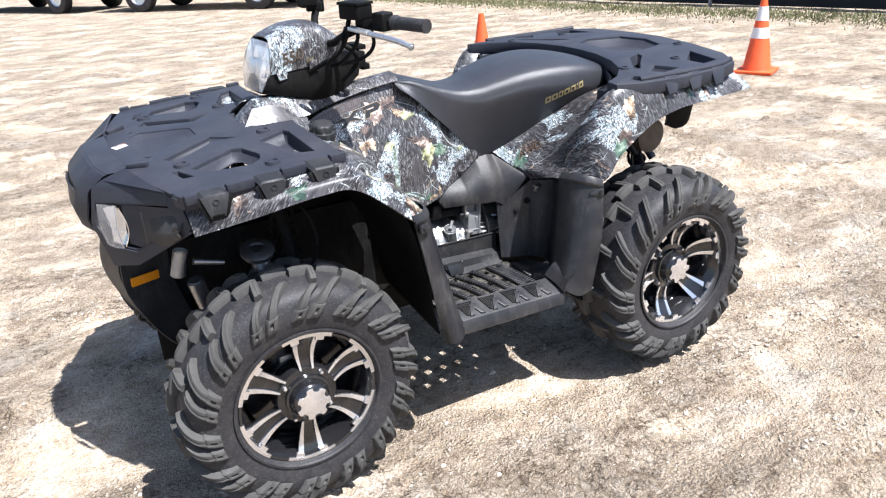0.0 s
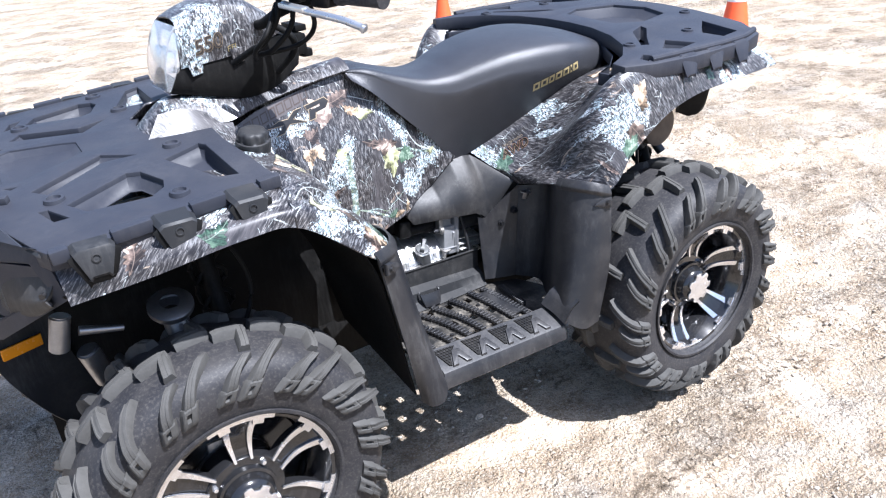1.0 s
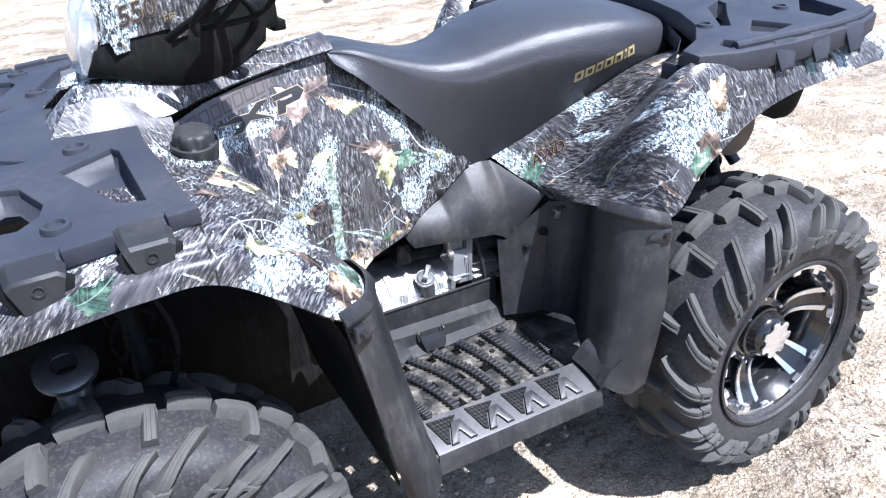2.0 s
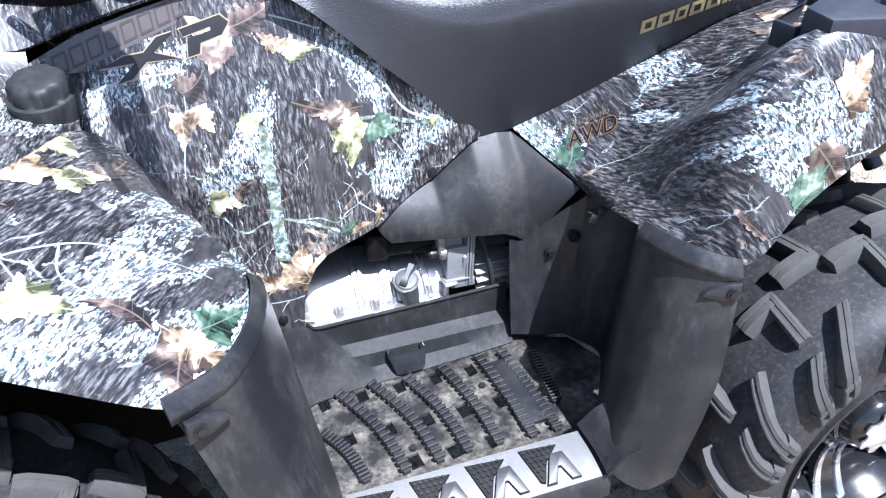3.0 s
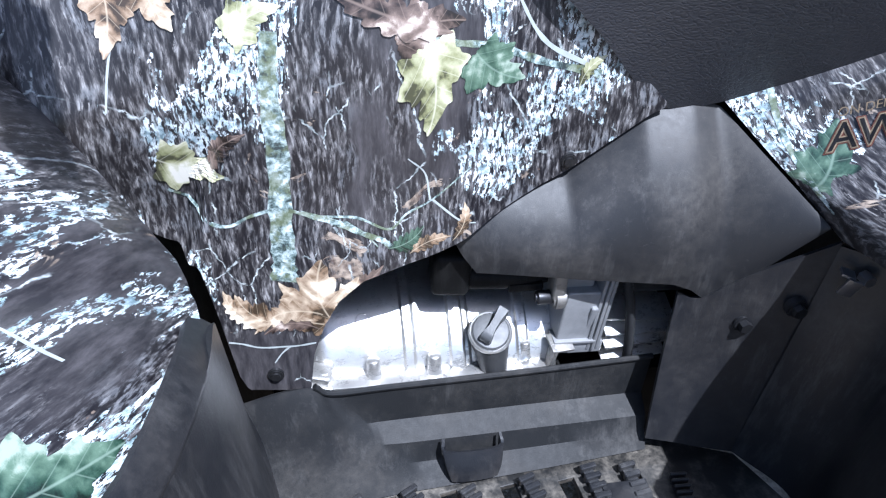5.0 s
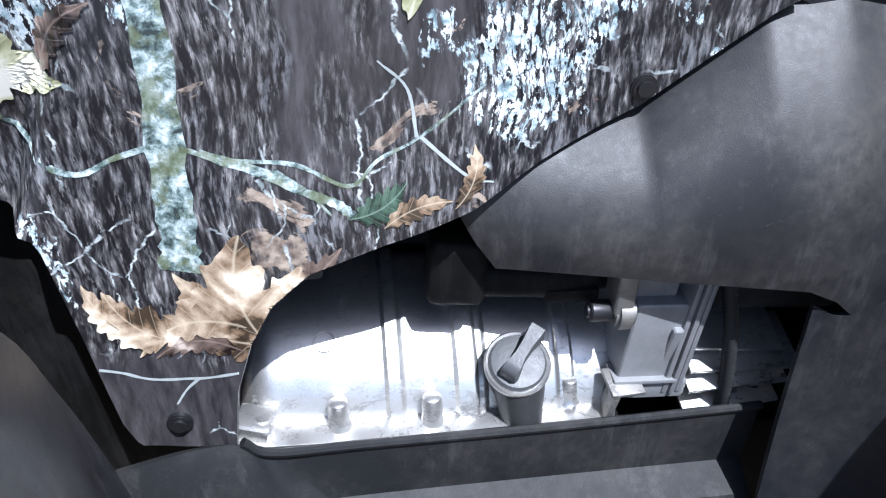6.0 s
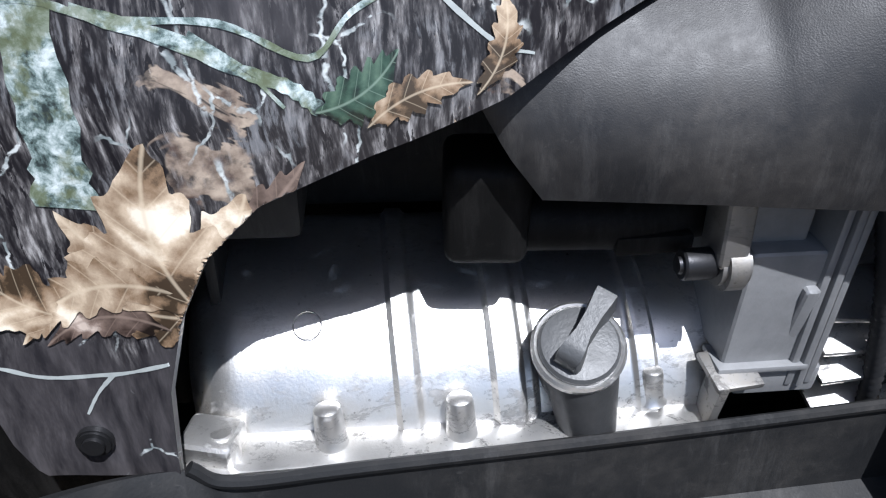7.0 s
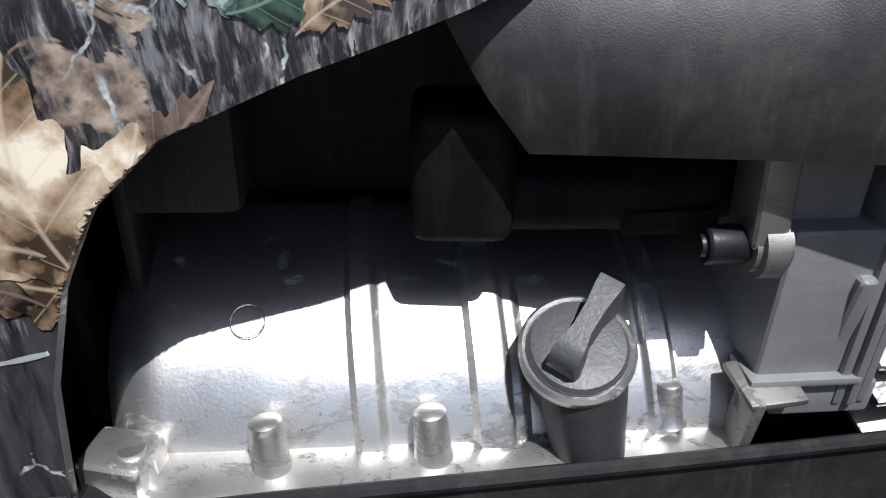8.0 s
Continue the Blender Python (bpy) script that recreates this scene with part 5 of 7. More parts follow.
engine = part("engine", shell(rows, 0.004, (0, -1, 1)), "alloy", atv, "cast aluminium engine cover with raised bands", 40)
flange = block((0.262, 0.028, 0.007), (-0.037, -0.148, 0.4805), 0.0015, (0, math.degrees(math.atan(-ENGINE_DROP)), 2.0))
part("flange", flange, "alloy", engine, "mating flange along the cover's foot")


def boss(x, y, z, w=0.0074, h=0.0225):
    """A flat-topped bolt boss standing on the flange."""
    return lathe([(0.0, h * 0.50), (w * 0.62, h * 0.495), (w * 0.85, h * 0.44), (w * 0.94, h * 0.30), (w, -h * 0.2), (w * 1.08, -h * 0.5), (w * 1.35, -h * 0.64)], 28, (x, y + 0.002, z), (0, 0.16, 1))


for x, y, z, w, h in ((-0.097, -0.150, 0.4985, 0.0074, 0.0225), (-0.0345, -0.148, 0.4935, 0.0074, 0.0225), (0.0648, -0.136, 0.4880, 0.0058, 0.017)):
    part("boss", boss(x, y, z, w, h), "alloy", engine, "", 40)
part("front_lug", join(block((0.026, 0.022, 0.022), (-0.1515, -0.150, 0.4955), 0.004, (0, 5, -14), 3), rod((-0.1455, -0.155, 0.488), (-0.1455, -0.152, 0.5065), 0.0072, 20, None, 0.0022)), "alloy", engine, "square cast lug at the cover's corner")
part("cast_mark", lathe([(0.0066, -0.0005), (0.0069, 0.00005), (0.0072, -0.0005)], 32, (-0.104, -0.1135, 0.5325), (0, -0.62, 0.78)), "alloy", engine)
# upper housing in the shade behind the cover, its colour blackened to deepen that shade
part("upper_housing", join(block((0.048, 0.05, 0.075), (-0.121, -0.072, 0.610), 0.006, (0, 5, 0)), block((0.30, 0.03, 0.17), (-0.03, -0.002, 0.620), 0.01, (0, 5, 0)),
                           block((0.006, 0.03, 0.10), (-0.1465, -0.085, 0.560), 0.002, (0, 5, 0))), "tray", engine, "dark housing behind the cover")
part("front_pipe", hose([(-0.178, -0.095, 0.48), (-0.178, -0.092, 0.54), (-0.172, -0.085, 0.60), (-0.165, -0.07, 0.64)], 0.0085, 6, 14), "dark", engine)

# oil filler neck and its dipstick cap
NECK_AXIS = Vector((-0.04, -0.46, 0.885)).normalized()
CAP_AT = Vector((0.0235, -0.141, 0.5255))
neck = lathe([(0.0178, -0.064), (0.0180, -0.030), (0.0195, -0.016), (0.0218, -0.007)], 40, CAP_AT, NECK_AXIS)
neck = part("filler_neck", neck, "neck", engine, "dark grey oil filler neck")
part("filler_tube", rod(CAP_AT + Vector((0.001, 0.002, -0.010)), (0.030, -0.149, 0.462), 0.0195, 32, 0.0125), "neck", neck)
part("neck_collar", lathe([(0.0214, -0.0075), (0.0224, -0.006), (0.0227, -0.0015), (0.0212, 0.0), (0.0195, -0.001), (0.0190, -0.006)], 40, CAP_AT, NECK_AXIS), "alloy", neck, "bright dirty collar")
cap = lathe([(0.0, 0.0035), (0.012, 0.0034), (0.0180, 0.0024), (0.0195, 0.0006), (0.0195, -0.004)], 40, CAP_AT, NECK_AXIS)
oil_cap = part("oil_cap", cap, "grey", engine, "grey plastic oil cap with a raised thumb tab")
a_dir = Vector((0.42, 0.55, 0.0))
up_in = (a_dir - NECK_AXIS * a_dir.dot(NECK_AXIS)).normalized()
across = NECK_AXIS.cross(up_in).normalized()
tab_frame = Matrix((( *across,), (*up_in,), (*NECK_AXIS,))).transposed().to_4x4()
tab_frame.translation = CAP_AT
tab_rows = []
for u, w, h in ((-0.0150, 0.0040, 0.003), (-0.0145, 0.0050, 0.0110), (-0.0120, 0.0056, 0.0142), (-0.0070, 0.0050, 0.0155), (0.0, 0.0036, 0.0160), (0.010, 0.0038, 0.0175), (0.0185, 0.0048, 0.0190), (0.0228, 0.0050, 0.0188), (0.0242, 0.0042, 0.0160), (0.0225, 0.0038, 0.008), (0.012, 0.0036, 0.002)):
    base = -0.001 if u < 0.015 else 0.004
    tab_rows.append([tab_frame @ Vector((-w * 1.3, u, base)), tab_frame @ Vector((-w, u, h)), tab_frame @ Vector((w, u, h)), tab_frame @ Vector((w * 1.3, u, base))])
tab = grid_mesh(tab_rows)
bmesh.ops.recalc_face_normals(tab, faces=tab.faces)
bmesh.ops.solidify(tab, geom=tab.faces[:], thickness=0.0015)
part("thumb_tab", tab, "grey", oil_cap, "", 40)

# gearbox casing behind the cover
case = part("gear_case", join(block((0.037, 0.086, 0.066), (0.1160, -0.0985, 0.5330), 0.003, (0, 4, 0), 3), block((0.033, 0.080, 0.080), (0.1165, -0.091, 0.600), 0.003, (0, 4, 0), 3)), "alloy_dull", engine, "grey cast gearbox casing")
for k in range(3):
    part("gasket_plate", block((0.0040, 0.088 + 0.003 * (k % 2), 0.150), (0.1365 + 0.0051 * k, -0.100, 0.560), 0.0013, (0, 4, 0)), "alloy_dull", case)
part("web", block((0.008, 0.018, 0.055), (0.1290, -0.133, 0.520), 0.003, (8, 4, 0), 3), "alloy_dull", case)
part("ledge", block((0.046, 0.020, 0.0035), (0.1150, -0.1360, 0.5000), 0.001, (0, 4, 0)), "alloy_dull", case)
ear = part("ear", join(block((0.0135, 0.022, 0.075), (0.0905, -0.132, 0.600), 0.003, (-6, 3, 0), 3), rod((0.0838, -0.1375, 0.562), (0.0972, -0.1375, 0.5612), 0.0125, 28, None, 0.0025)), "cast", case, "rough cast bracket ear")
knurl = lathe([(0.0, -0.0005), (0.0040, -0.0005), (0.0044, 0.0012), (0.0066, 0.0012), (0.0074, 0.0022), (0.0074, 0.0150), (0.0066, 0.0165)], 48, (0.0672, -0.1375, 0.5635), (1, 0, -0.06))
part("socket_bolt", knurl, "bolt", ear, "dark socket-head bolt", 30)
part("foot_bracket", block((0.025, 0.024, 0.0035), (0.1000, -0.142, 0.4990), 0.0014, (10, 4, 6)), "cast", case, "small cast foot bracket")
part("foot_leg", block((0.0045, 0.020, 0.030), (0.0915, -0.145, 0.4845), 0.0014, (0, 10, -8)), "cast", case)
part("foot_rail", block((0.044, 0.022, 0.018), (0.126, -0.132, 0.488), 0.004, (0, 4, 0), 3), "alloy_dull", case)
part("pipe_stub", rod((0.150, -0.095, 0.548), (0.272, -0.085, 0.530), 0.021, 28), "black", case, "black rubber stub")
for k, (z, y, tip) in enumerate(((0.512, -0.098, 0.0), (0.497, -0.104, 0.014), (0.484, -0.108, 0.004), (0.464, -0.110, 0.0))):
    part("fin", block((0.072 + tip, 0.05, 0.0035), (0.190 + tip / 2, y - 0.006, z), 0.001, (14, 8 - 5 * k, 0)), "alloy", case, "thin cooling fin")
part("breather_hose", hose([(0.184, -0.139, 0.44), (0.180, -0.138, 0.49), (0.172, -0.136, 0.54), (0.160, -0.133, 0.59), (0.158, -0.128, 0.64)], 0.0048, 22, 14, 0.0006), "black", case, "black corrugated hose", 60)
# box and pipe hanging above the cover, coloured near-black for the shade there
part("coil_box", block((0.038, 0.040, 0.050), (-0.0145, -0.108, 0.5905), 0.008, (0, 4, -4), 4), "dark", engine, "plastic box coloured near-black for shade")
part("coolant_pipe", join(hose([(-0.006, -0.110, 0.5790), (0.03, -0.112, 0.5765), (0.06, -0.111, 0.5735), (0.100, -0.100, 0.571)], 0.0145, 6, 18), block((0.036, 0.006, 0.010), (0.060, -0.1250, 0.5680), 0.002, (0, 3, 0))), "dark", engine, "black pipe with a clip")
# filler boxes added to close off the bay and keep it dark
part("bay_filler", join(block((0.42, 0.012, 0.26), (0.03, 0.02, 0.60), 0.003), block((0.03, 0.06, 0.22), (-0.205, -0.10, 0.60), 0.004), block((0.42, 0.14, 0.012), (0.02, -0.01, 0.735), 0.003, (0, 0, 0))), "dark", atv, "near-black filler boxes behind the engine")

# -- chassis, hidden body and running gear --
# plain near-black blocks, here to make the wheel arches dark inside
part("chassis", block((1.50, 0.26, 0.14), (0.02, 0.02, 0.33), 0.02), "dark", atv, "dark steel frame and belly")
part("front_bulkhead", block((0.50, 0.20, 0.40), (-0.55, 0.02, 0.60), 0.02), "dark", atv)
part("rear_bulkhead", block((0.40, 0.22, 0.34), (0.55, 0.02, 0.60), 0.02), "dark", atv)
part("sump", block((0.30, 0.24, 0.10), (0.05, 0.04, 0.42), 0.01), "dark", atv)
# added wall that stops daylight showing through the front arch
both("arch_blocker", block((0.76, 0.006, 0.36), (-0.585, -0.105, 0.52), 0.001), "dark", atv)
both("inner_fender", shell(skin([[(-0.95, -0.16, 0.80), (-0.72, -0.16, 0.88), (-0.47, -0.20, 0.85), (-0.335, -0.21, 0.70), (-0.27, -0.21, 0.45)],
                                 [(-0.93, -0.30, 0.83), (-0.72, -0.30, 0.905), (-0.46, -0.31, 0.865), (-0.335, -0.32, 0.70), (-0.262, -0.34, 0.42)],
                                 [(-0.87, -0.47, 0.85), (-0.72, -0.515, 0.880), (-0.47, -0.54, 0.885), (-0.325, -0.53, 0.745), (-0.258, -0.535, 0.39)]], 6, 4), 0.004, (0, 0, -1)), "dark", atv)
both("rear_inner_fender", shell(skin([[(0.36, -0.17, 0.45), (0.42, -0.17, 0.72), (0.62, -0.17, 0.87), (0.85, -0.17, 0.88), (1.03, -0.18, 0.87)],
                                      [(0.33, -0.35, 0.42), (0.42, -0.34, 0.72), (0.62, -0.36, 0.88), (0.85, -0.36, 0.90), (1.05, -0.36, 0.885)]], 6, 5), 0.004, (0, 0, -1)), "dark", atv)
for sx, sp in ((-0.673, -1), (0.673, 1)):
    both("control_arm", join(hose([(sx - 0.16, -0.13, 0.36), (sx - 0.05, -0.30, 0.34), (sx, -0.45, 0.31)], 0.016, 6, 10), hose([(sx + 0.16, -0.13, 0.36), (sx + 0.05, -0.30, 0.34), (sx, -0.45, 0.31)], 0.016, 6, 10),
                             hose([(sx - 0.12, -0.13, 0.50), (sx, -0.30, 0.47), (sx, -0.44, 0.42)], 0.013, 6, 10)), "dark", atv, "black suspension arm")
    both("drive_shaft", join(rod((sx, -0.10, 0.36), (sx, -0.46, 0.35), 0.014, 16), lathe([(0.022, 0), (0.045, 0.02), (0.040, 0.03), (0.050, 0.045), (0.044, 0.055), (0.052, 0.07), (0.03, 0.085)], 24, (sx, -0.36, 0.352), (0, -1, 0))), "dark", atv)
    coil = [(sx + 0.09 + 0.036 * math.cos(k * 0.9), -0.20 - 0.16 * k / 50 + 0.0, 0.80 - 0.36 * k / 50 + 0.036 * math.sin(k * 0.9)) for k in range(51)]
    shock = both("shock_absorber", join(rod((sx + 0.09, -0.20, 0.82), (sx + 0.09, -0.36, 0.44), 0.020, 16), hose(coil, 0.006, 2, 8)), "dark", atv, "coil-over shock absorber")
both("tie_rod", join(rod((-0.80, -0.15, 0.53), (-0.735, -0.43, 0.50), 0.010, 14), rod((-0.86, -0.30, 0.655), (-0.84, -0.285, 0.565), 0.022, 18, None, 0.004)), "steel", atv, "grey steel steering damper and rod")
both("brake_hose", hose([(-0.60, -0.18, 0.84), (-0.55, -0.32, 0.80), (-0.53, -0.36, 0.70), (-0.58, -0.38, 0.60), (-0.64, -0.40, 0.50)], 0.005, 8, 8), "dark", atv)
both("spring_perch", join(lathe([(0.020, -0.020), (0.040, -0.016), (0.046, -0.006), (0.046, 0.004), (0.036, 0.010), (0.020, 0.012)], 28, (-0.690, -0.330, 0.705), (0.0, -0.35, 0.94)), rod((-0.690, -0.335, 0.695), (-0.680, -0.370, 0.56), 0.026, 20)), "steel", atv, "grey spring perch on the strut")
both("stabiliser_link", join(rod((-0.864, -0.37, 0.735), (-0.789, -0.37, 0.712), 0.009, 14, 0.006), rod((-0.885, -0.345, 0.765), (-0.905, -0.345, 0.695), 0.019, 18, None, 0.003)), "steel", atv, "grey stabiliser link")
both("knuckle", join(block((0.09, 0.07, 0.16), (-0.673, -0.44, 0.37), 0.015), rod((-0.673, -0.40, 0.40), (-0.673, -0.40, 0.62), 0.03, 18)), "steel", atv)
both("brake_disc", lathe([(0.05, 0), (0.085, 0.0), (0.085, 0.006), (0.05, 0.006), (0.05, 0)], 36, (-0.673, -0.470, 0.35), (0, -1, 0)), "steel", atv)

# exhaust silencer behind the rear wheel
can = part("silencer", lathe([(0.0, -0.006), (0.030, -0.006), (0.050, 0.0), (0.060, 0.010), (0.064, 0.03), (0.064, 0.24), (0.052, 0.25), (0.0, 0.25)], 40, (0.745, -0.335, 0.765), (0.0, 1.0, 0.03)), "sooty", atv, "weathered brown round exhaust silencer")
part("end_cap", lathe([(0.058, -0.002), (0.060, -0.010), (0.048, -0.013), (0.030, -0.012), (0.016, -0.014), (0.0, -0.014)], 40, (0.745, -0.335, 0.765), (0, 1, 0.03)), "sooty", can, "brownish round end cap")
part("tail_pipe", join(rod((0.76, -0.30, 0.72), (0.775, -0.33, 0.675), 0.014, 16), rod((0.70, -0.30, 0.72), (0.70, -0.305, 0.64), 0.005, 8), rod((0.69, -0.30, 0.735), (0.71, -0.31, 0.70), 0.014, 12)), "bolt", can)
both("rear_bracket", shell(skin([[(0.76, -0.40, 0.885), (0.84, -0.42, 0.885), (0.86, -0.42, 0.87)], [(0.78, -0.38, 0.82), (0.84, -0.40, 0.80), (0.86, -0.40, 0.80)], [(0.79, -0.36, 0.80), (0.82, -0.38, 0.785), (0.83, -0.38, 0.785)]], 4, 4), 0.02, (0, -1, 0)), "dark", atv)
middle("tail_body", join(block((0.36, 0.62, 0.06), (0.88, 0, 0.93), 0.02), block((0.10, 0.50, 0.12), (1.02, 0, 0.90), 0.02)), "dark", atv)


# -- racks --
def smooth_loop(points, n=3):
    return [(q.x, q.y) for q in rounded([Vector((x, y, 0)) for x, y in points], n, True)]


def front_rack_z(x, y):
    return 1.006 + 0.075 * (x + 0.45) - 0.014 * (abs(y) / 0.46) ** 2


F_OUT_HALF = [(-0.965, 0.0), (-0.957, -0.20), (-0.918, -0.33), (-0.886, -0.425), (-0.872, -0.455), (-0.80, -0.470), (-0.60, -0.474), (-0.484, -0.472), (-0.474, -0.455), (-0.480, -0.34), (-0.489, -0.205), (-0.486, -0.13), (-0.531, -0.117), (-0.589, -0.099), (-0.611, -0.04), (-0.613, 0.0)]
F_OUT = F_OUT_HALF + [(x, -y) for x, y in F_OUT_HALF[-2:0:-1]]
F_SIDE = [
    ([(-0.818, -0.294), (-0.791, -0.350), (-0.680, -0.376), (-0.650, -0.352), (-0.642, -0.320), (-0.668, -0.246), (-0.695, -0.231)], 0.034, False),
    ([(-0.619, -0.223), (-0.535, -0.190), (-0.524, -0.212), (-0.520, -0.402), (-0.558, -0.385)], 0.036, True),
    ([(-0.866, -0.285), (-0.845, -0.288), (-0.816, -0.354), (-0.847, -0.350)], 0.030, False),
    ([(-0.864, -0.182), (-0.715, -0.090), (-0.646, -0.157), (-0.718, -0.142), (-0.837, -0.224)], 0.024, True),
    ([(-0.909, -0.118), (-0.872, -0.134), (-0.892, -0.145)], 0.014, True),
]
F_POCKETS = F_SIDE + [([(x, -y) for x, y in loop][::-1], d, shut) for loop, d, shut in F_SIDE]
F_POCKETS += [([(-0.905, 0.095), (-0.868, 0.112), (-0.775, 0.066), (-0.738, 0.040), (-0.738, -0.040), (-0.775, -0.066), (-0.868, -0.112), (-0.905, -0.095)], 0.016, True)]
F_HOLES = [loop for loop, d, shut in F_POCKETS]


def pocket(loop, depth, shut, rack_z):
    """A tapering pocket sunk into a rack, with or without a floor."""
    cx, cy = sum(x for x, y in loop) / len(loop), sum(y for x, y in loop) / len(loop)
    rows = []
    for scale, f in ((1.02, 0.12), (0.97, 0.25), (0.80, 0.92), (0.72, 1.0)):
        rows.append([(cx + (x - cx) * scale, cy + (y - cy) * scale, rack_z(x, y) - depth * f) for x, y in loop])
    bm = grid_mesh(rows, True)
    if shut:
        bm.verts.ensure_lookup_table()
        n = len(loop)
        bm.faces.new([bm.verts[3 * n + k] for k in range(n)])
    bmesh.ops.recalc_face_normals(bm, faces=bm.faces)
    if not shut:
        bmesh.ops.solidify(bm, geom=bm.faces[:], thickness=0.003)
    return bm


rack = plate(F_OUT, F_HOLES, 0.034, 0.003)
for v in rack.verts:
    v.co.z += front_rack_z(v.co.x, v.co.y) - 0.017
front_rack = middle("front_rack", rack, "rack", atv, "moulded black plastic front cargo rack with pockets", 30)
for loop, depth, shut in F_POCKETS:
    g = pocket(loop, depth, shut, front_rack_z)
    g.transform(MID)
    part("rack_pocket", g, "rack", front_rack, "", 40)
for sy in (-1, 1):
    for x0, x1 in ((-0.872, -0.842), (-0.774, -0.706), (-0.638, -0.575), (-0.511, -0.470)):
        xm = (x0 + x1) / 2
        bm = block((x1 - x0, 0.022, 0.024), (xm, sy * 0.468, front_rack_z(xm, 0.46) - 0.004), 0.003, (0, -4, 0))
        bm.transform(MID)
        part("rack_rail", bm, "rack", front_rack)
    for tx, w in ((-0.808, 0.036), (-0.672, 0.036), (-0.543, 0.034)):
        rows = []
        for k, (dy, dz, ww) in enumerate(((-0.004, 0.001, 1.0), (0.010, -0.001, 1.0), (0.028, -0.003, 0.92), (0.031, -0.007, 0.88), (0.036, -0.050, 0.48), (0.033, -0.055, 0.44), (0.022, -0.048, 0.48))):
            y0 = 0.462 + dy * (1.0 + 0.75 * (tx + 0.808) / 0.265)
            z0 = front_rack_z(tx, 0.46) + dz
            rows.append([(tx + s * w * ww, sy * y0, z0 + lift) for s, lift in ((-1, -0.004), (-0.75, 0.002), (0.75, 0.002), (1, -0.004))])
        # near-black sheet over the fender, in place of a cut-out's shade
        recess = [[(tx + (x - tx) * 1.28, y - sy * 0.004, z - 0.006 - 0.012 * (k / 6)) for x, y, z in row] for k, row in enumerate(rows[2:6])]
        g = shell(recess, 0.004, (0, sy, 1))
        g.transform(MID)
        part("recess_shade_sheet", g, "dark", front_rack)
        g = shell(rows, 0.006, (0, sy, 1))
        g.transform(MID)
        # tab and dish take a blacker plastic than the rack, imitating shade on them
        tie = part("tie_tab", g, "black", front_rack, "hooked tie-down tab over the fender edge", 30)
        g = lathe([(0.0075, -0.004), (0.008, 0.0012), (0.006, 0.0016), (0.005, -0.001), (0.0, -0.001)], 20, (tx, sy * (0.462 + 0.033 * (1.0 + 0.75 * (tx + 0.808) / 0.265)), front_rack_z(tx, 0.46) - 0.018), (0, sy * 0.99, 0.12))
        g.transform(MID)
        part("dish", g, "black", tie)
for px, py in ((-0.830, -0.261), (-0.636, -0.400), (-0.582, -0.163), (-0.612, 0.197), (-0.830, 0.261), (-0.636, 0.40)):
    g = lathe([(0.020, 0.0), (0.018, 0.007), (0.013, 0.008), (0.011, 0.003), (0.0, 0.003)], 22, (px, py, front_rack_z(px, py) - 0.001))
    g.transform(MID)
    part("rack_boss", g, "rack", front_rack, "", 40)
for y in (-0.20, 0.20):
    g = block((0.055, 0.018, 0.016), (-0.925, y * 0.95, front_rack_z(-0.92, y) + 0.004), 0.004, (0, -6, -28 if y < 0 else 28))
    g.transform(MID)
    part("rack_hinge", g, "rack", front_rack)
label = block((0.036, 0.028, 0.0008), (-0.938, 0.015, front_rack_z(-0.938, 0.02) + 0.0006), 0, (0, -5, 20))
label.transform(MID)
part("warning_label", label, "white_print", front_rack, "small white and red warning sticker")
stripe = block((0.034, 0.006, 0.0008), (-0.934, 0.027, front_rack_z(-0.938, 0.02) + 0.0013), 0, (0, -5, 20))
stripe.transform(MID)
part("label_bar", stripe, "red_print", front_rack)


def rear_rack_z(x, y):
    return 1.040 - 0.014 * (abs(y) / 0.46) ** 2 - 0.02 * max(0.0, 0.60 - x) - 0.010 * max(0.0, (abs(y) - 0.42) / 0.05)


R_OUT_HALF = [(1.095, 0.0), (1.085, -0.16), (1.055, -0.34), (1.000, -0.435), (0.92, -0.458), (0.70, -0.465), (0.56, -0.455), (0.470, -0.435), (0.462, -0.405), (0.530, -0.372), (0.600, -0.305), (0.650, -0.210), (0.680, -0.10), (0.686, 0.0)]
R_OUT = R_OUT_HALF + [(x, -y) for x, y in R_OUT_HALF[-2:0:-1]]
R_SIDE = [
    ([(0.632, -0.335), (0.725, -0.215), (0.800, -0.180), (0.790, -0.215), (0.715, -0.285), (0.655, -0.348)], 0.036, False),
    ([(0.652, -0.392), (0.725, -0.335), (0.775, -0.405), (0.692, -0.422)], 0.030, True),
    ([(0.865, -0.345), (0.985, -0.250), (0.965, -0.395), (0.882, -0.410)], 0.034, True),
    ([(0.535, -0.418), (0.572, -0.397), (0.590, -0.420), (0.552, -0.440)], 0.024, True),
]
R_POCKETS = R_SIDE + [([(x, -y) for x, y in loop][::-1], d, shut) for loop, d, shut in R_SIDE]
R_POCKETS += [([(0.765, 0.105), (0.765, -0.105), (0.850, -0.150), (0.985, -0.110), (1.020, 0.0), (0.985, 0.110), (0.850, 0.150)], 0.036, True)]
R_HOLES = [loop for loop, d, shut in R_POCKETS]
rack = plate(R_OUT, R_HOLES, 0.040, 0.003)
for v in rack.verts:
    v.co.z += rear_rack_z(v.co.x, v.co.y) - 0.020
rear_rack = middle("rear_rack", rack, "rack", atv, "moulded black plastic rear cargo rack curving round the seat", 30)
for loop, depth, shut in R_POCKETS:
    g = pocket(loop, depth, shut, rear_rack_z)
    g.transform(MID)
    part("rack_pocket", g, "rack", rear_rack, "", 40)
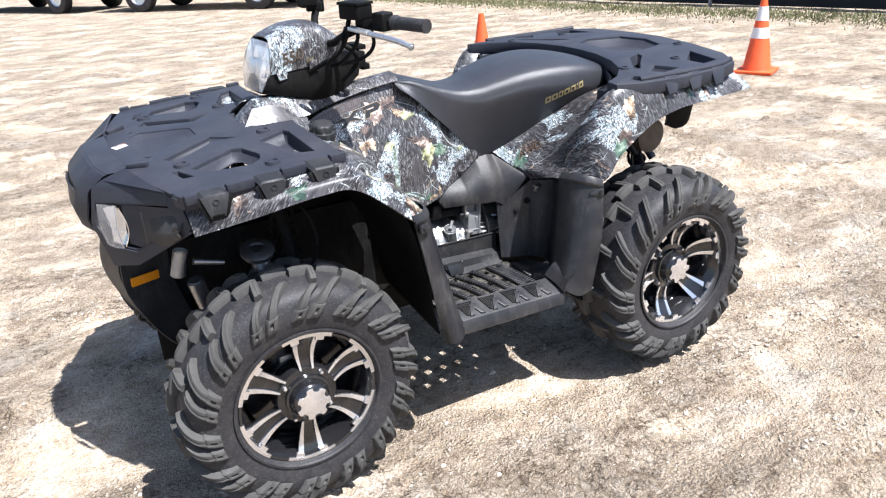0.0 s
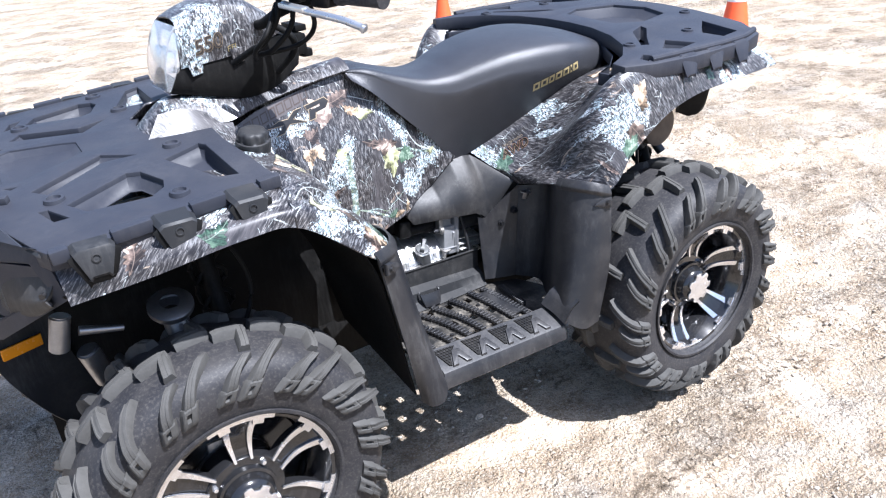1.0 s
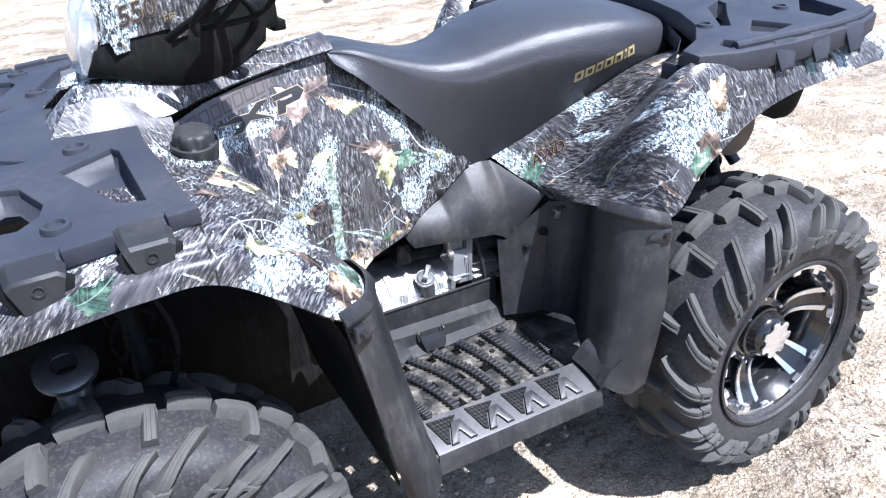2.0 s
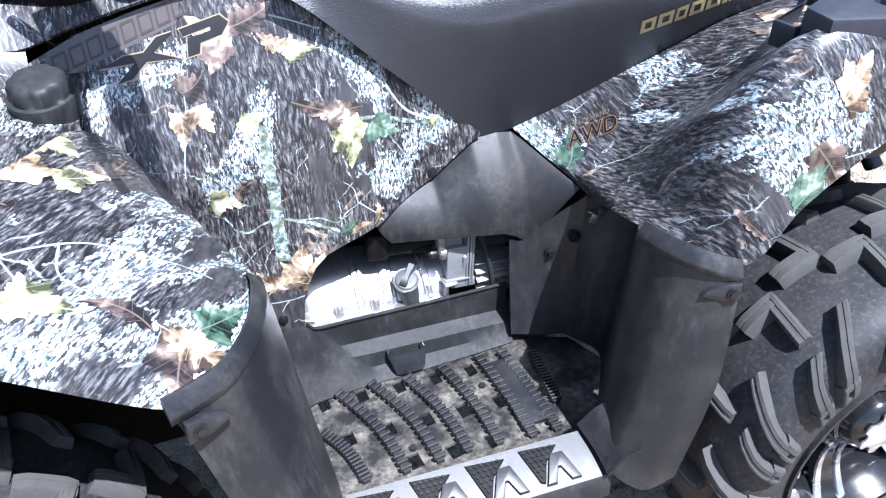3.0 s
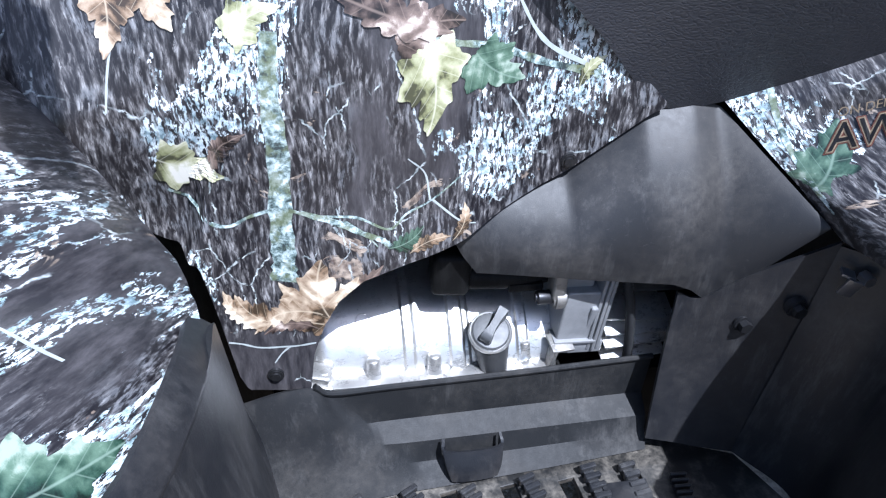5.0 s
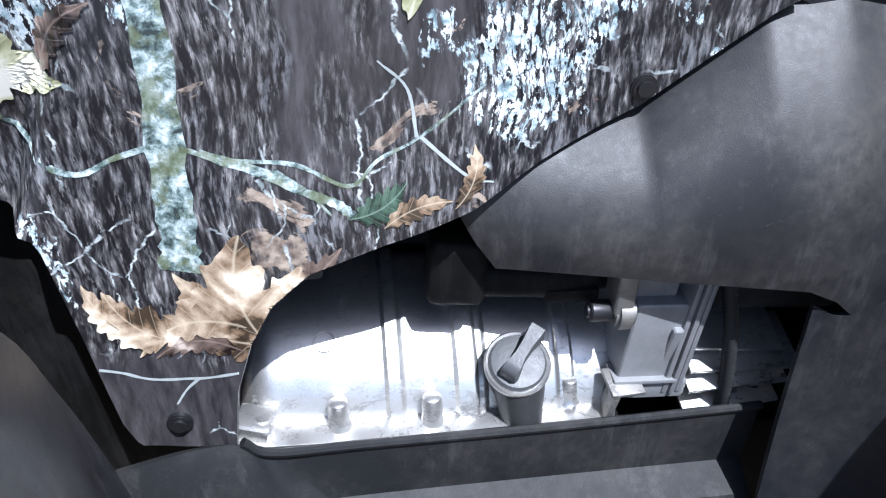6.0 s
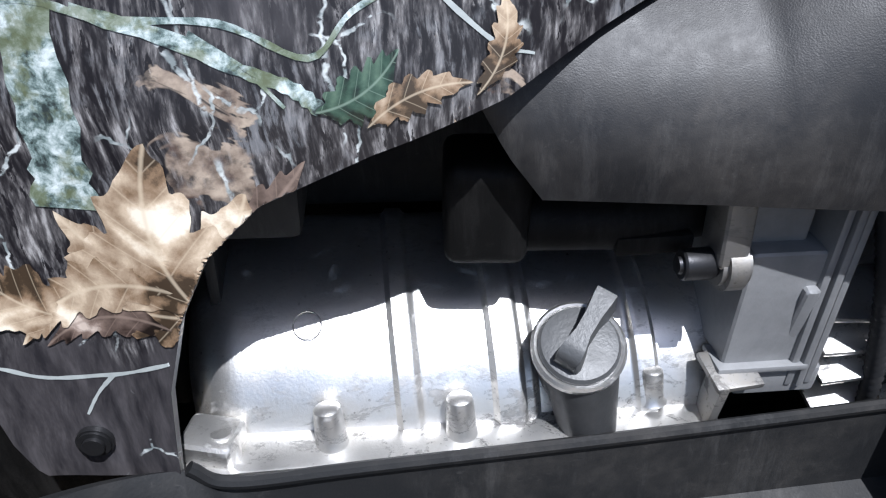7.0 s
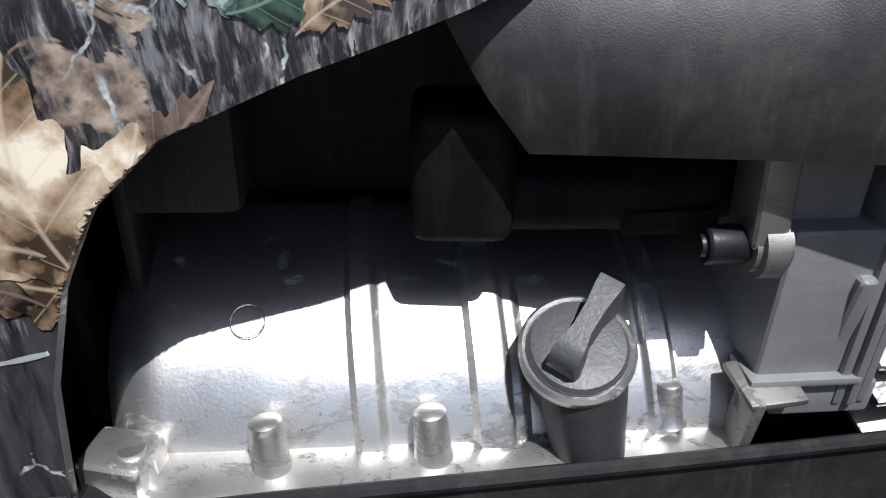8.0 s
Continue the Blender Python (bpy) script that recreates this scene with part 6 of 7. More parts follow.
skirt = plate([(x * 0.975 + 0.022, y * 0.86) for x, y in R_OUT], R_HOLES, 0.034, 0.003)
for v in skirt.verts:
    v.co.z += rear_rack_z(v.co.x, v.co.y) - 0.056
skirt.transform(MID)
part("rack_skirt", skirt, "rack", rear_rack, "", 30)
for sy in (-1, 1):
    bm = hose([(x, sy * y, rear_rack_z(x, y) + 0.002) for x, y in ((0.56, 0.438), (0.65, 0.442), (0.80, 0.445), (0.92, 0.440), (1.00, 0.42))], 0.009, 6, 10)
    bm.transform(MID)
    part("rack_rail", bm, "rack", rear_rack)
    for tx, w in ((0.680, 0.034), (0.785, 0.034), (0.895, 0.032)):
        rows = []
        for dy, dz, ww in ((-0.004, 0.004, 1.0), (0.010, 0.002, 1.0), (0.015, -0.004, 0.94), (0.028, -0.048, 0.50), (0.026, -0.054, 0.46), (0.018, -0.046, 0.5)):
            z0 = rear_rack_z(tx, 0.46) + dz
            rows.append([(tx + dx * w * ww, sy * (0.448 + dy), z0 + lift) for dx, lift in ((-1, -0.004), (-0.75, 0.002), (0.75, 0.002), (1, -0.004))])
        g = shell(rows, 0.006, (0, sy, 1))
        g.transform(MID)
        part("tie_tab", g, "rack", rear_rack, "hooked tie-down tab over the fender edge", 30)
for px, py in ((0.605, -0.320), (0.85, -0.31), (1.03, -0.15), (0.605, 0.320), (0.85, 0.31)):
    g = lathe([(0.017, 0.0), (0.0155, 0.006), (0.011, 0.007), (0.010, 0.003), (0.0, 0.003)], 22, (px, py, rear_rack_z(px, py) - 0.001))
    g.transform(MID)
    part("rack_boss", g, "rack", rear_rack, "", 40)

# -- nose: bumper moulding and headlamps --
def facets(verts, faces, thick=0.005, side=(-1, 0, 0), bevel=0.004):
    """A moulding of flat facets with softened edges."""
    bm = bmesh.new()
    vs = [bm.verts.new(v) for v in verts]
    for f in faces:
        bm.faces.new([vs[i] for i in f])
    bmesh.ops.recalc_face_normals(bm, faces=bm.faces)
    total = Vector((0, 0, 0))
    for f in bm.faces:
        total += f.normal * f.calc_area()
    if total.dot(Vector(side)) < 0:
        bmesh.ops.reverse_faces(bm, faces=bm.faces)
    inner = [e for e in bm.edges if len(e.link_faces) == 2 and e.calc_face_angle(0) > 0.25]
    if bevel and inner:
        bmesh.ops.bevel(bm, geom=inner, offset=bevel, segments=2, affect="EDGES", clamp_overlap=True)
    bmesh.ops.solidify(bm, geom=bm.faces[:], thickness=thick)
    return bm


NOSE = []
for y in (0.0, 0.10, 0.20, 0.30, 0.39, 0.44):
    t = y / 0.44
    bx = 0.12 * t ** 2.2
    NOSE.append([(-0.960 + 0.6 * bx, -y, 0.962 - 0.010 * t), (-0.985 + bx, -y, 0.940 - 0.012 * t), (-1.010 + bx, -y, 0.88), (-1.020 + bx, -y, 0.80 + 0.07 * t ** 3), (-1.010 + bx, -y, 0.745 + 0.11 * t ** 3), (-0.96 + bx * 0.6, -y * 0.90, 0.72 + 0.13 * t ** 3)])
NOSE = NOSE[:0:-1] + [[(x, -y, z) for x, y, z in row] for row in NOSE]
middle("bumper", shell(skin(NOSE, 4, 4), 0.006, (-1, 0, 0)), "black", atv, "black moulded front bumper", 28)
hump_v, hump_f = [], []
for k, (x, half, z) in enumerate(((-0.962, 0.185, 0.976), (-1.025, 0.165, 0.968), (-1.072, 0.140, 0.925), (-1.090, 0.125, 0.850), (-1.080, 0.110, 0.800), (-1.03, 0.10, 0.785))):
    hump_v += [(x + 0.022, -half, z - 0.012), (x, -half * 0.72, z), (x - 0.004, 0, z + 0.002), (x, half * 0.72, z), (x + 0.022, half, z - 0.012)]
    if k:
        o = 5 * k
        hump_f += [(o - 5 + j, o - 4 + j, o + 1 + j, o + j) for j in range(4)]
middle("nose_panel", facets(hump_v, hump_f, 0.006, (-1, 0, 0.5)), "rack", atv, "raised black nose panel with embossed lettering bars", 30)
for k in range(7):
    g = block((0.006, 0.020, 0.034), (-1.083 + 0.0006 * (k - 3) ** 2, -0.075 + 0.025 * k, 0.892), 0.002, (0, -14, 0))
    middle("embossed_bar", g, "black", atv)
for sy in (-1, 1):
    outer = [(-1.040, 0.165, 0.925), (-0.885, 0.425, 0.960), (-0.866, 0.456, 0.868), (-0.985, 0.305, 0.752), (-1.035, 0.205, 0.722), (-1.062, 0.155, 0.830)]
    inner = [(-1.044, 0.185, 0.890), (-0.906, 0.405, 0.928), (-0.890, 0.432, 0.880), (-0.985, 0.300, 0.792), (-1.030, 0.215, 0.786), (-1.052, 0.180, 0.835)]
    deep = [(x + 0.024, y, z) for x, y, z in inner]
    hood = [(-0.958, 0.190, 0.972), (-0.905, 0.420, 0.968), (-1.015, 0.185, 0.950)]
    vs = [(x, sy * y, z) for x, y, z in outer + inner + deep + hood]
    fs = [(k, (k + 1) % 6, 6 + (k + 1) % 6, 6 + k) for k in range(6)] + [(6 + k, 6 + (k + 1) % 6, 12 + (k + 1) % 6, 12 + k) for k in range(6)]
    fs += [(0, 20, 18, 19, 1)]
    middle("lamp_surround", facets(vs, fs, 0.005, (-1, sy, 0.3), 0.005), "rack", atv, "angular black headlamp surround", 30)
    panel = [(-1.000, 0.262, 0.905), (-0.903, 0.412, 0.922), (-0.888, 0.434, 0.880), (-0.975, 0.315, 0.800), (-1.000, 0.270, 0.800)]
    middle("lamp_panel", facets([(x + 0.010, sy * y, z) for x, y, z in panel], [(0, 1, 2, 3, 4)], 0.006, (-1, sy, 0), 0), "rack", atv, "", 30)
    middle("lamp_seam", block((0.002, 0.003, 0.085), (-0.958, sy * 0.345, 0.862), 0.0005, (0, 0, 0)), "black", atv)
    middle("lamp_screw", rod((-0.895, sy * 0.425, 0.876), (-0.902, sy * 0.433, 0.876), 0.006, 14), "bolt", atv)
    back = facets([(x + 0.002, sy * y, z) for x, y, z in deep], [(0, 1, 2, 3, 4, 5)], 0.004, (-1, sy, 0), 0)
    middle("lamp_back", back, "dark", atv)
    bowl = shell(skin([[(-1.030, sy * 0.222, 0.890), (-1.005, sy * 0.238, 0.897), (-1.000, sy * 0.268, 0.898)], [(-1.024, sy * 0.226, 0.860), (-0.985, sy * 0.245, 0.860), (-0.990, sy * 0.272, 0.860)], [(-1.022, sy * 0.228, 0.830), (-0.982, sy * 0.247, 0.830), (-0.990, sy * 0.274, 0.828)], [(-1.024, sy * 0.226, 0.798), (-1.005, sy * 0.240, 0.790), (-1.002, sy * 0.264, 0.792)]], 4, 4), 0.002, (-1, sy, 0))
    lamp = middle("headlamp", bowl, "reflector", atv, "clear headlamp with a bright reflector", 50)
    lens = shell(skin([[(-1.042, sy * 0.212, 0.900), (-1.026, sy * 0.243, 0.905), (-1.008, sy * 0.272, 0.905)], [(-1.048, sy * 0.212, 0.850), (-1.034, sy * 0.245, 0.850), (-1.014, sy * 0.276, 0.850)], [(-1.040, sy * 0.216, 0.790), (-1.026, sy * 0.244, 0.788), (-1.008, sy * 0.268, 0.790)]], 4, 4), 0.003, (-1, sy, 0))
    lens.transform(MID)
    part("lens", lens, "lens", lamp, "", 50)
# lower front guard with amber reflectors
GUARD = []
for y in (0.0, 0.07, 0.13, 0.165):
    t = y / 0.165
    GUARD.append([(-1.040 + 0.02 * t, -y, 0.74), (-1.058 + 0.03 * t, -y, 0.66), (-1.045 + 0.04 * t, -y, 0.58), (-1.000 + 0.05 * t, -y * 0.95, 0.48), (-0.91 + 0.04 * t, -y * 0.9, 0.37), (-0.82, -y * 0.85, 0.33)])
GUARD = GUARD[:0:-1] + [[(x, -y, z) for x, y, z in row] for row in GUARD]
middle("front_guard", shell(skin(GUARD, 4, 4), 0.006, (-1, 0, 0)), "black", atv, "black lower front guard", 40)
both("guard_side", shell(skin([[(-1.020, -0.188, 0.725), (-0.96, -0.165, 0.725), (-0.89, -0.135, 0.725)], [(-1.020, -0.190, 0.61), (-0.96, -0.165, 0.60), (-0.89, -0.135, 0.60)], [(-0.955, -0.180, 0.46), (-0.91, -0.160, 0.43), (-0.84, -0.135, 0.42)], [(-0.87, -0.165, 0.355), (-0.83, -0.150, 0.33), (-0.79, -0.13, 0.33)]], 4, 4), 0.005, (0, -1, 0)), "black", atv, "", 40)
both("side_reflector", block((0.084, 0.007, 0.026), (-0.968, -0.176, 0.642), 0.003, (0, 4, 24)), "amber", atv, "amber side reflector")
both("tow_ring", lathe([(0.017 + 0.005 * math.cos(a), 0.005 * math.sin(a)) for a in (2 * math.pi * k / 10 for k in range(11))], 24, (-0.985, -0.09, 0.49), (0.2, 1, 0.1)), "bolt", atv, "black tow ring", 60)

# -- handlebar, headlamp pod and controls --
POD_Y = 0.035


def pod_ring(x0, z0, w0, x1, z1, w1, crown):
    """One cross rib of the pod, from its lower edge over the ridge and back."""
    half = [(x0, -w0, z0), (x0 + (x1 - x0) * 0.45, -(w0 * 0.45 + w1 * 0.55) - 0.008, z0 + (z1 - z0) * 0.55), (x1, -w1, z1), (x1 + 0.004, -w1 * 0.62, z1 + crown * 0.72), (x1 + 0.006, 0.0, z1 + crown)]
    return [(x, POD_Y + y, z) for x, y, z in half] + [(x, POD_Y - y, z) for x, y, z in half[-2::-1]]


POD_UP = [pod_ring(-0.497, 1.112, 0.088, -0.490, 1.204, 0.080, 0.010), pod_ring(-0.455, 1.116, 0.096, -0.448, 1.220, 0.084, 0.014), pod_ring(-0.410, 1.121, 0.101, -0.402, 1.231, 0.086, 0.016),
          pod_ring(-0.354, 1.130, 0.109, -0.343, 1.228, 0.089, 0.017), pod_ring(-0.287, 1.149, 0.105, -0.292, 1.203, 0.088, 0.012), pod_ring(-0.255, 1.158, 0.090, -0.262, 1.182, 0.080, 0.008)]
pod = part("lamp_pod", shell(skin(POD_UP, 2, 3), 0.004, (0, 0, 1)), "camo", atv, "faceted camouflage headlamp pod on the handlebar", 22)
low_rows = []
for x, zt, zb, w, wb, xb in ((-0.505, 1.112, 1.062, 0.084, 0.078, -0.530), (-0.455, 1.115, 1.050, 0.093, 0.084, -0.480), (-0.400, 1.121, 1.034, 0.099, 0.092, -0.415), (-0.350, 1.131, 1.022, 0.106, 0.098, -0.360), (-0.285, 1.149, 1.030, 0.102, 0.092, -0.292), (-0.205, 1.140, 1.070, 0.068, 0.062, -0.212)):
    half = [(x, -w, zt), ((x + xb) / 2, -w - 0.002, (zt + zb) / 2), (xb, -wb, zb), (xb + 0.004, -wb * 0.5, zb - 0.006), (xb + 0.004, 0.0, zb - 0.008)]
    low_rows.append([(a, POD_Y + y, z) for a, y, z in half] + [(a, POD_Y - y, z) for a, y, z in half[-2::-1]])
part("pod_base", shell(skin(low_rows, 2, 3), 0.004, (0, 0, -1)), "dark", pod, "angular black pod base", 25)
part("pod_back", join(block((0.05, 0.120, 0.050), (-0.205, POD_Y, 1.115), 0.008), block((0.03, 0.090, 0.016), (-0.185, POD_Y, 1.150), 0.004), block((0.028, 0.060, 0.020), (-0.178, POD_Y - 0.02, 1.090), 0.005), block((0.16, 0.10, 0.06), (-0.33, POD_Y, 1.015), 0.02)), "dark", pod)
lens_rows = [[(-0.492, POD_Y + s * 0.080, 1.203) for s in (-1, -0.5, 0, 0.5, 1)]]
for x, z, w in ((-0.515, 1.165, 0.084), (-0.532, 1.115, 0.083), (-0.536, 1.068, 0.079)):
    lens_rows.append([(x - 0.010 * (1 - s * s), POD_Y + s * w, z) for s in (-1, -0.5, 0, 0.5, 1)])
part("pod_lens", shell(skin(lens_rows, 3, 4), 0.003, (-1, 0, 0)), "lens", pod, "clear pod headlamp lens", 40)
for sy in (-1, 1):
    rows = [[(-0.492, POD_Y + sy * 0.080, 1.203), (-0.486, POD_Y + sy * 0.081, 1.200)], [(-0.515, POD_Y + sy * 0.084, 1.165), (-0.492, POD_Y + sy * 0.087, 1.160)], [(-0.532, POD_Y + sy * 0.083, 1.115), (-0.500, POD_Y + sy * 0.087, 1.112)], [(-0.536, POD_Y + sy * 0.079, 1.068), (-0.528, POD_Y + sy * 0.080, 1.064)]]
    part("pod_lens_side", shell(rows, 0.003, (0, sy, 0)), "lens", pod, "", 50)
part("pod_reflector", join(block((0.012, 0.150, 0.100), (-0.492, POD_Y, 1.135), 0.004, (0, 12, 0)), block((0.026, 0.060, 0.050), (-0.506, POD_Y - 0.038, 1.125), 0.010, (0, 12, 0)), block((0.026, 0.060, 0.050), (-0.506, POD_Y + 0.038, 1.125), 0.010, (0, 12, 0))), "reflector", pod)
for x, y, z in ((-0.468, -0.062, 1.110), (-0.372, -0.074, 1.123)):
    tabp = plate([(-0.016, 0.016), (0.018, 0.016), (0.013, -0.012), (-0.010, -0.016)], [], 0.004, 0.001)
    tabp.transform(Matrix.Translation((x, y, z)) @ Matrix.Rotation(radians(90), 4, "X"))
    part("pod_tab", tabp, "camo", pod)
    part("pod_screw", rod((x, y - 0.001, z), (x, y - 0.005, z), 0.004, 14), "bolt", pod)

bar = hose([(-0.185, -0.385, 1.262), (-0.225, -0.26, 1.262), (-0.285, -0.14, 1.225), (-0.31, -0.05, 1.185), (-0.31, 0.05, 1.185), (-0.285, 0.14, 1.225), (-0.225, 0.26, 1.262), (-0.185, 0.385, 1.262)], 0.0115, 8, 14)
handlebar = middle("handlebar", bar, "dark", atv, "black steel handlebar", 60)
for sy in (-1, 1):
    rows = [(0.0, 0.0), (0.0185, 0.0), (0.0185, 0.008)] + [(0.0165 + (0.0012 if k % 2 else 0), 0.008 + 0.0042 * k) for k in range(24)] + [(0.0205, 0.112), (0.0205, 0.122), (0.0115, 0.123)]
    d = Vector((0.040, sy * -0.125, 0.0)).normalized()
    g = lathe(rows, 24, (-0.180, sy * 0.400, 1.262), Vector((-d.x, d.y, 0)))
    g.transform(MID)
    part("grip", g, "rubber", handlebar, "black ribbed rubber grip", 40)
    g = block((0.044, 0.046, 0.050), (-0.232, sy * 0.245, 1.262), 0.008, (0, 0, -sy * 18), 3)
    g.transform(MID)
    part("switch_block", g, "dark", handlebar)
    g = join(block((0.062, 0.075, 0.040), (-0.285, sy * 0.185, 1.288), 0.008, (0, 0, -sy * 22), 3), block((0.066, 0.079, 0.008), (-0.285, sy * 0.185, 1.310), 0.003, (0, 0, -sy * 22)), block((0.05, 0.035, 0.03), (-0.262, sy * 0.195, 1.262), 0.006, (0, 0, -sy * 22)))
    g.transform(MID)
    part("brake_reservoir", g, "dark", handlebar, "square black brake fluid reservoir")
    if sy < 0:
        pts = [(-0.300, -0.185, 1.245), (-0.292, -0.26, 1.240), (-0.275, -0.33, 1.236), (-0.262, -0.385, 1.232), (-0.245, -0.425, 1.222)]
        g = join(hose(pts, 0.0075, 6, 10), rod((-0.245, -0.425, 1.222), (-0.242, -0.432, 1.219), 0.0105, 14, None, 0.004), block((0.02, 0.10, 0.012), (-0.296, -0.225, 1.242), 0.004, (0, 0, 6)))
        g.transform(MID)
        part("brake_lever", g, "silver_paint", handlebar, "silver brake lever", 50)
for pts, r in (([(-0.29, -0.15, 1.27), (-0.315, -0.165, 1.21), (-0.345, -0.150, 1.165), (-0.365, -0.128, 1.150), (-0.40, -0.09, 1.12)], 0.007),
               ([(-0.27, -0.16, 1.26), (-0.285, -0.175, 1.20), (-0.325, -0.155, 1.150), (-0.345, -0.12, 1.135)], 0.006),
               ([(-0.25, -0.20, 1.25), (-0.240, -0.19, 1.19), (-0.262, -0.15, 1.150), (-0.330, -0.135, 1.138)], 0.0055),
               ([(-0.295, -0.06, 1.19), (-0.26, -0.10, 1.16), (-0.25, -0.08, 1.12), (-0.28, -0.04, 1.07)], 0.008),
               ([(-0.30, -0.14, 1.24), (-0.35, -0.19, 1.19), (-0.37, -0.165, 1.155), (-0.36, -0.13, 1.13)], 0.005)):
    g = hose(pts, r, 8, 10)
    g.transform(MID)
    part("cable", g, "dark", handlebar, "", 60)
g = rod((-0.205, 0.36, 1.28), (-0.255, 0.30, 1.36), 0.008, 12)
g = join(g, block((0.03, 0.05, 0.10), (-0.27, 0.27, 1.30), 0.01))
g.transform(MID)
part("throttle_block", g, "dark", handlebar)

# fuel cap beside the column
CAP = Vector((-0.404, -0.168, 0.954))
fuel_axis = Vector((0.0, -0.22, 0.97)).normalized()
rows = []
cap_profile = [(0.0, 0.0235), (0.018, 0.0240), (0.026, 0.0235), (0.031, 0.0210), (0.0335, 0.0165), (0.0345, 0.006), (0.0345, 0.002), (0.039, 0.001), (0.040, -0.004), (0.037, -0.030)]
cap_bm = lathe(cap_profile, 60)
for v in cap_bm.verts:
    a = math.atan2(v.co.y, v.co.x)
    if 0.0055 < v.co.z < 0.022 and math.hypot(v.co.x, v.co.y) > 0.03:
        k = 1.0 - 0.10 * max(0.0, math.cos(a * 7))
        v.co.x, v.co.y = v.co.x * k, v.co.y * k
cap_bm.transform(Matrix.Translation(CAP) @ fuel_axis.to_track_quat("Z", "Y").to_matrix().to_4x4())
part("fuel_cap", cap_bm, "black", atv, "black scalloped fuel filler cap", 40)

# -- fasteners on the panels --
for x, z in ((-0.190, 0.528), (0.090, 0.705)):
    y = tank_depth(x, z)
    both("panel_bolt", join(rod((x, y + 0.002, z), (x, y - 0.003, z), 0.0078, 20, None, 0.001), rod((x, y - 0.002, z), (x, y - 0.0048, z), 0.0046, 16)), "bolt", atv, "", 30)
for at, way in (((-0.296, -0.556, 0.740), (0.35, -0.92, 0.15)), ((0.354, -0.525, 0.690), (-0.30, -0.95, 0.12))):
    at, way = Vector(at), Vector(way).normalized()
    both("guard_bolt", join(rod(at, at + way * 0.006, 0.0080, 20, None, 0.001), rod(at + way * 0.005, at + way * 0.009, 0.0048, 6)), "bolt", atv, "", 30)

# -- prints on the panels --
from mathutils.bvhtree import BVHTree


def cast_tree(*obs):
    verts, faces = [], []
    for ob in obs:
        o = len(verts)
        verts += [v.co.copy() for v in ob.data.vertices]
        faces += [[o + i for i in p.vertices] for p in ob.data.polygons]
    return BVHTree.FromPolygons(verts, faces)


panels = cast_tree(tank_left, front_fender, rear_fender)
tank_tree = cast_tree(tank_left)
rear_tree = cast_tree(rear_fender)
seat_tree = cast_tree(seat)
pod_tree = cast_tree(pod)


def drape(bm, tree, way, lift=0.0007, tear=True, back=0.6):
    """Lays a flat print on a panel, along the way given; what hangs over the panel's edge is trimmed to it."""
    way = Vector(way).normalized()
    flat = {v: v.co.copy() for v in bm.verts}
    long = {e: e.calc_length() for e in bm.edges}

    def lay(q):
        hit, normal, _, _ = tree.ray_cast(q - way * back, way, 1.6)
        if hit is None:
            return None
        return hit + ((normal if normal.dot(way) < 0 else -normal) if abs(normal.dot(way)) > 0.4 else -way) * lift

    put = {v: lay(q) for v, q in flat.items()}
    gone = []
    for v in bm.verts:
        if put[v] is not None:
            v.co = put[v]
            continue
        near = [e.other_vert(v) for e in v.link_edges if put[e.other_vert(v)] is not None]
        if not near:
            gone.append(v)
            continue
        a, b = flat[min(near, key=lambda w: (flat[w] - flat[v]).length)], flat[v]
        best = None
        for _ in range(7):
            m = (a + b) / 2
            q = lay(m)
            if q is None:
                b = m
            else:
                a, best = m, q
        v.co = best if best is not None else lay(a)
    torn = [e for e, was in long.items() if e.calc_length() > 2.2 * was + 0.002]
    if torn and tear:
        bmesh.ops.delete(bm, geom=list({f for e in torn for f in e.link_faces}), context="FACES_ONLY")
    if gone:
        bmesh.ops.delete(bm, geom=gone, context="VERTS")
    loose = [v for v in bm.verts if not v.link_faces]
    bmesh.ops.delete(bm, geom=loose, context="VERTS")
    return bm


LEAF_HALF = {
    "maple": [(1.0, 0.0), (0.80, 0.20), (0.64, 0.27), (0.60, 0.47), (0.46, 0.44), (0.27, 0.40), (0.33, 0.62), (0.15, 0.72), (0.06, 0.98), (-0.14, 0.76), (-0.26, 0.64), (-0.52, 0.70), (-0.50, 0.36), (-0.58, 0.16), (-0.55, 0.0)],
    "oak": [(1.0, 0.0), (0.74, 0.13), (0.68, 0.27), (0.45, 0.24), (0.42, 0.44), (0.19, 0.28), (0.09, 0.50), (-0.09, 0.30), (-0.22, 0.46), (-0.38, 0.25), (-0.60, 0.31), (-0.70, 0.12), (-0.95, 0.0)],
}


def leaf_radius(a, kind):
    """Outline of a lobed leaf: the radius at angle a, the stalk at pi."""
    a = (a + math.pi) % (2 * math.pi) - math.pi
    line = [(math.atan2(v, u), math.hypot(u, v)) for u, v in LEAF_HALF[kind]]
    return lerp_line(line, abs(a)) * (1.0 + 0.03 * math.sin(a * 21) + 0.05 * math.sin(a * 3 + 1.0))


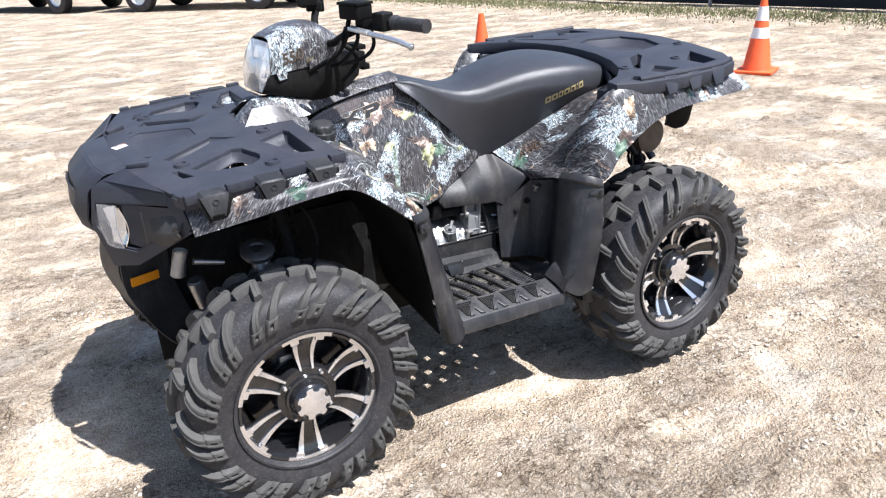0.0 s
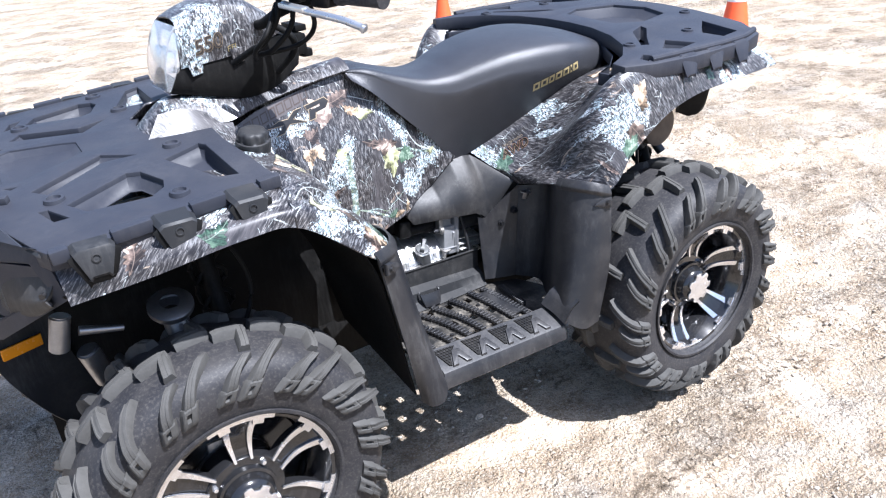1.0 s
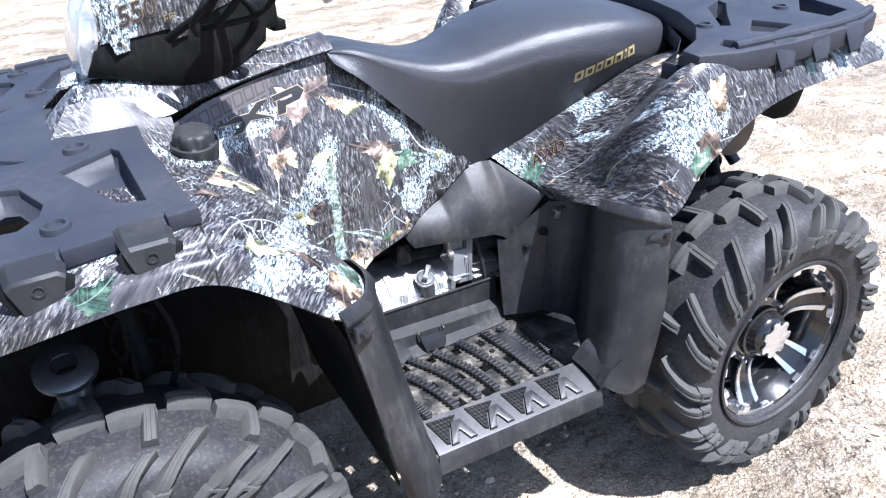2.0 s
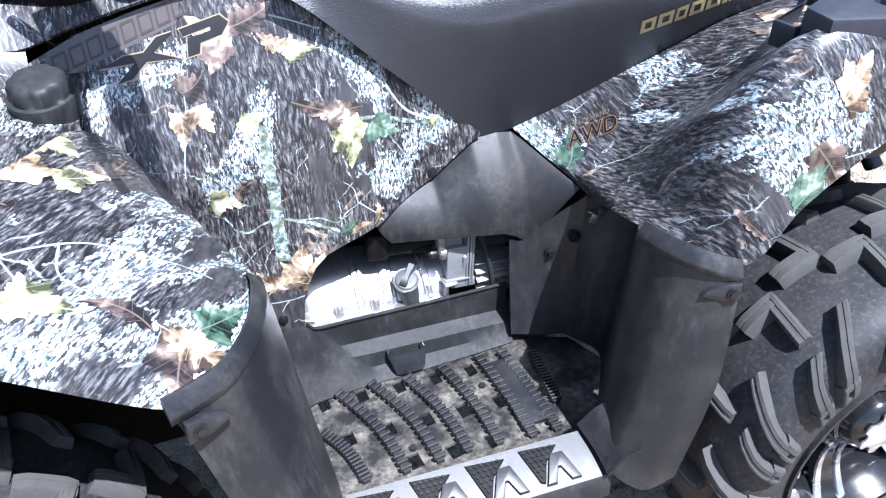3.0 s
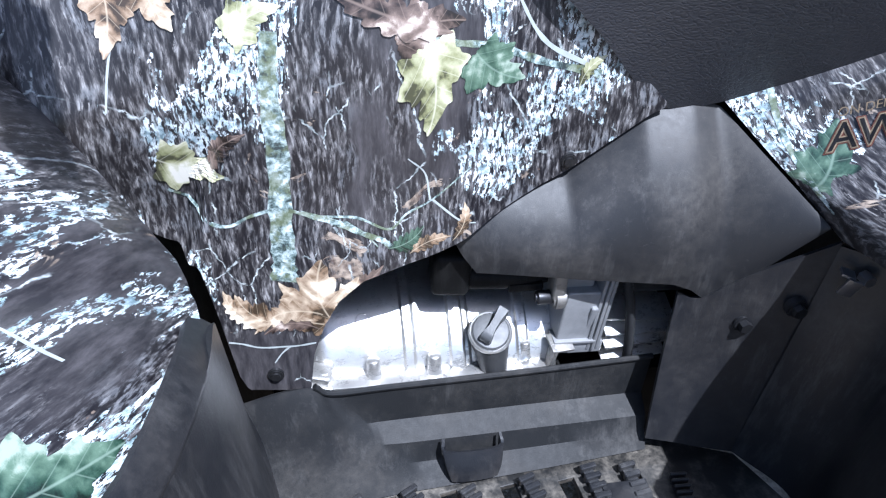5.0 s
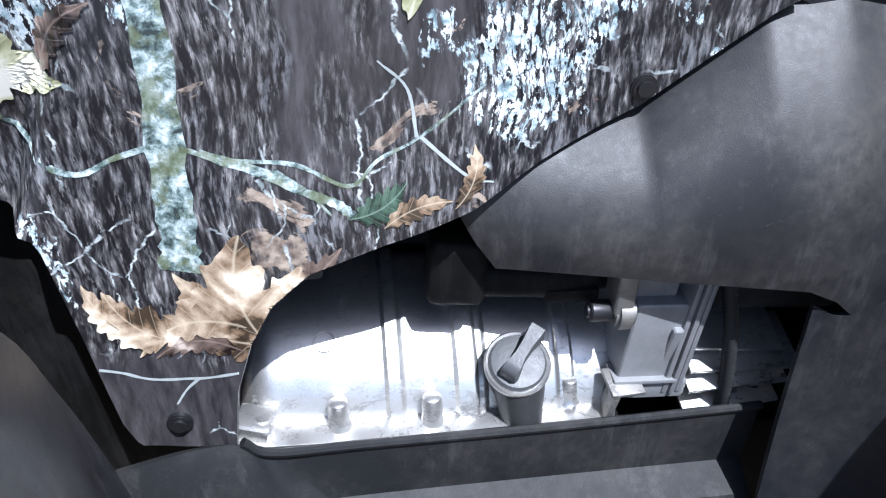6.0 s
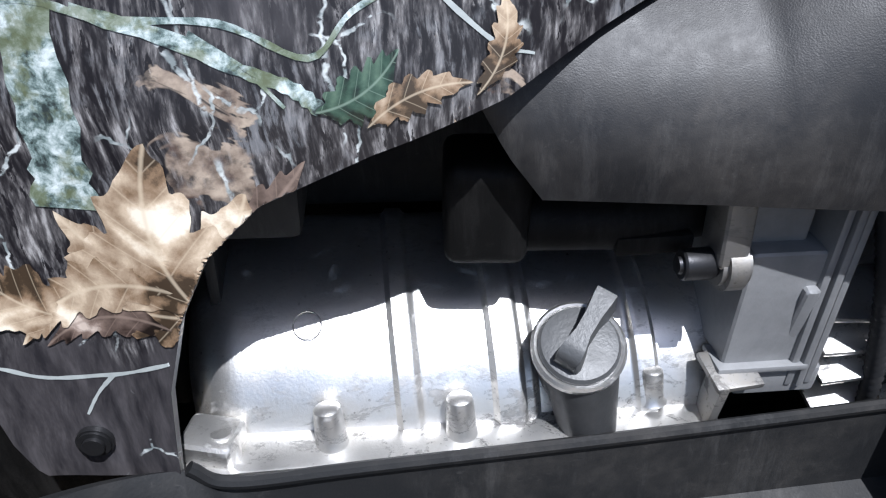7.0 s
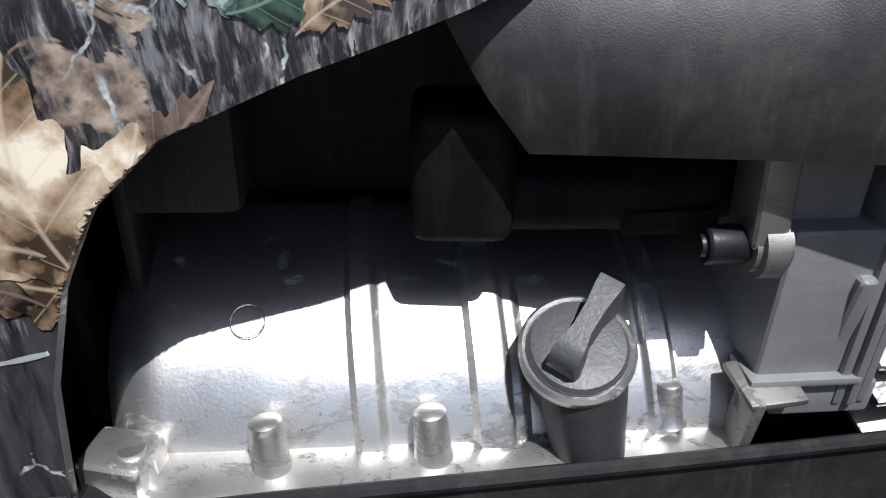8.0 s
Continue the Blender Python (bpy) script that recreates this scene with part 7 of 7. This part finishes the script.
def leaf_print(x, z, size, turn, kind, material, way=(0, 0.85, -0.45), y=-0.3, tree=None, squash=1.0):
    """A leaf from the film's picture, as a thin print lying on the panel."""
    way = Vector(way).normalized()
    bm = bmesh.new()
    uv = bm.loops.layers.uv.new("UVMap")
    n, rings = 132, 12
    c, s = math.cos(turn), math.sin(turn)
    right = Vector((1, 0, 0))
    up = right.cross(way).normalized()
    if up.z < 0:
        up = -up
    local = {}
    bend, skew = 0.35 * math.sin(x * 97 + z * 41), 0.25 * math.sin(x * 53 - z * 77)
    squash *= 0.80 + 0.20 * math.sin(x * 71 + z * 19)

    def vert(u, v):
        flat = (u, v)
        u, v = u + skew * v, v * (1 + 0.3 * bend) + bend * u * u
        q = Vector((x, y, z)) + right * ((u * c - v * s) * size) + up * ((u * s + v * c) * size)
        w = bm.verts.new(q)
        local[w] = flat
        return w

    centre = vert(0, 0)
    loops = []
    for k in range(1, rings + 1):
        f = k / rings
        loops.append([vert(leaf_radius(2 * math.pi * i / n, kind) * f * math.cos(2 * math.pi * i / n), squash * leaf_radius(2 * math.pi * i / n, kind) * f * math.sin(2 * math.pi * i / n)) for i in range(n)])
    for i in range(n):
        bm.faces.new((centre, loops[0][i], loops[0][(i + 1) % n]))
        for a, b in zip(loops, loops[1:]):
            bm.faces.new((a[i], b[i], b[(i + 1) % n], a[(i + 1) % n]))
    for f in bm.faces:
        for l in f.loops:
            l[uv].uv = local[l.vert]
    drape(bm, tree or panels, way, leaf_print.lift)
    leaf_print.lift = 0.0005 + (leaf_print.lift - 0.0005 + 0.00013) % 0.0009
    return part("printed_leaf", bm, material, atv, "", 0)


leaf_print.lift = 0.0006


def twig_print(points, w0, w1, material="twig", way=(0, 0.9, -0.35), tree=None, name="printed_twig", lift=0.0004):
    """A branch from the film's picture: a thin tapering strip on the panel."""
    path = rounded([Vector((x, -0.3, z)) for x, z in points], 6)
    way = Vector(way).normalized()
    rows = []
    rnd = random.Random(len(points) * 7 + int(abs(points[0][0]) * 999))
    for i, q in enumerate(path):
        d = (path[min(i + 1, len(path) - 1)] - path[max(i - 1, 0)]).normalized()
        side = d.cross(way).normalized()
        w = (w0 + (w1 - w0) * i / (len(path) - 1)) * rnd.uniform(0.8, 1.25)
        rows.append([q - side * w, q, q + side * w])
    bm = grid_mesh(rows)
    drape(bm, tree or panels, way, lift)
    if bm.faces:
        return part(name, bm, material, atv, "", 0)
    bm.free()


SIDE = (0, 1, -0.0)
for x, z, size, turn, kind, mat in (
        # leaves low on the side panel
        (-0.108, 0.622, 0.030, 0.5, "oak", "leaf_brown"), (-0.145, 0.588, 0.034, 3.0, "oak", "leaf_tan"), (-0.150, 0.605, 0.034, 2.6, "oak", "leaf_tan"), (-0.122, 0.606, 0.030, 0.9, "maple", "leaf_tan"), (-0.141, 0.611, 0.040, 1.8, "maple", "leaf_tan"), (-0.172, 0.600, 0.034, 3.4, "oak", "leaf_tan"), (-0.200, 0.598, 0.026, 2.4, "maple", "leaf_tan"), (-0.214, 0.604, 0.024, 2.2, "oak", "leaf_tan"), (-0.168, 0.588, 0.026, 3.2, "oak", "leaf_brown"),
        (-0.062, 0.664, 0.018, 0.5, "oak", "leaf_green"), (-0.045, 0.662, 0.020, 0.3, "oak", "leaf_tan"), (-0.012, 0.672, 0.018, 1.2, "oak", "leaf_tan"),
        # the group in the middle
        (-0.038, 0.806, 0.044, -1.4, "maple", "leaf_yellow"), (-0.066, 0.850, 0.050, 2.8, "oak", "leaf_brown"), (-0.050, 0.842, 0.034, 0.4, "maple", "leaf_brown"), (0.008, 0.806, 0.033, -0.7, "maple", "leaf_green"),
        (-0.176, 0.852, 0.028, 0.6, "maple", "leaf_yellow"), (-0.239, 0.742, 0.032, -0.5, "maple", "leaf_yellow"), (-0.206, 0.757, 0.024, 0.9, "oak", "leaf_brown"),
        (-0.262, 0.866, 0.030, -1.6, "maple", "leaf_tan"), (-0.236, 0.872, 0.026, -1.2, "maple", "leaf_tan"), (-0.240, 0.908, 0.026, 0.4, "maple", "leaf_brown"),
        (-0.196, 0.955, 0.045, 1.9, "maple", "leaf_brown"), (-0.150, 0.978, 0.040, 0.3, "oak", "leaf_brown"), (-0.120, 0.945, 0.028, -0.4, "oak", "leaf_tan"), (-0.093, 0.935, 0.032, 0.2, "maple", "leaf_yellow"),
        (0.098, 0.790, 0.018, 0.9, "oak", "leaf_yellow"),
        # beside the seat, rear
        (0.308, 0.716, 0.036, 1.2, "maple", "leaf_green"), (0.350, 0.690, 0.030, -1.0, "oak", "leaf_tan"), (0.332, 0.676, 0.028, -2.0, "maple", "leaf_tan"), (0.452, 0.755, 0.036, -0.3, "maple", "leaf_yellow"), (0.470, 0.720, 0.040, 0.1, "maple", "leaf_green"),
        (0.388, 0.765, 0.026, 2.3, "oak", "leaf_brown")):
    leaf_print(x, z, size, turn, kind, mat, SIDE, -0.3, tank_tree if x < 0.2 else rear_tree)
OVER = (0, 0.62, -0.78)
for x, yy, z, size, turn, kind, mat in (
        (-0.405, -0.44, 0.82, 0.036, -0.6, "maple", "leaf_yellow"), (-0.335, -0.46, 0.82, 0.034, 2.5, "oak", "leaf_brown"), (-0.300, -0.50, 0.78, 0.040, -1.9, "maple", "leaf_brown"), (-0.262, -0.45, 0.78, 0.032, 0.5, "maple", "leaf_green"),
        (-0.285, -0.47, 0.76, 0.045, -0.9, "oak", "leaf_tan"), (-0.370, -0.30, 0.88, 0.028, 0.3, "maple", "leaf_yellow"), (-0.415, -0.30, 0.90, 0.040, 1.4, "maple", "leaf_tan"), (-0.455, -0.38, 0.93, 0.045, 2.9, "oak", "leaf_brown"),
        (-0.395, -0.24, 0.91, 0.036, -0.5, "maple", "leaf_yellow"), (-0.345, -0.26, 0.86, 0.040, 0.9, "oak", "leaf_brown"), (-0.62, -0.53, 0.90, 0.035, 0.3, "maple", "leaf_green"), (-0.75, -0.50, 0.90, 0.035, 1.3, "oak", "leaf_brown"),
        (0.500, -0.40, 0.82, 0.034, 0.8, "maple", "leaf_tan"), (0.520, -0.30, 0.88, 0.045, 2.1, "oak", "leaf_brown"), (0.545, -0.26, 0.90, 0.032, -0.6, "maple", "leaf_tan"), (0.475, -0.47, 0.80, 0.045, -0.9, "maple", "leaf_brown"), (0.45, -0.49, 0.78, 0.035, 0.7, "maple", "leaf_green"),
        (0.78, -0.46, 0.93, 0.040, 0.4, "maple", "leaf_green"), (0.86, -0.47, 0.92, 0.034, 1.9, "oak", "leaf_brown")):
    leaf_print(x, z, size, turn, kind, mat, OVER, yy)
# the pale trunk and the branches across it
twig_print([(-0.158, 0.845), (-0.163, 0.80), (-0.162, 0.75), (-0.166, 0.70), (-0.168, 0.655), (-0.170, 0.632)], 0.0065, 0.0105, "birch", SIDE, tank_tree, "printed_trunk", 0.0003)
twig_print([(-0.252, 0.720), (-0.215, 0.690), (-0.190, 0.697), (-0.165, 0.702), (-0.140, 0.694), (-0.105, 0.690), (-0.078, 0.677), (-0.062, 0.690), (-0.040, 0.700), (-0.005, 0.722)], 0.0015, 0.0007, "birch", SIDE, tank_tree)
twig_print([(-0.150, 0.698), (-0.120, 0.686), (-0.100, 0.675), (-0.085, 0.668), (-0.076, 0.660)], 0.0022, 0.0026, "birch", SIDE, tank_tree)
twig_print([(-0.115, 0.688), (-0.100, 0.676), (-0.088, 0.662)], 0.0008, 0.0006, "birch", SIDE, tank_tree)
twig_print([(-0.042, 0.700), (-0.046, 0.725), (-0.060, 0.740)], 0.0009, 0.0005, "twig", SIDE, tank_tree)
twig_print([(-0.040, 0.700), (-0.015, 0.675), (0.000, 0.668)], 0.0010, 0.0005, "twig", SIDE, tank_tree)
twig_print([(-0.228, 0.574), (-0.215, 0.569), (-0.199, 0.562), (-0.173, 0.561), (-0.145, 0.567)], 0.0009, 0.0008, "twig", SIDE, tank_tree)
twig_print([(-0.173, 0.561), (-0.182, 0.552), (-0.189, 0.542)], 0.0008, 0.0005, "twig", SIDE, tank_tree)
twig_print([(-0.095, 0.870), (-0.040, 0.835), (0.010, 0.822), (0.060, 0.800), (0.110, 0.785)], 0.0020, 0.0034, "birch", SIDE, tank_tree)
twig_print([(0.020, 0.890), (0.035, 0.850), (0.060, 0.815), (0.105, 0.790)], 0.0012, 0.0020, "twig", SIDE, tank_tree)
twig_print([(-0.275, 0.80), (-0.268, 0.83), (-0.255, 0.87), (-0.246, 0.93), (-0.235, 0.95)], 0.0008, 0.0005, "twig", SIDE, tank_tree)
twig_print([(-0.36, 0.925), (-0.30, 0.930), (-0.24, 0.930)], 0.0020, 0.0008, "twig", SIDE, tank_tree)
twig_print([(-0.130, 0.985), (-0.090, 0.970), (-0.055, 0.955)], 0.0014, 0.0006, "twig", SIDE, tank_tree)
twig_print([(0.265, 0.770), (0.272, 0.745), (0.290, 0.71), (0.315, 0.68)], 0.0028, 0.0018, "birch", SIDE, rear_tree)
for pts in ([(0.40, 0.69), (0.44, 0.67), (0.50, 0.665)], [(0.44, 0.67), (0.445, 0.70), (0.42, 0.73)], [(0.44, 0.67), (0.475, 0.645), (0.50, 0.62)], [(0.47, 0.66), (0.55, 0.665)]):
    twig_print(pts, 0.0011, 0.0006, "twig", (0, 0.75, -0.66))
for pts in ([(-0.46, 0.80), (-0.42, 0.86), (-0.36, 0.895), (-0.30, 0.88), (-0.26, 0.84)], [(-0.38, 0.89), (-0.385, 0.84), (-0.36, 0.80)], [(-0.31, 0.88), (-0.33, 0.83)], [(-0.42, 0.86), (-0.40, 0.80), (-0.35, 0.775)]):
    twig_print([(x, z - 0.15) for x, z in pts], 0.0010, 0.0006, "twig", (0, 0.62, -0.78))


# seams where the fender pieces meet
for x, z0, z1 in ((-0.478, 0.56, 0.90), (0.655, 0.56, 0.95)):
    twig_print([(x, z0), (x + 0.004, (z0 + z1) / 2), (x, z1)], 0.0012, 0.0012, "black_print", (0, 0.62, -0.78), None, "panel_seam", 0.0012)


def flat_print(name, bm, origin, right, way, tree, material, label="", lift=0.0011, back=0.6):
    """Sets a flat drawing (x right, y up) on a panel."""
    right, way = Vector(right).normalized(), Vector(way).normalized()
    up = right.cross(way)
    if up.z < 0:
        up = -up
    for v in bm.verts:
        v.co = Vector(origin) + right * v.co.x + up * v.co.y
    drape(bm, tree, way, lift, False, back)
    return part(name, bm, material, atv, label, 0)


def slab(pts):
    bm = plate(pts, [], 0.0, 0.0)
    bmesh.ops.subdivide_edges(bm, edges=bm.edges[:], cuts=2, use_grid_fill=True)
    return bm


def bars(widths, height, gap, shear=0.25, split=False, edge=0.30):
    """A row of slanted plain bars in place of a maker's word."""
    out, x = [], 0.0
    for w in widths:
        loop = [(x, 0), (x + w, 0), (x + w + shear * height, height), (x + shear * height, height)]
        e = edge
        hole = [(x + w * e + shear * height * e, height * e), (x + w * (1 - e) + shear * height * e, height * e), (x + w * (1 - e) + shear * height * (1 - e), height * (1 - e)), (x + w * e + shear * height * (1 - e), height * (1 - e))]
        out.append(plate(loop, [hole] if split else [], 0.0, 0.0))
        x += w + gap
    return join(*out)


# maker's word on the seat, as plain gold bars
flat_print("seat_print", bars([0.021, 0.022, 0.017, 0.021, 0.021, 0.007, 0.018], 0.021, 0.0036, 0.12, True, 0.27), (0.398, -0.18, 0.907), (0.95, -0.06, 0.27), (0, 1, -0.15), seat_tree, "gold", "row of gold bars printed on the seat", 0.0012)
# four-wheel-drive badge
BADGE_AT, BADGE_RIGHT, BADGE_WAY = (0.3068, -0.1616, 0.7276), (0.0681, -0.0442, 0.0463), (0.60, 0.62, -0.50)
flat_print("badge_text", letters("AWD", 0.034, 0.0002, 0.0022), BADGE_AT, BADGE_RIGHT, BADGE_WAY, rear_tree, "red_print", "red-brown edged badge", 0.0013)
flat_print("badge_text", letters("AWD", 0.034, 0.0002, 0.0012), BADGE_AT, BADGE_RIGHT, BADGE_WAY, rear_tree, "tan_print", "", 0.0018)
flat_print("badge_text", letters("AWD", 0.034), BADGE_AT, BADGE_RIGHT, BADGE_WAY, rear_tree, "black_print", "", 0.0023)
on_demand = letters("ON DEMAND", 0.0110)
on_demand.transform(Matrix.Translation((0.012, 0.0290, 0)))
flat_print("badge_text", on_demand, BADGE_AT, BADGE_RIGHT, BADGE_WAY, rear_tree, "tan_print", "", 0.0032)
# model name on the side panel, as plain shapes
flat_print("name_ground", slab([(-0.02, 0.0), (0.17, 0.0), (0.20, 0.040), (0.02, 0.045)]), (-0.400, -0.10, 0.940), (0.955, 0, 0.30), (0, 1, -0.25), tank_tree, "smoke_print", "dull brown name panel", 0.0006)
flat_print("name_print", bars([0.019] * 8, 0.024, 0.0045, 0.3, True, 0.13), (-0.396, -0.10, 0.947), (0.955, 0, 0.30), (0, 1, -0.25), tank_tree, "brown_print", "row of outlined brown bars", 0.0013)
for grow, mat, lift in ((0.0017, "tan_print", 0.0013), (0.0, "black_print", 0.0017)):
    g = grow
    cross = plate([(0.0 - g, 0.0 - g), (0.020 + g, 0.0 - g), (0.088 + g, 0.040 + g), (0.068 - g, 0.040 + g)], [], 0.0, 0.0)
    stroke = plate([(-0.012 - 2 * g, 0.024 - g), (0.030, 0.018 - g), (0.086 + 3 * g, 0.006 - g), (0.052, 0.026 + g), (0.020, 0.030 + g)], [], 0.0, 0.0)
    loop = plate([(0.096 - g, 0.004 - g), (0.112 + g, 0.004 - g), (0.118 + g, 0.016 - g), (0.148 + g, 0.018), (0.162 + g, 0.030), (0.154 + g, 0.042 + g), (0.098 - g, 0.040 + g), (0.100, 0.030 - g), (0.138, 0.032), (0.136, 0.027), (0.104 - g, 0.026)], [], 0.0, 0.0)
    for shape in (cross, stroke, loop):
        flat_print("model_mark", shape, (-0.327, -0.10, 0.926), (0.985, 0, 0.17), (0, 1, -0.25), tank_tree, mat, "black mark edged in tan" if g else "", lift)
for text, size, grow, x, z, mat, lift in (("550", 0.044, 0.0014, -0.462, 1.144, "tan_print", 0.0013), ("550", 0.044, 0.0, -0.462, 1.144, "smoke_print", 0.0018), ("EFI", 0.018, 0.0, -0.392, 1.141, "gold", 0.0013)):
    flat_print("pod_text", letters(text, size, 0.0002, grow), (x, -0.12, z), (0.97, -0.10, 0.22), (0, 1, -0.15), pod_tree, mat, "", lift)


# ---- traffic cones ----
def build_cone(x, y, banded):
    cone = tagged(new("traffic_cone"), "orange traffic cone with two white reflective bands" if banded else "plain orange traffic cone standing on the dirt", "traffic cone", "cones on the lot")
    z = ground_height(x, y) * 0.6
    base = plate(smooth_loop([(-0.17, -0.17), (0.17, -0.17), (0.17, 0.17), (-0.17, 0.17)], 1), [], 0.03, 0.006)
    part("base", base, "orange", cone, "", 30, pose(0, 0, 0.015))
    body = [(0.140, 0.03), (0.132, 0.045), (0.030, 0.690), (0.027, 0.705), (0.020, 0.708), (0.018, 0.69)]
    part("body", lathe(body, 40), "orange", cone, "", 40)
    if banded:
        for a, b in ((0.335, 0.435), (0.50, 0.63)):
            ra, rb = 0.132 - (a - 0.045) * 0.1581, 0.132 - (b - 0.045) * 0.1581
            part("band", lathe([(ra - 0.002, a), (ra + 0.0022, a + 0.001), (rb + 0.0022, b - 0.001), (rb - 0.002, b)], 40), "cone_white", cone, "white reflective band")
    cone.matrix_basis = pose(x, y, z, 0, 0, 25)
    return cone


build_cone(5.25, 2.65, True)
build_cone(2.94, 4.12, False)


# ---- parked pick-ups far off ----
def build_pickup(x, y, turn, paint_key, label):
    car = tagged(new("pickup_truck"), label, "pickup truck", "parked trucks")
    sill = [(-2.65, 0.55), (-2.70, 0.95), (-2.60, 1.12), (-1.15, 1.20), (-0.55, 1.78), (0.75, 1.82), (0.95, 1.25), (2.65, 1.25), (2.72, 0.80), (2.68, 0.55), (2.15, 0.50), (2.05, 0.80), (1.75, 0.95), (1.40, 0.80), (1.30, 0.45), (-1.20, 0.45), (-1.30, 0.80), (-1.65, 0.95), (-1.98, 0.80), (-2.08, 0.50)]
    body = plate(sill, [], 1.80, 0.04)
    body.transform(Matrix.Rotation(radians(90), 4, "X"))
    part("body", body, paint_key, car, "", 30)
    for sy in (-1, 1):
        glass_pts = [(-1.0, 1.25), (-0.50, 1.70), (0.68, 1.74), (0.82, 1.27)]
        g = plate(glass_pts, [], 0.02, 0.004)
        g.transform(Matrix.Translation((0, sy * 0.90, 0)) @ Matrix.Rotation(radians(90), 4, "X"))
        part("window", g, "rim_black", car, "dark side window")
    for wx in (-1.64, 1.74):
        for sy in (-1, 1):
            wheel = part("wheel", lathe([(0.40, -0.11), (0.41, -0.05), (0.41, 0.05), (0.40, 0.11), (0.36, 0.125), (0.24, 0.12), (0.22, 0.10), (0.22, -0.11)], 32, (wx, sy * 0.80, 0.40), (0, sy, 0)), "rubber", car)
            part("rim", lathe([(0.0, 0.09), (0.06, 0.10), (0.08, 0.07), (0.20, 0.08), (0.225, 0.11), (0.235, 0.10)], 32, (wx, sy * 0.80, 0.40), (0, sy, 0)), "machined", wheel, "bright alloy rim")
    part("underbody", block((4.8, 1.5, 0.25), (0, 0, 0.55), 0.05), "dark", car)
    part("bumper", block((0.18, 1.75, 0.22), (-2.72, 0, 0.60), 0.05), "steel", car)
    car.matrix_basis = pose(x, y, 0, 0, 0, turn)
    return car


build_pickup(0.05, 22.3, -59.5, "dark_car", "dark pickup truck parked at the edge of the lot")
build_pickup(3.70, 17.4, 132.0, "white_car", "white pickup truck parked on the dirt")

# ---- fence and verge ----
F0, F1 = Vector((7.6, 14.8, 0)), Vector((10.9, -1.0, 0))
along = (F1 - F0).normalized()
out = Vector((-along.y, along.x, 0))
if out.x < 0:
    out = -out


def build_fence():
    fence = tagged(new("boundary_fence"), "dark cloth-covered fence on metal posts along the lot", "fence")
    length = 46.0
    start = F0 - along * 16 + out * 0.5
    rows = []
    for k in range(140):
        q = start + along * (length * k / 139)
        sway = 0.05 * math.sin(k * 0.9) + 0.03 * math.sin(k * 2.3)
        rows.append([q + out * (sway * (0.3 + h)) + Vector((0, 0, 0.02 + 1.7 * h - (0.12 * abs(math.sin(k * 0.45)) if h == 1 else 0))) for h in (0, 0.33, 0.66, 1.0)])
    part("cloth", shell(rows, 0.01, (-1, 0, 0)), "fence", fence, "sagging black cloth", 60)
    for k in range(16):
        q = start + along * (3.0 * k) - out * 0.09
        part("post", rod(q, q + Vector((0, 0, 1.95)), 0.035, 12), "post", fence, "galvanised post")
    return fence


build_fence()


def build_verge():
    """Tufts of short grass along the fence."""
    rnd = random.Random(5)
    verts, faces = [], []
    for k in range(26000):
        s, t = rnd.uniform(-10, 24), rnd.gauss(-0.45, 0.38)
        q = F0 + along * s + out * t
        h, a = rnd.uniform(0.015, 0.06), rnd.uniform(0, 6.28)
        d = Vector((math.cos(a), math.sin(a), 0)) * 0.012
        tip = q + Vector((rnd.uniform(-0.03, 0.03), rnd.uniform(-0.03, 0.03), h))
        o = len(verts)
        verts += [q - d, q + d, tip]
        faces.append((o, o + 1, o + 2))
    me = bpy.data.meshes.new("grass_verge")
    me.from_pydata(verts, [], faces)
    me.materials.append(M["grass"])
    return tagged(new("grass_verge", me), "strip of short rough grass along the fence", "grass", kind="stuff")


build_verge()
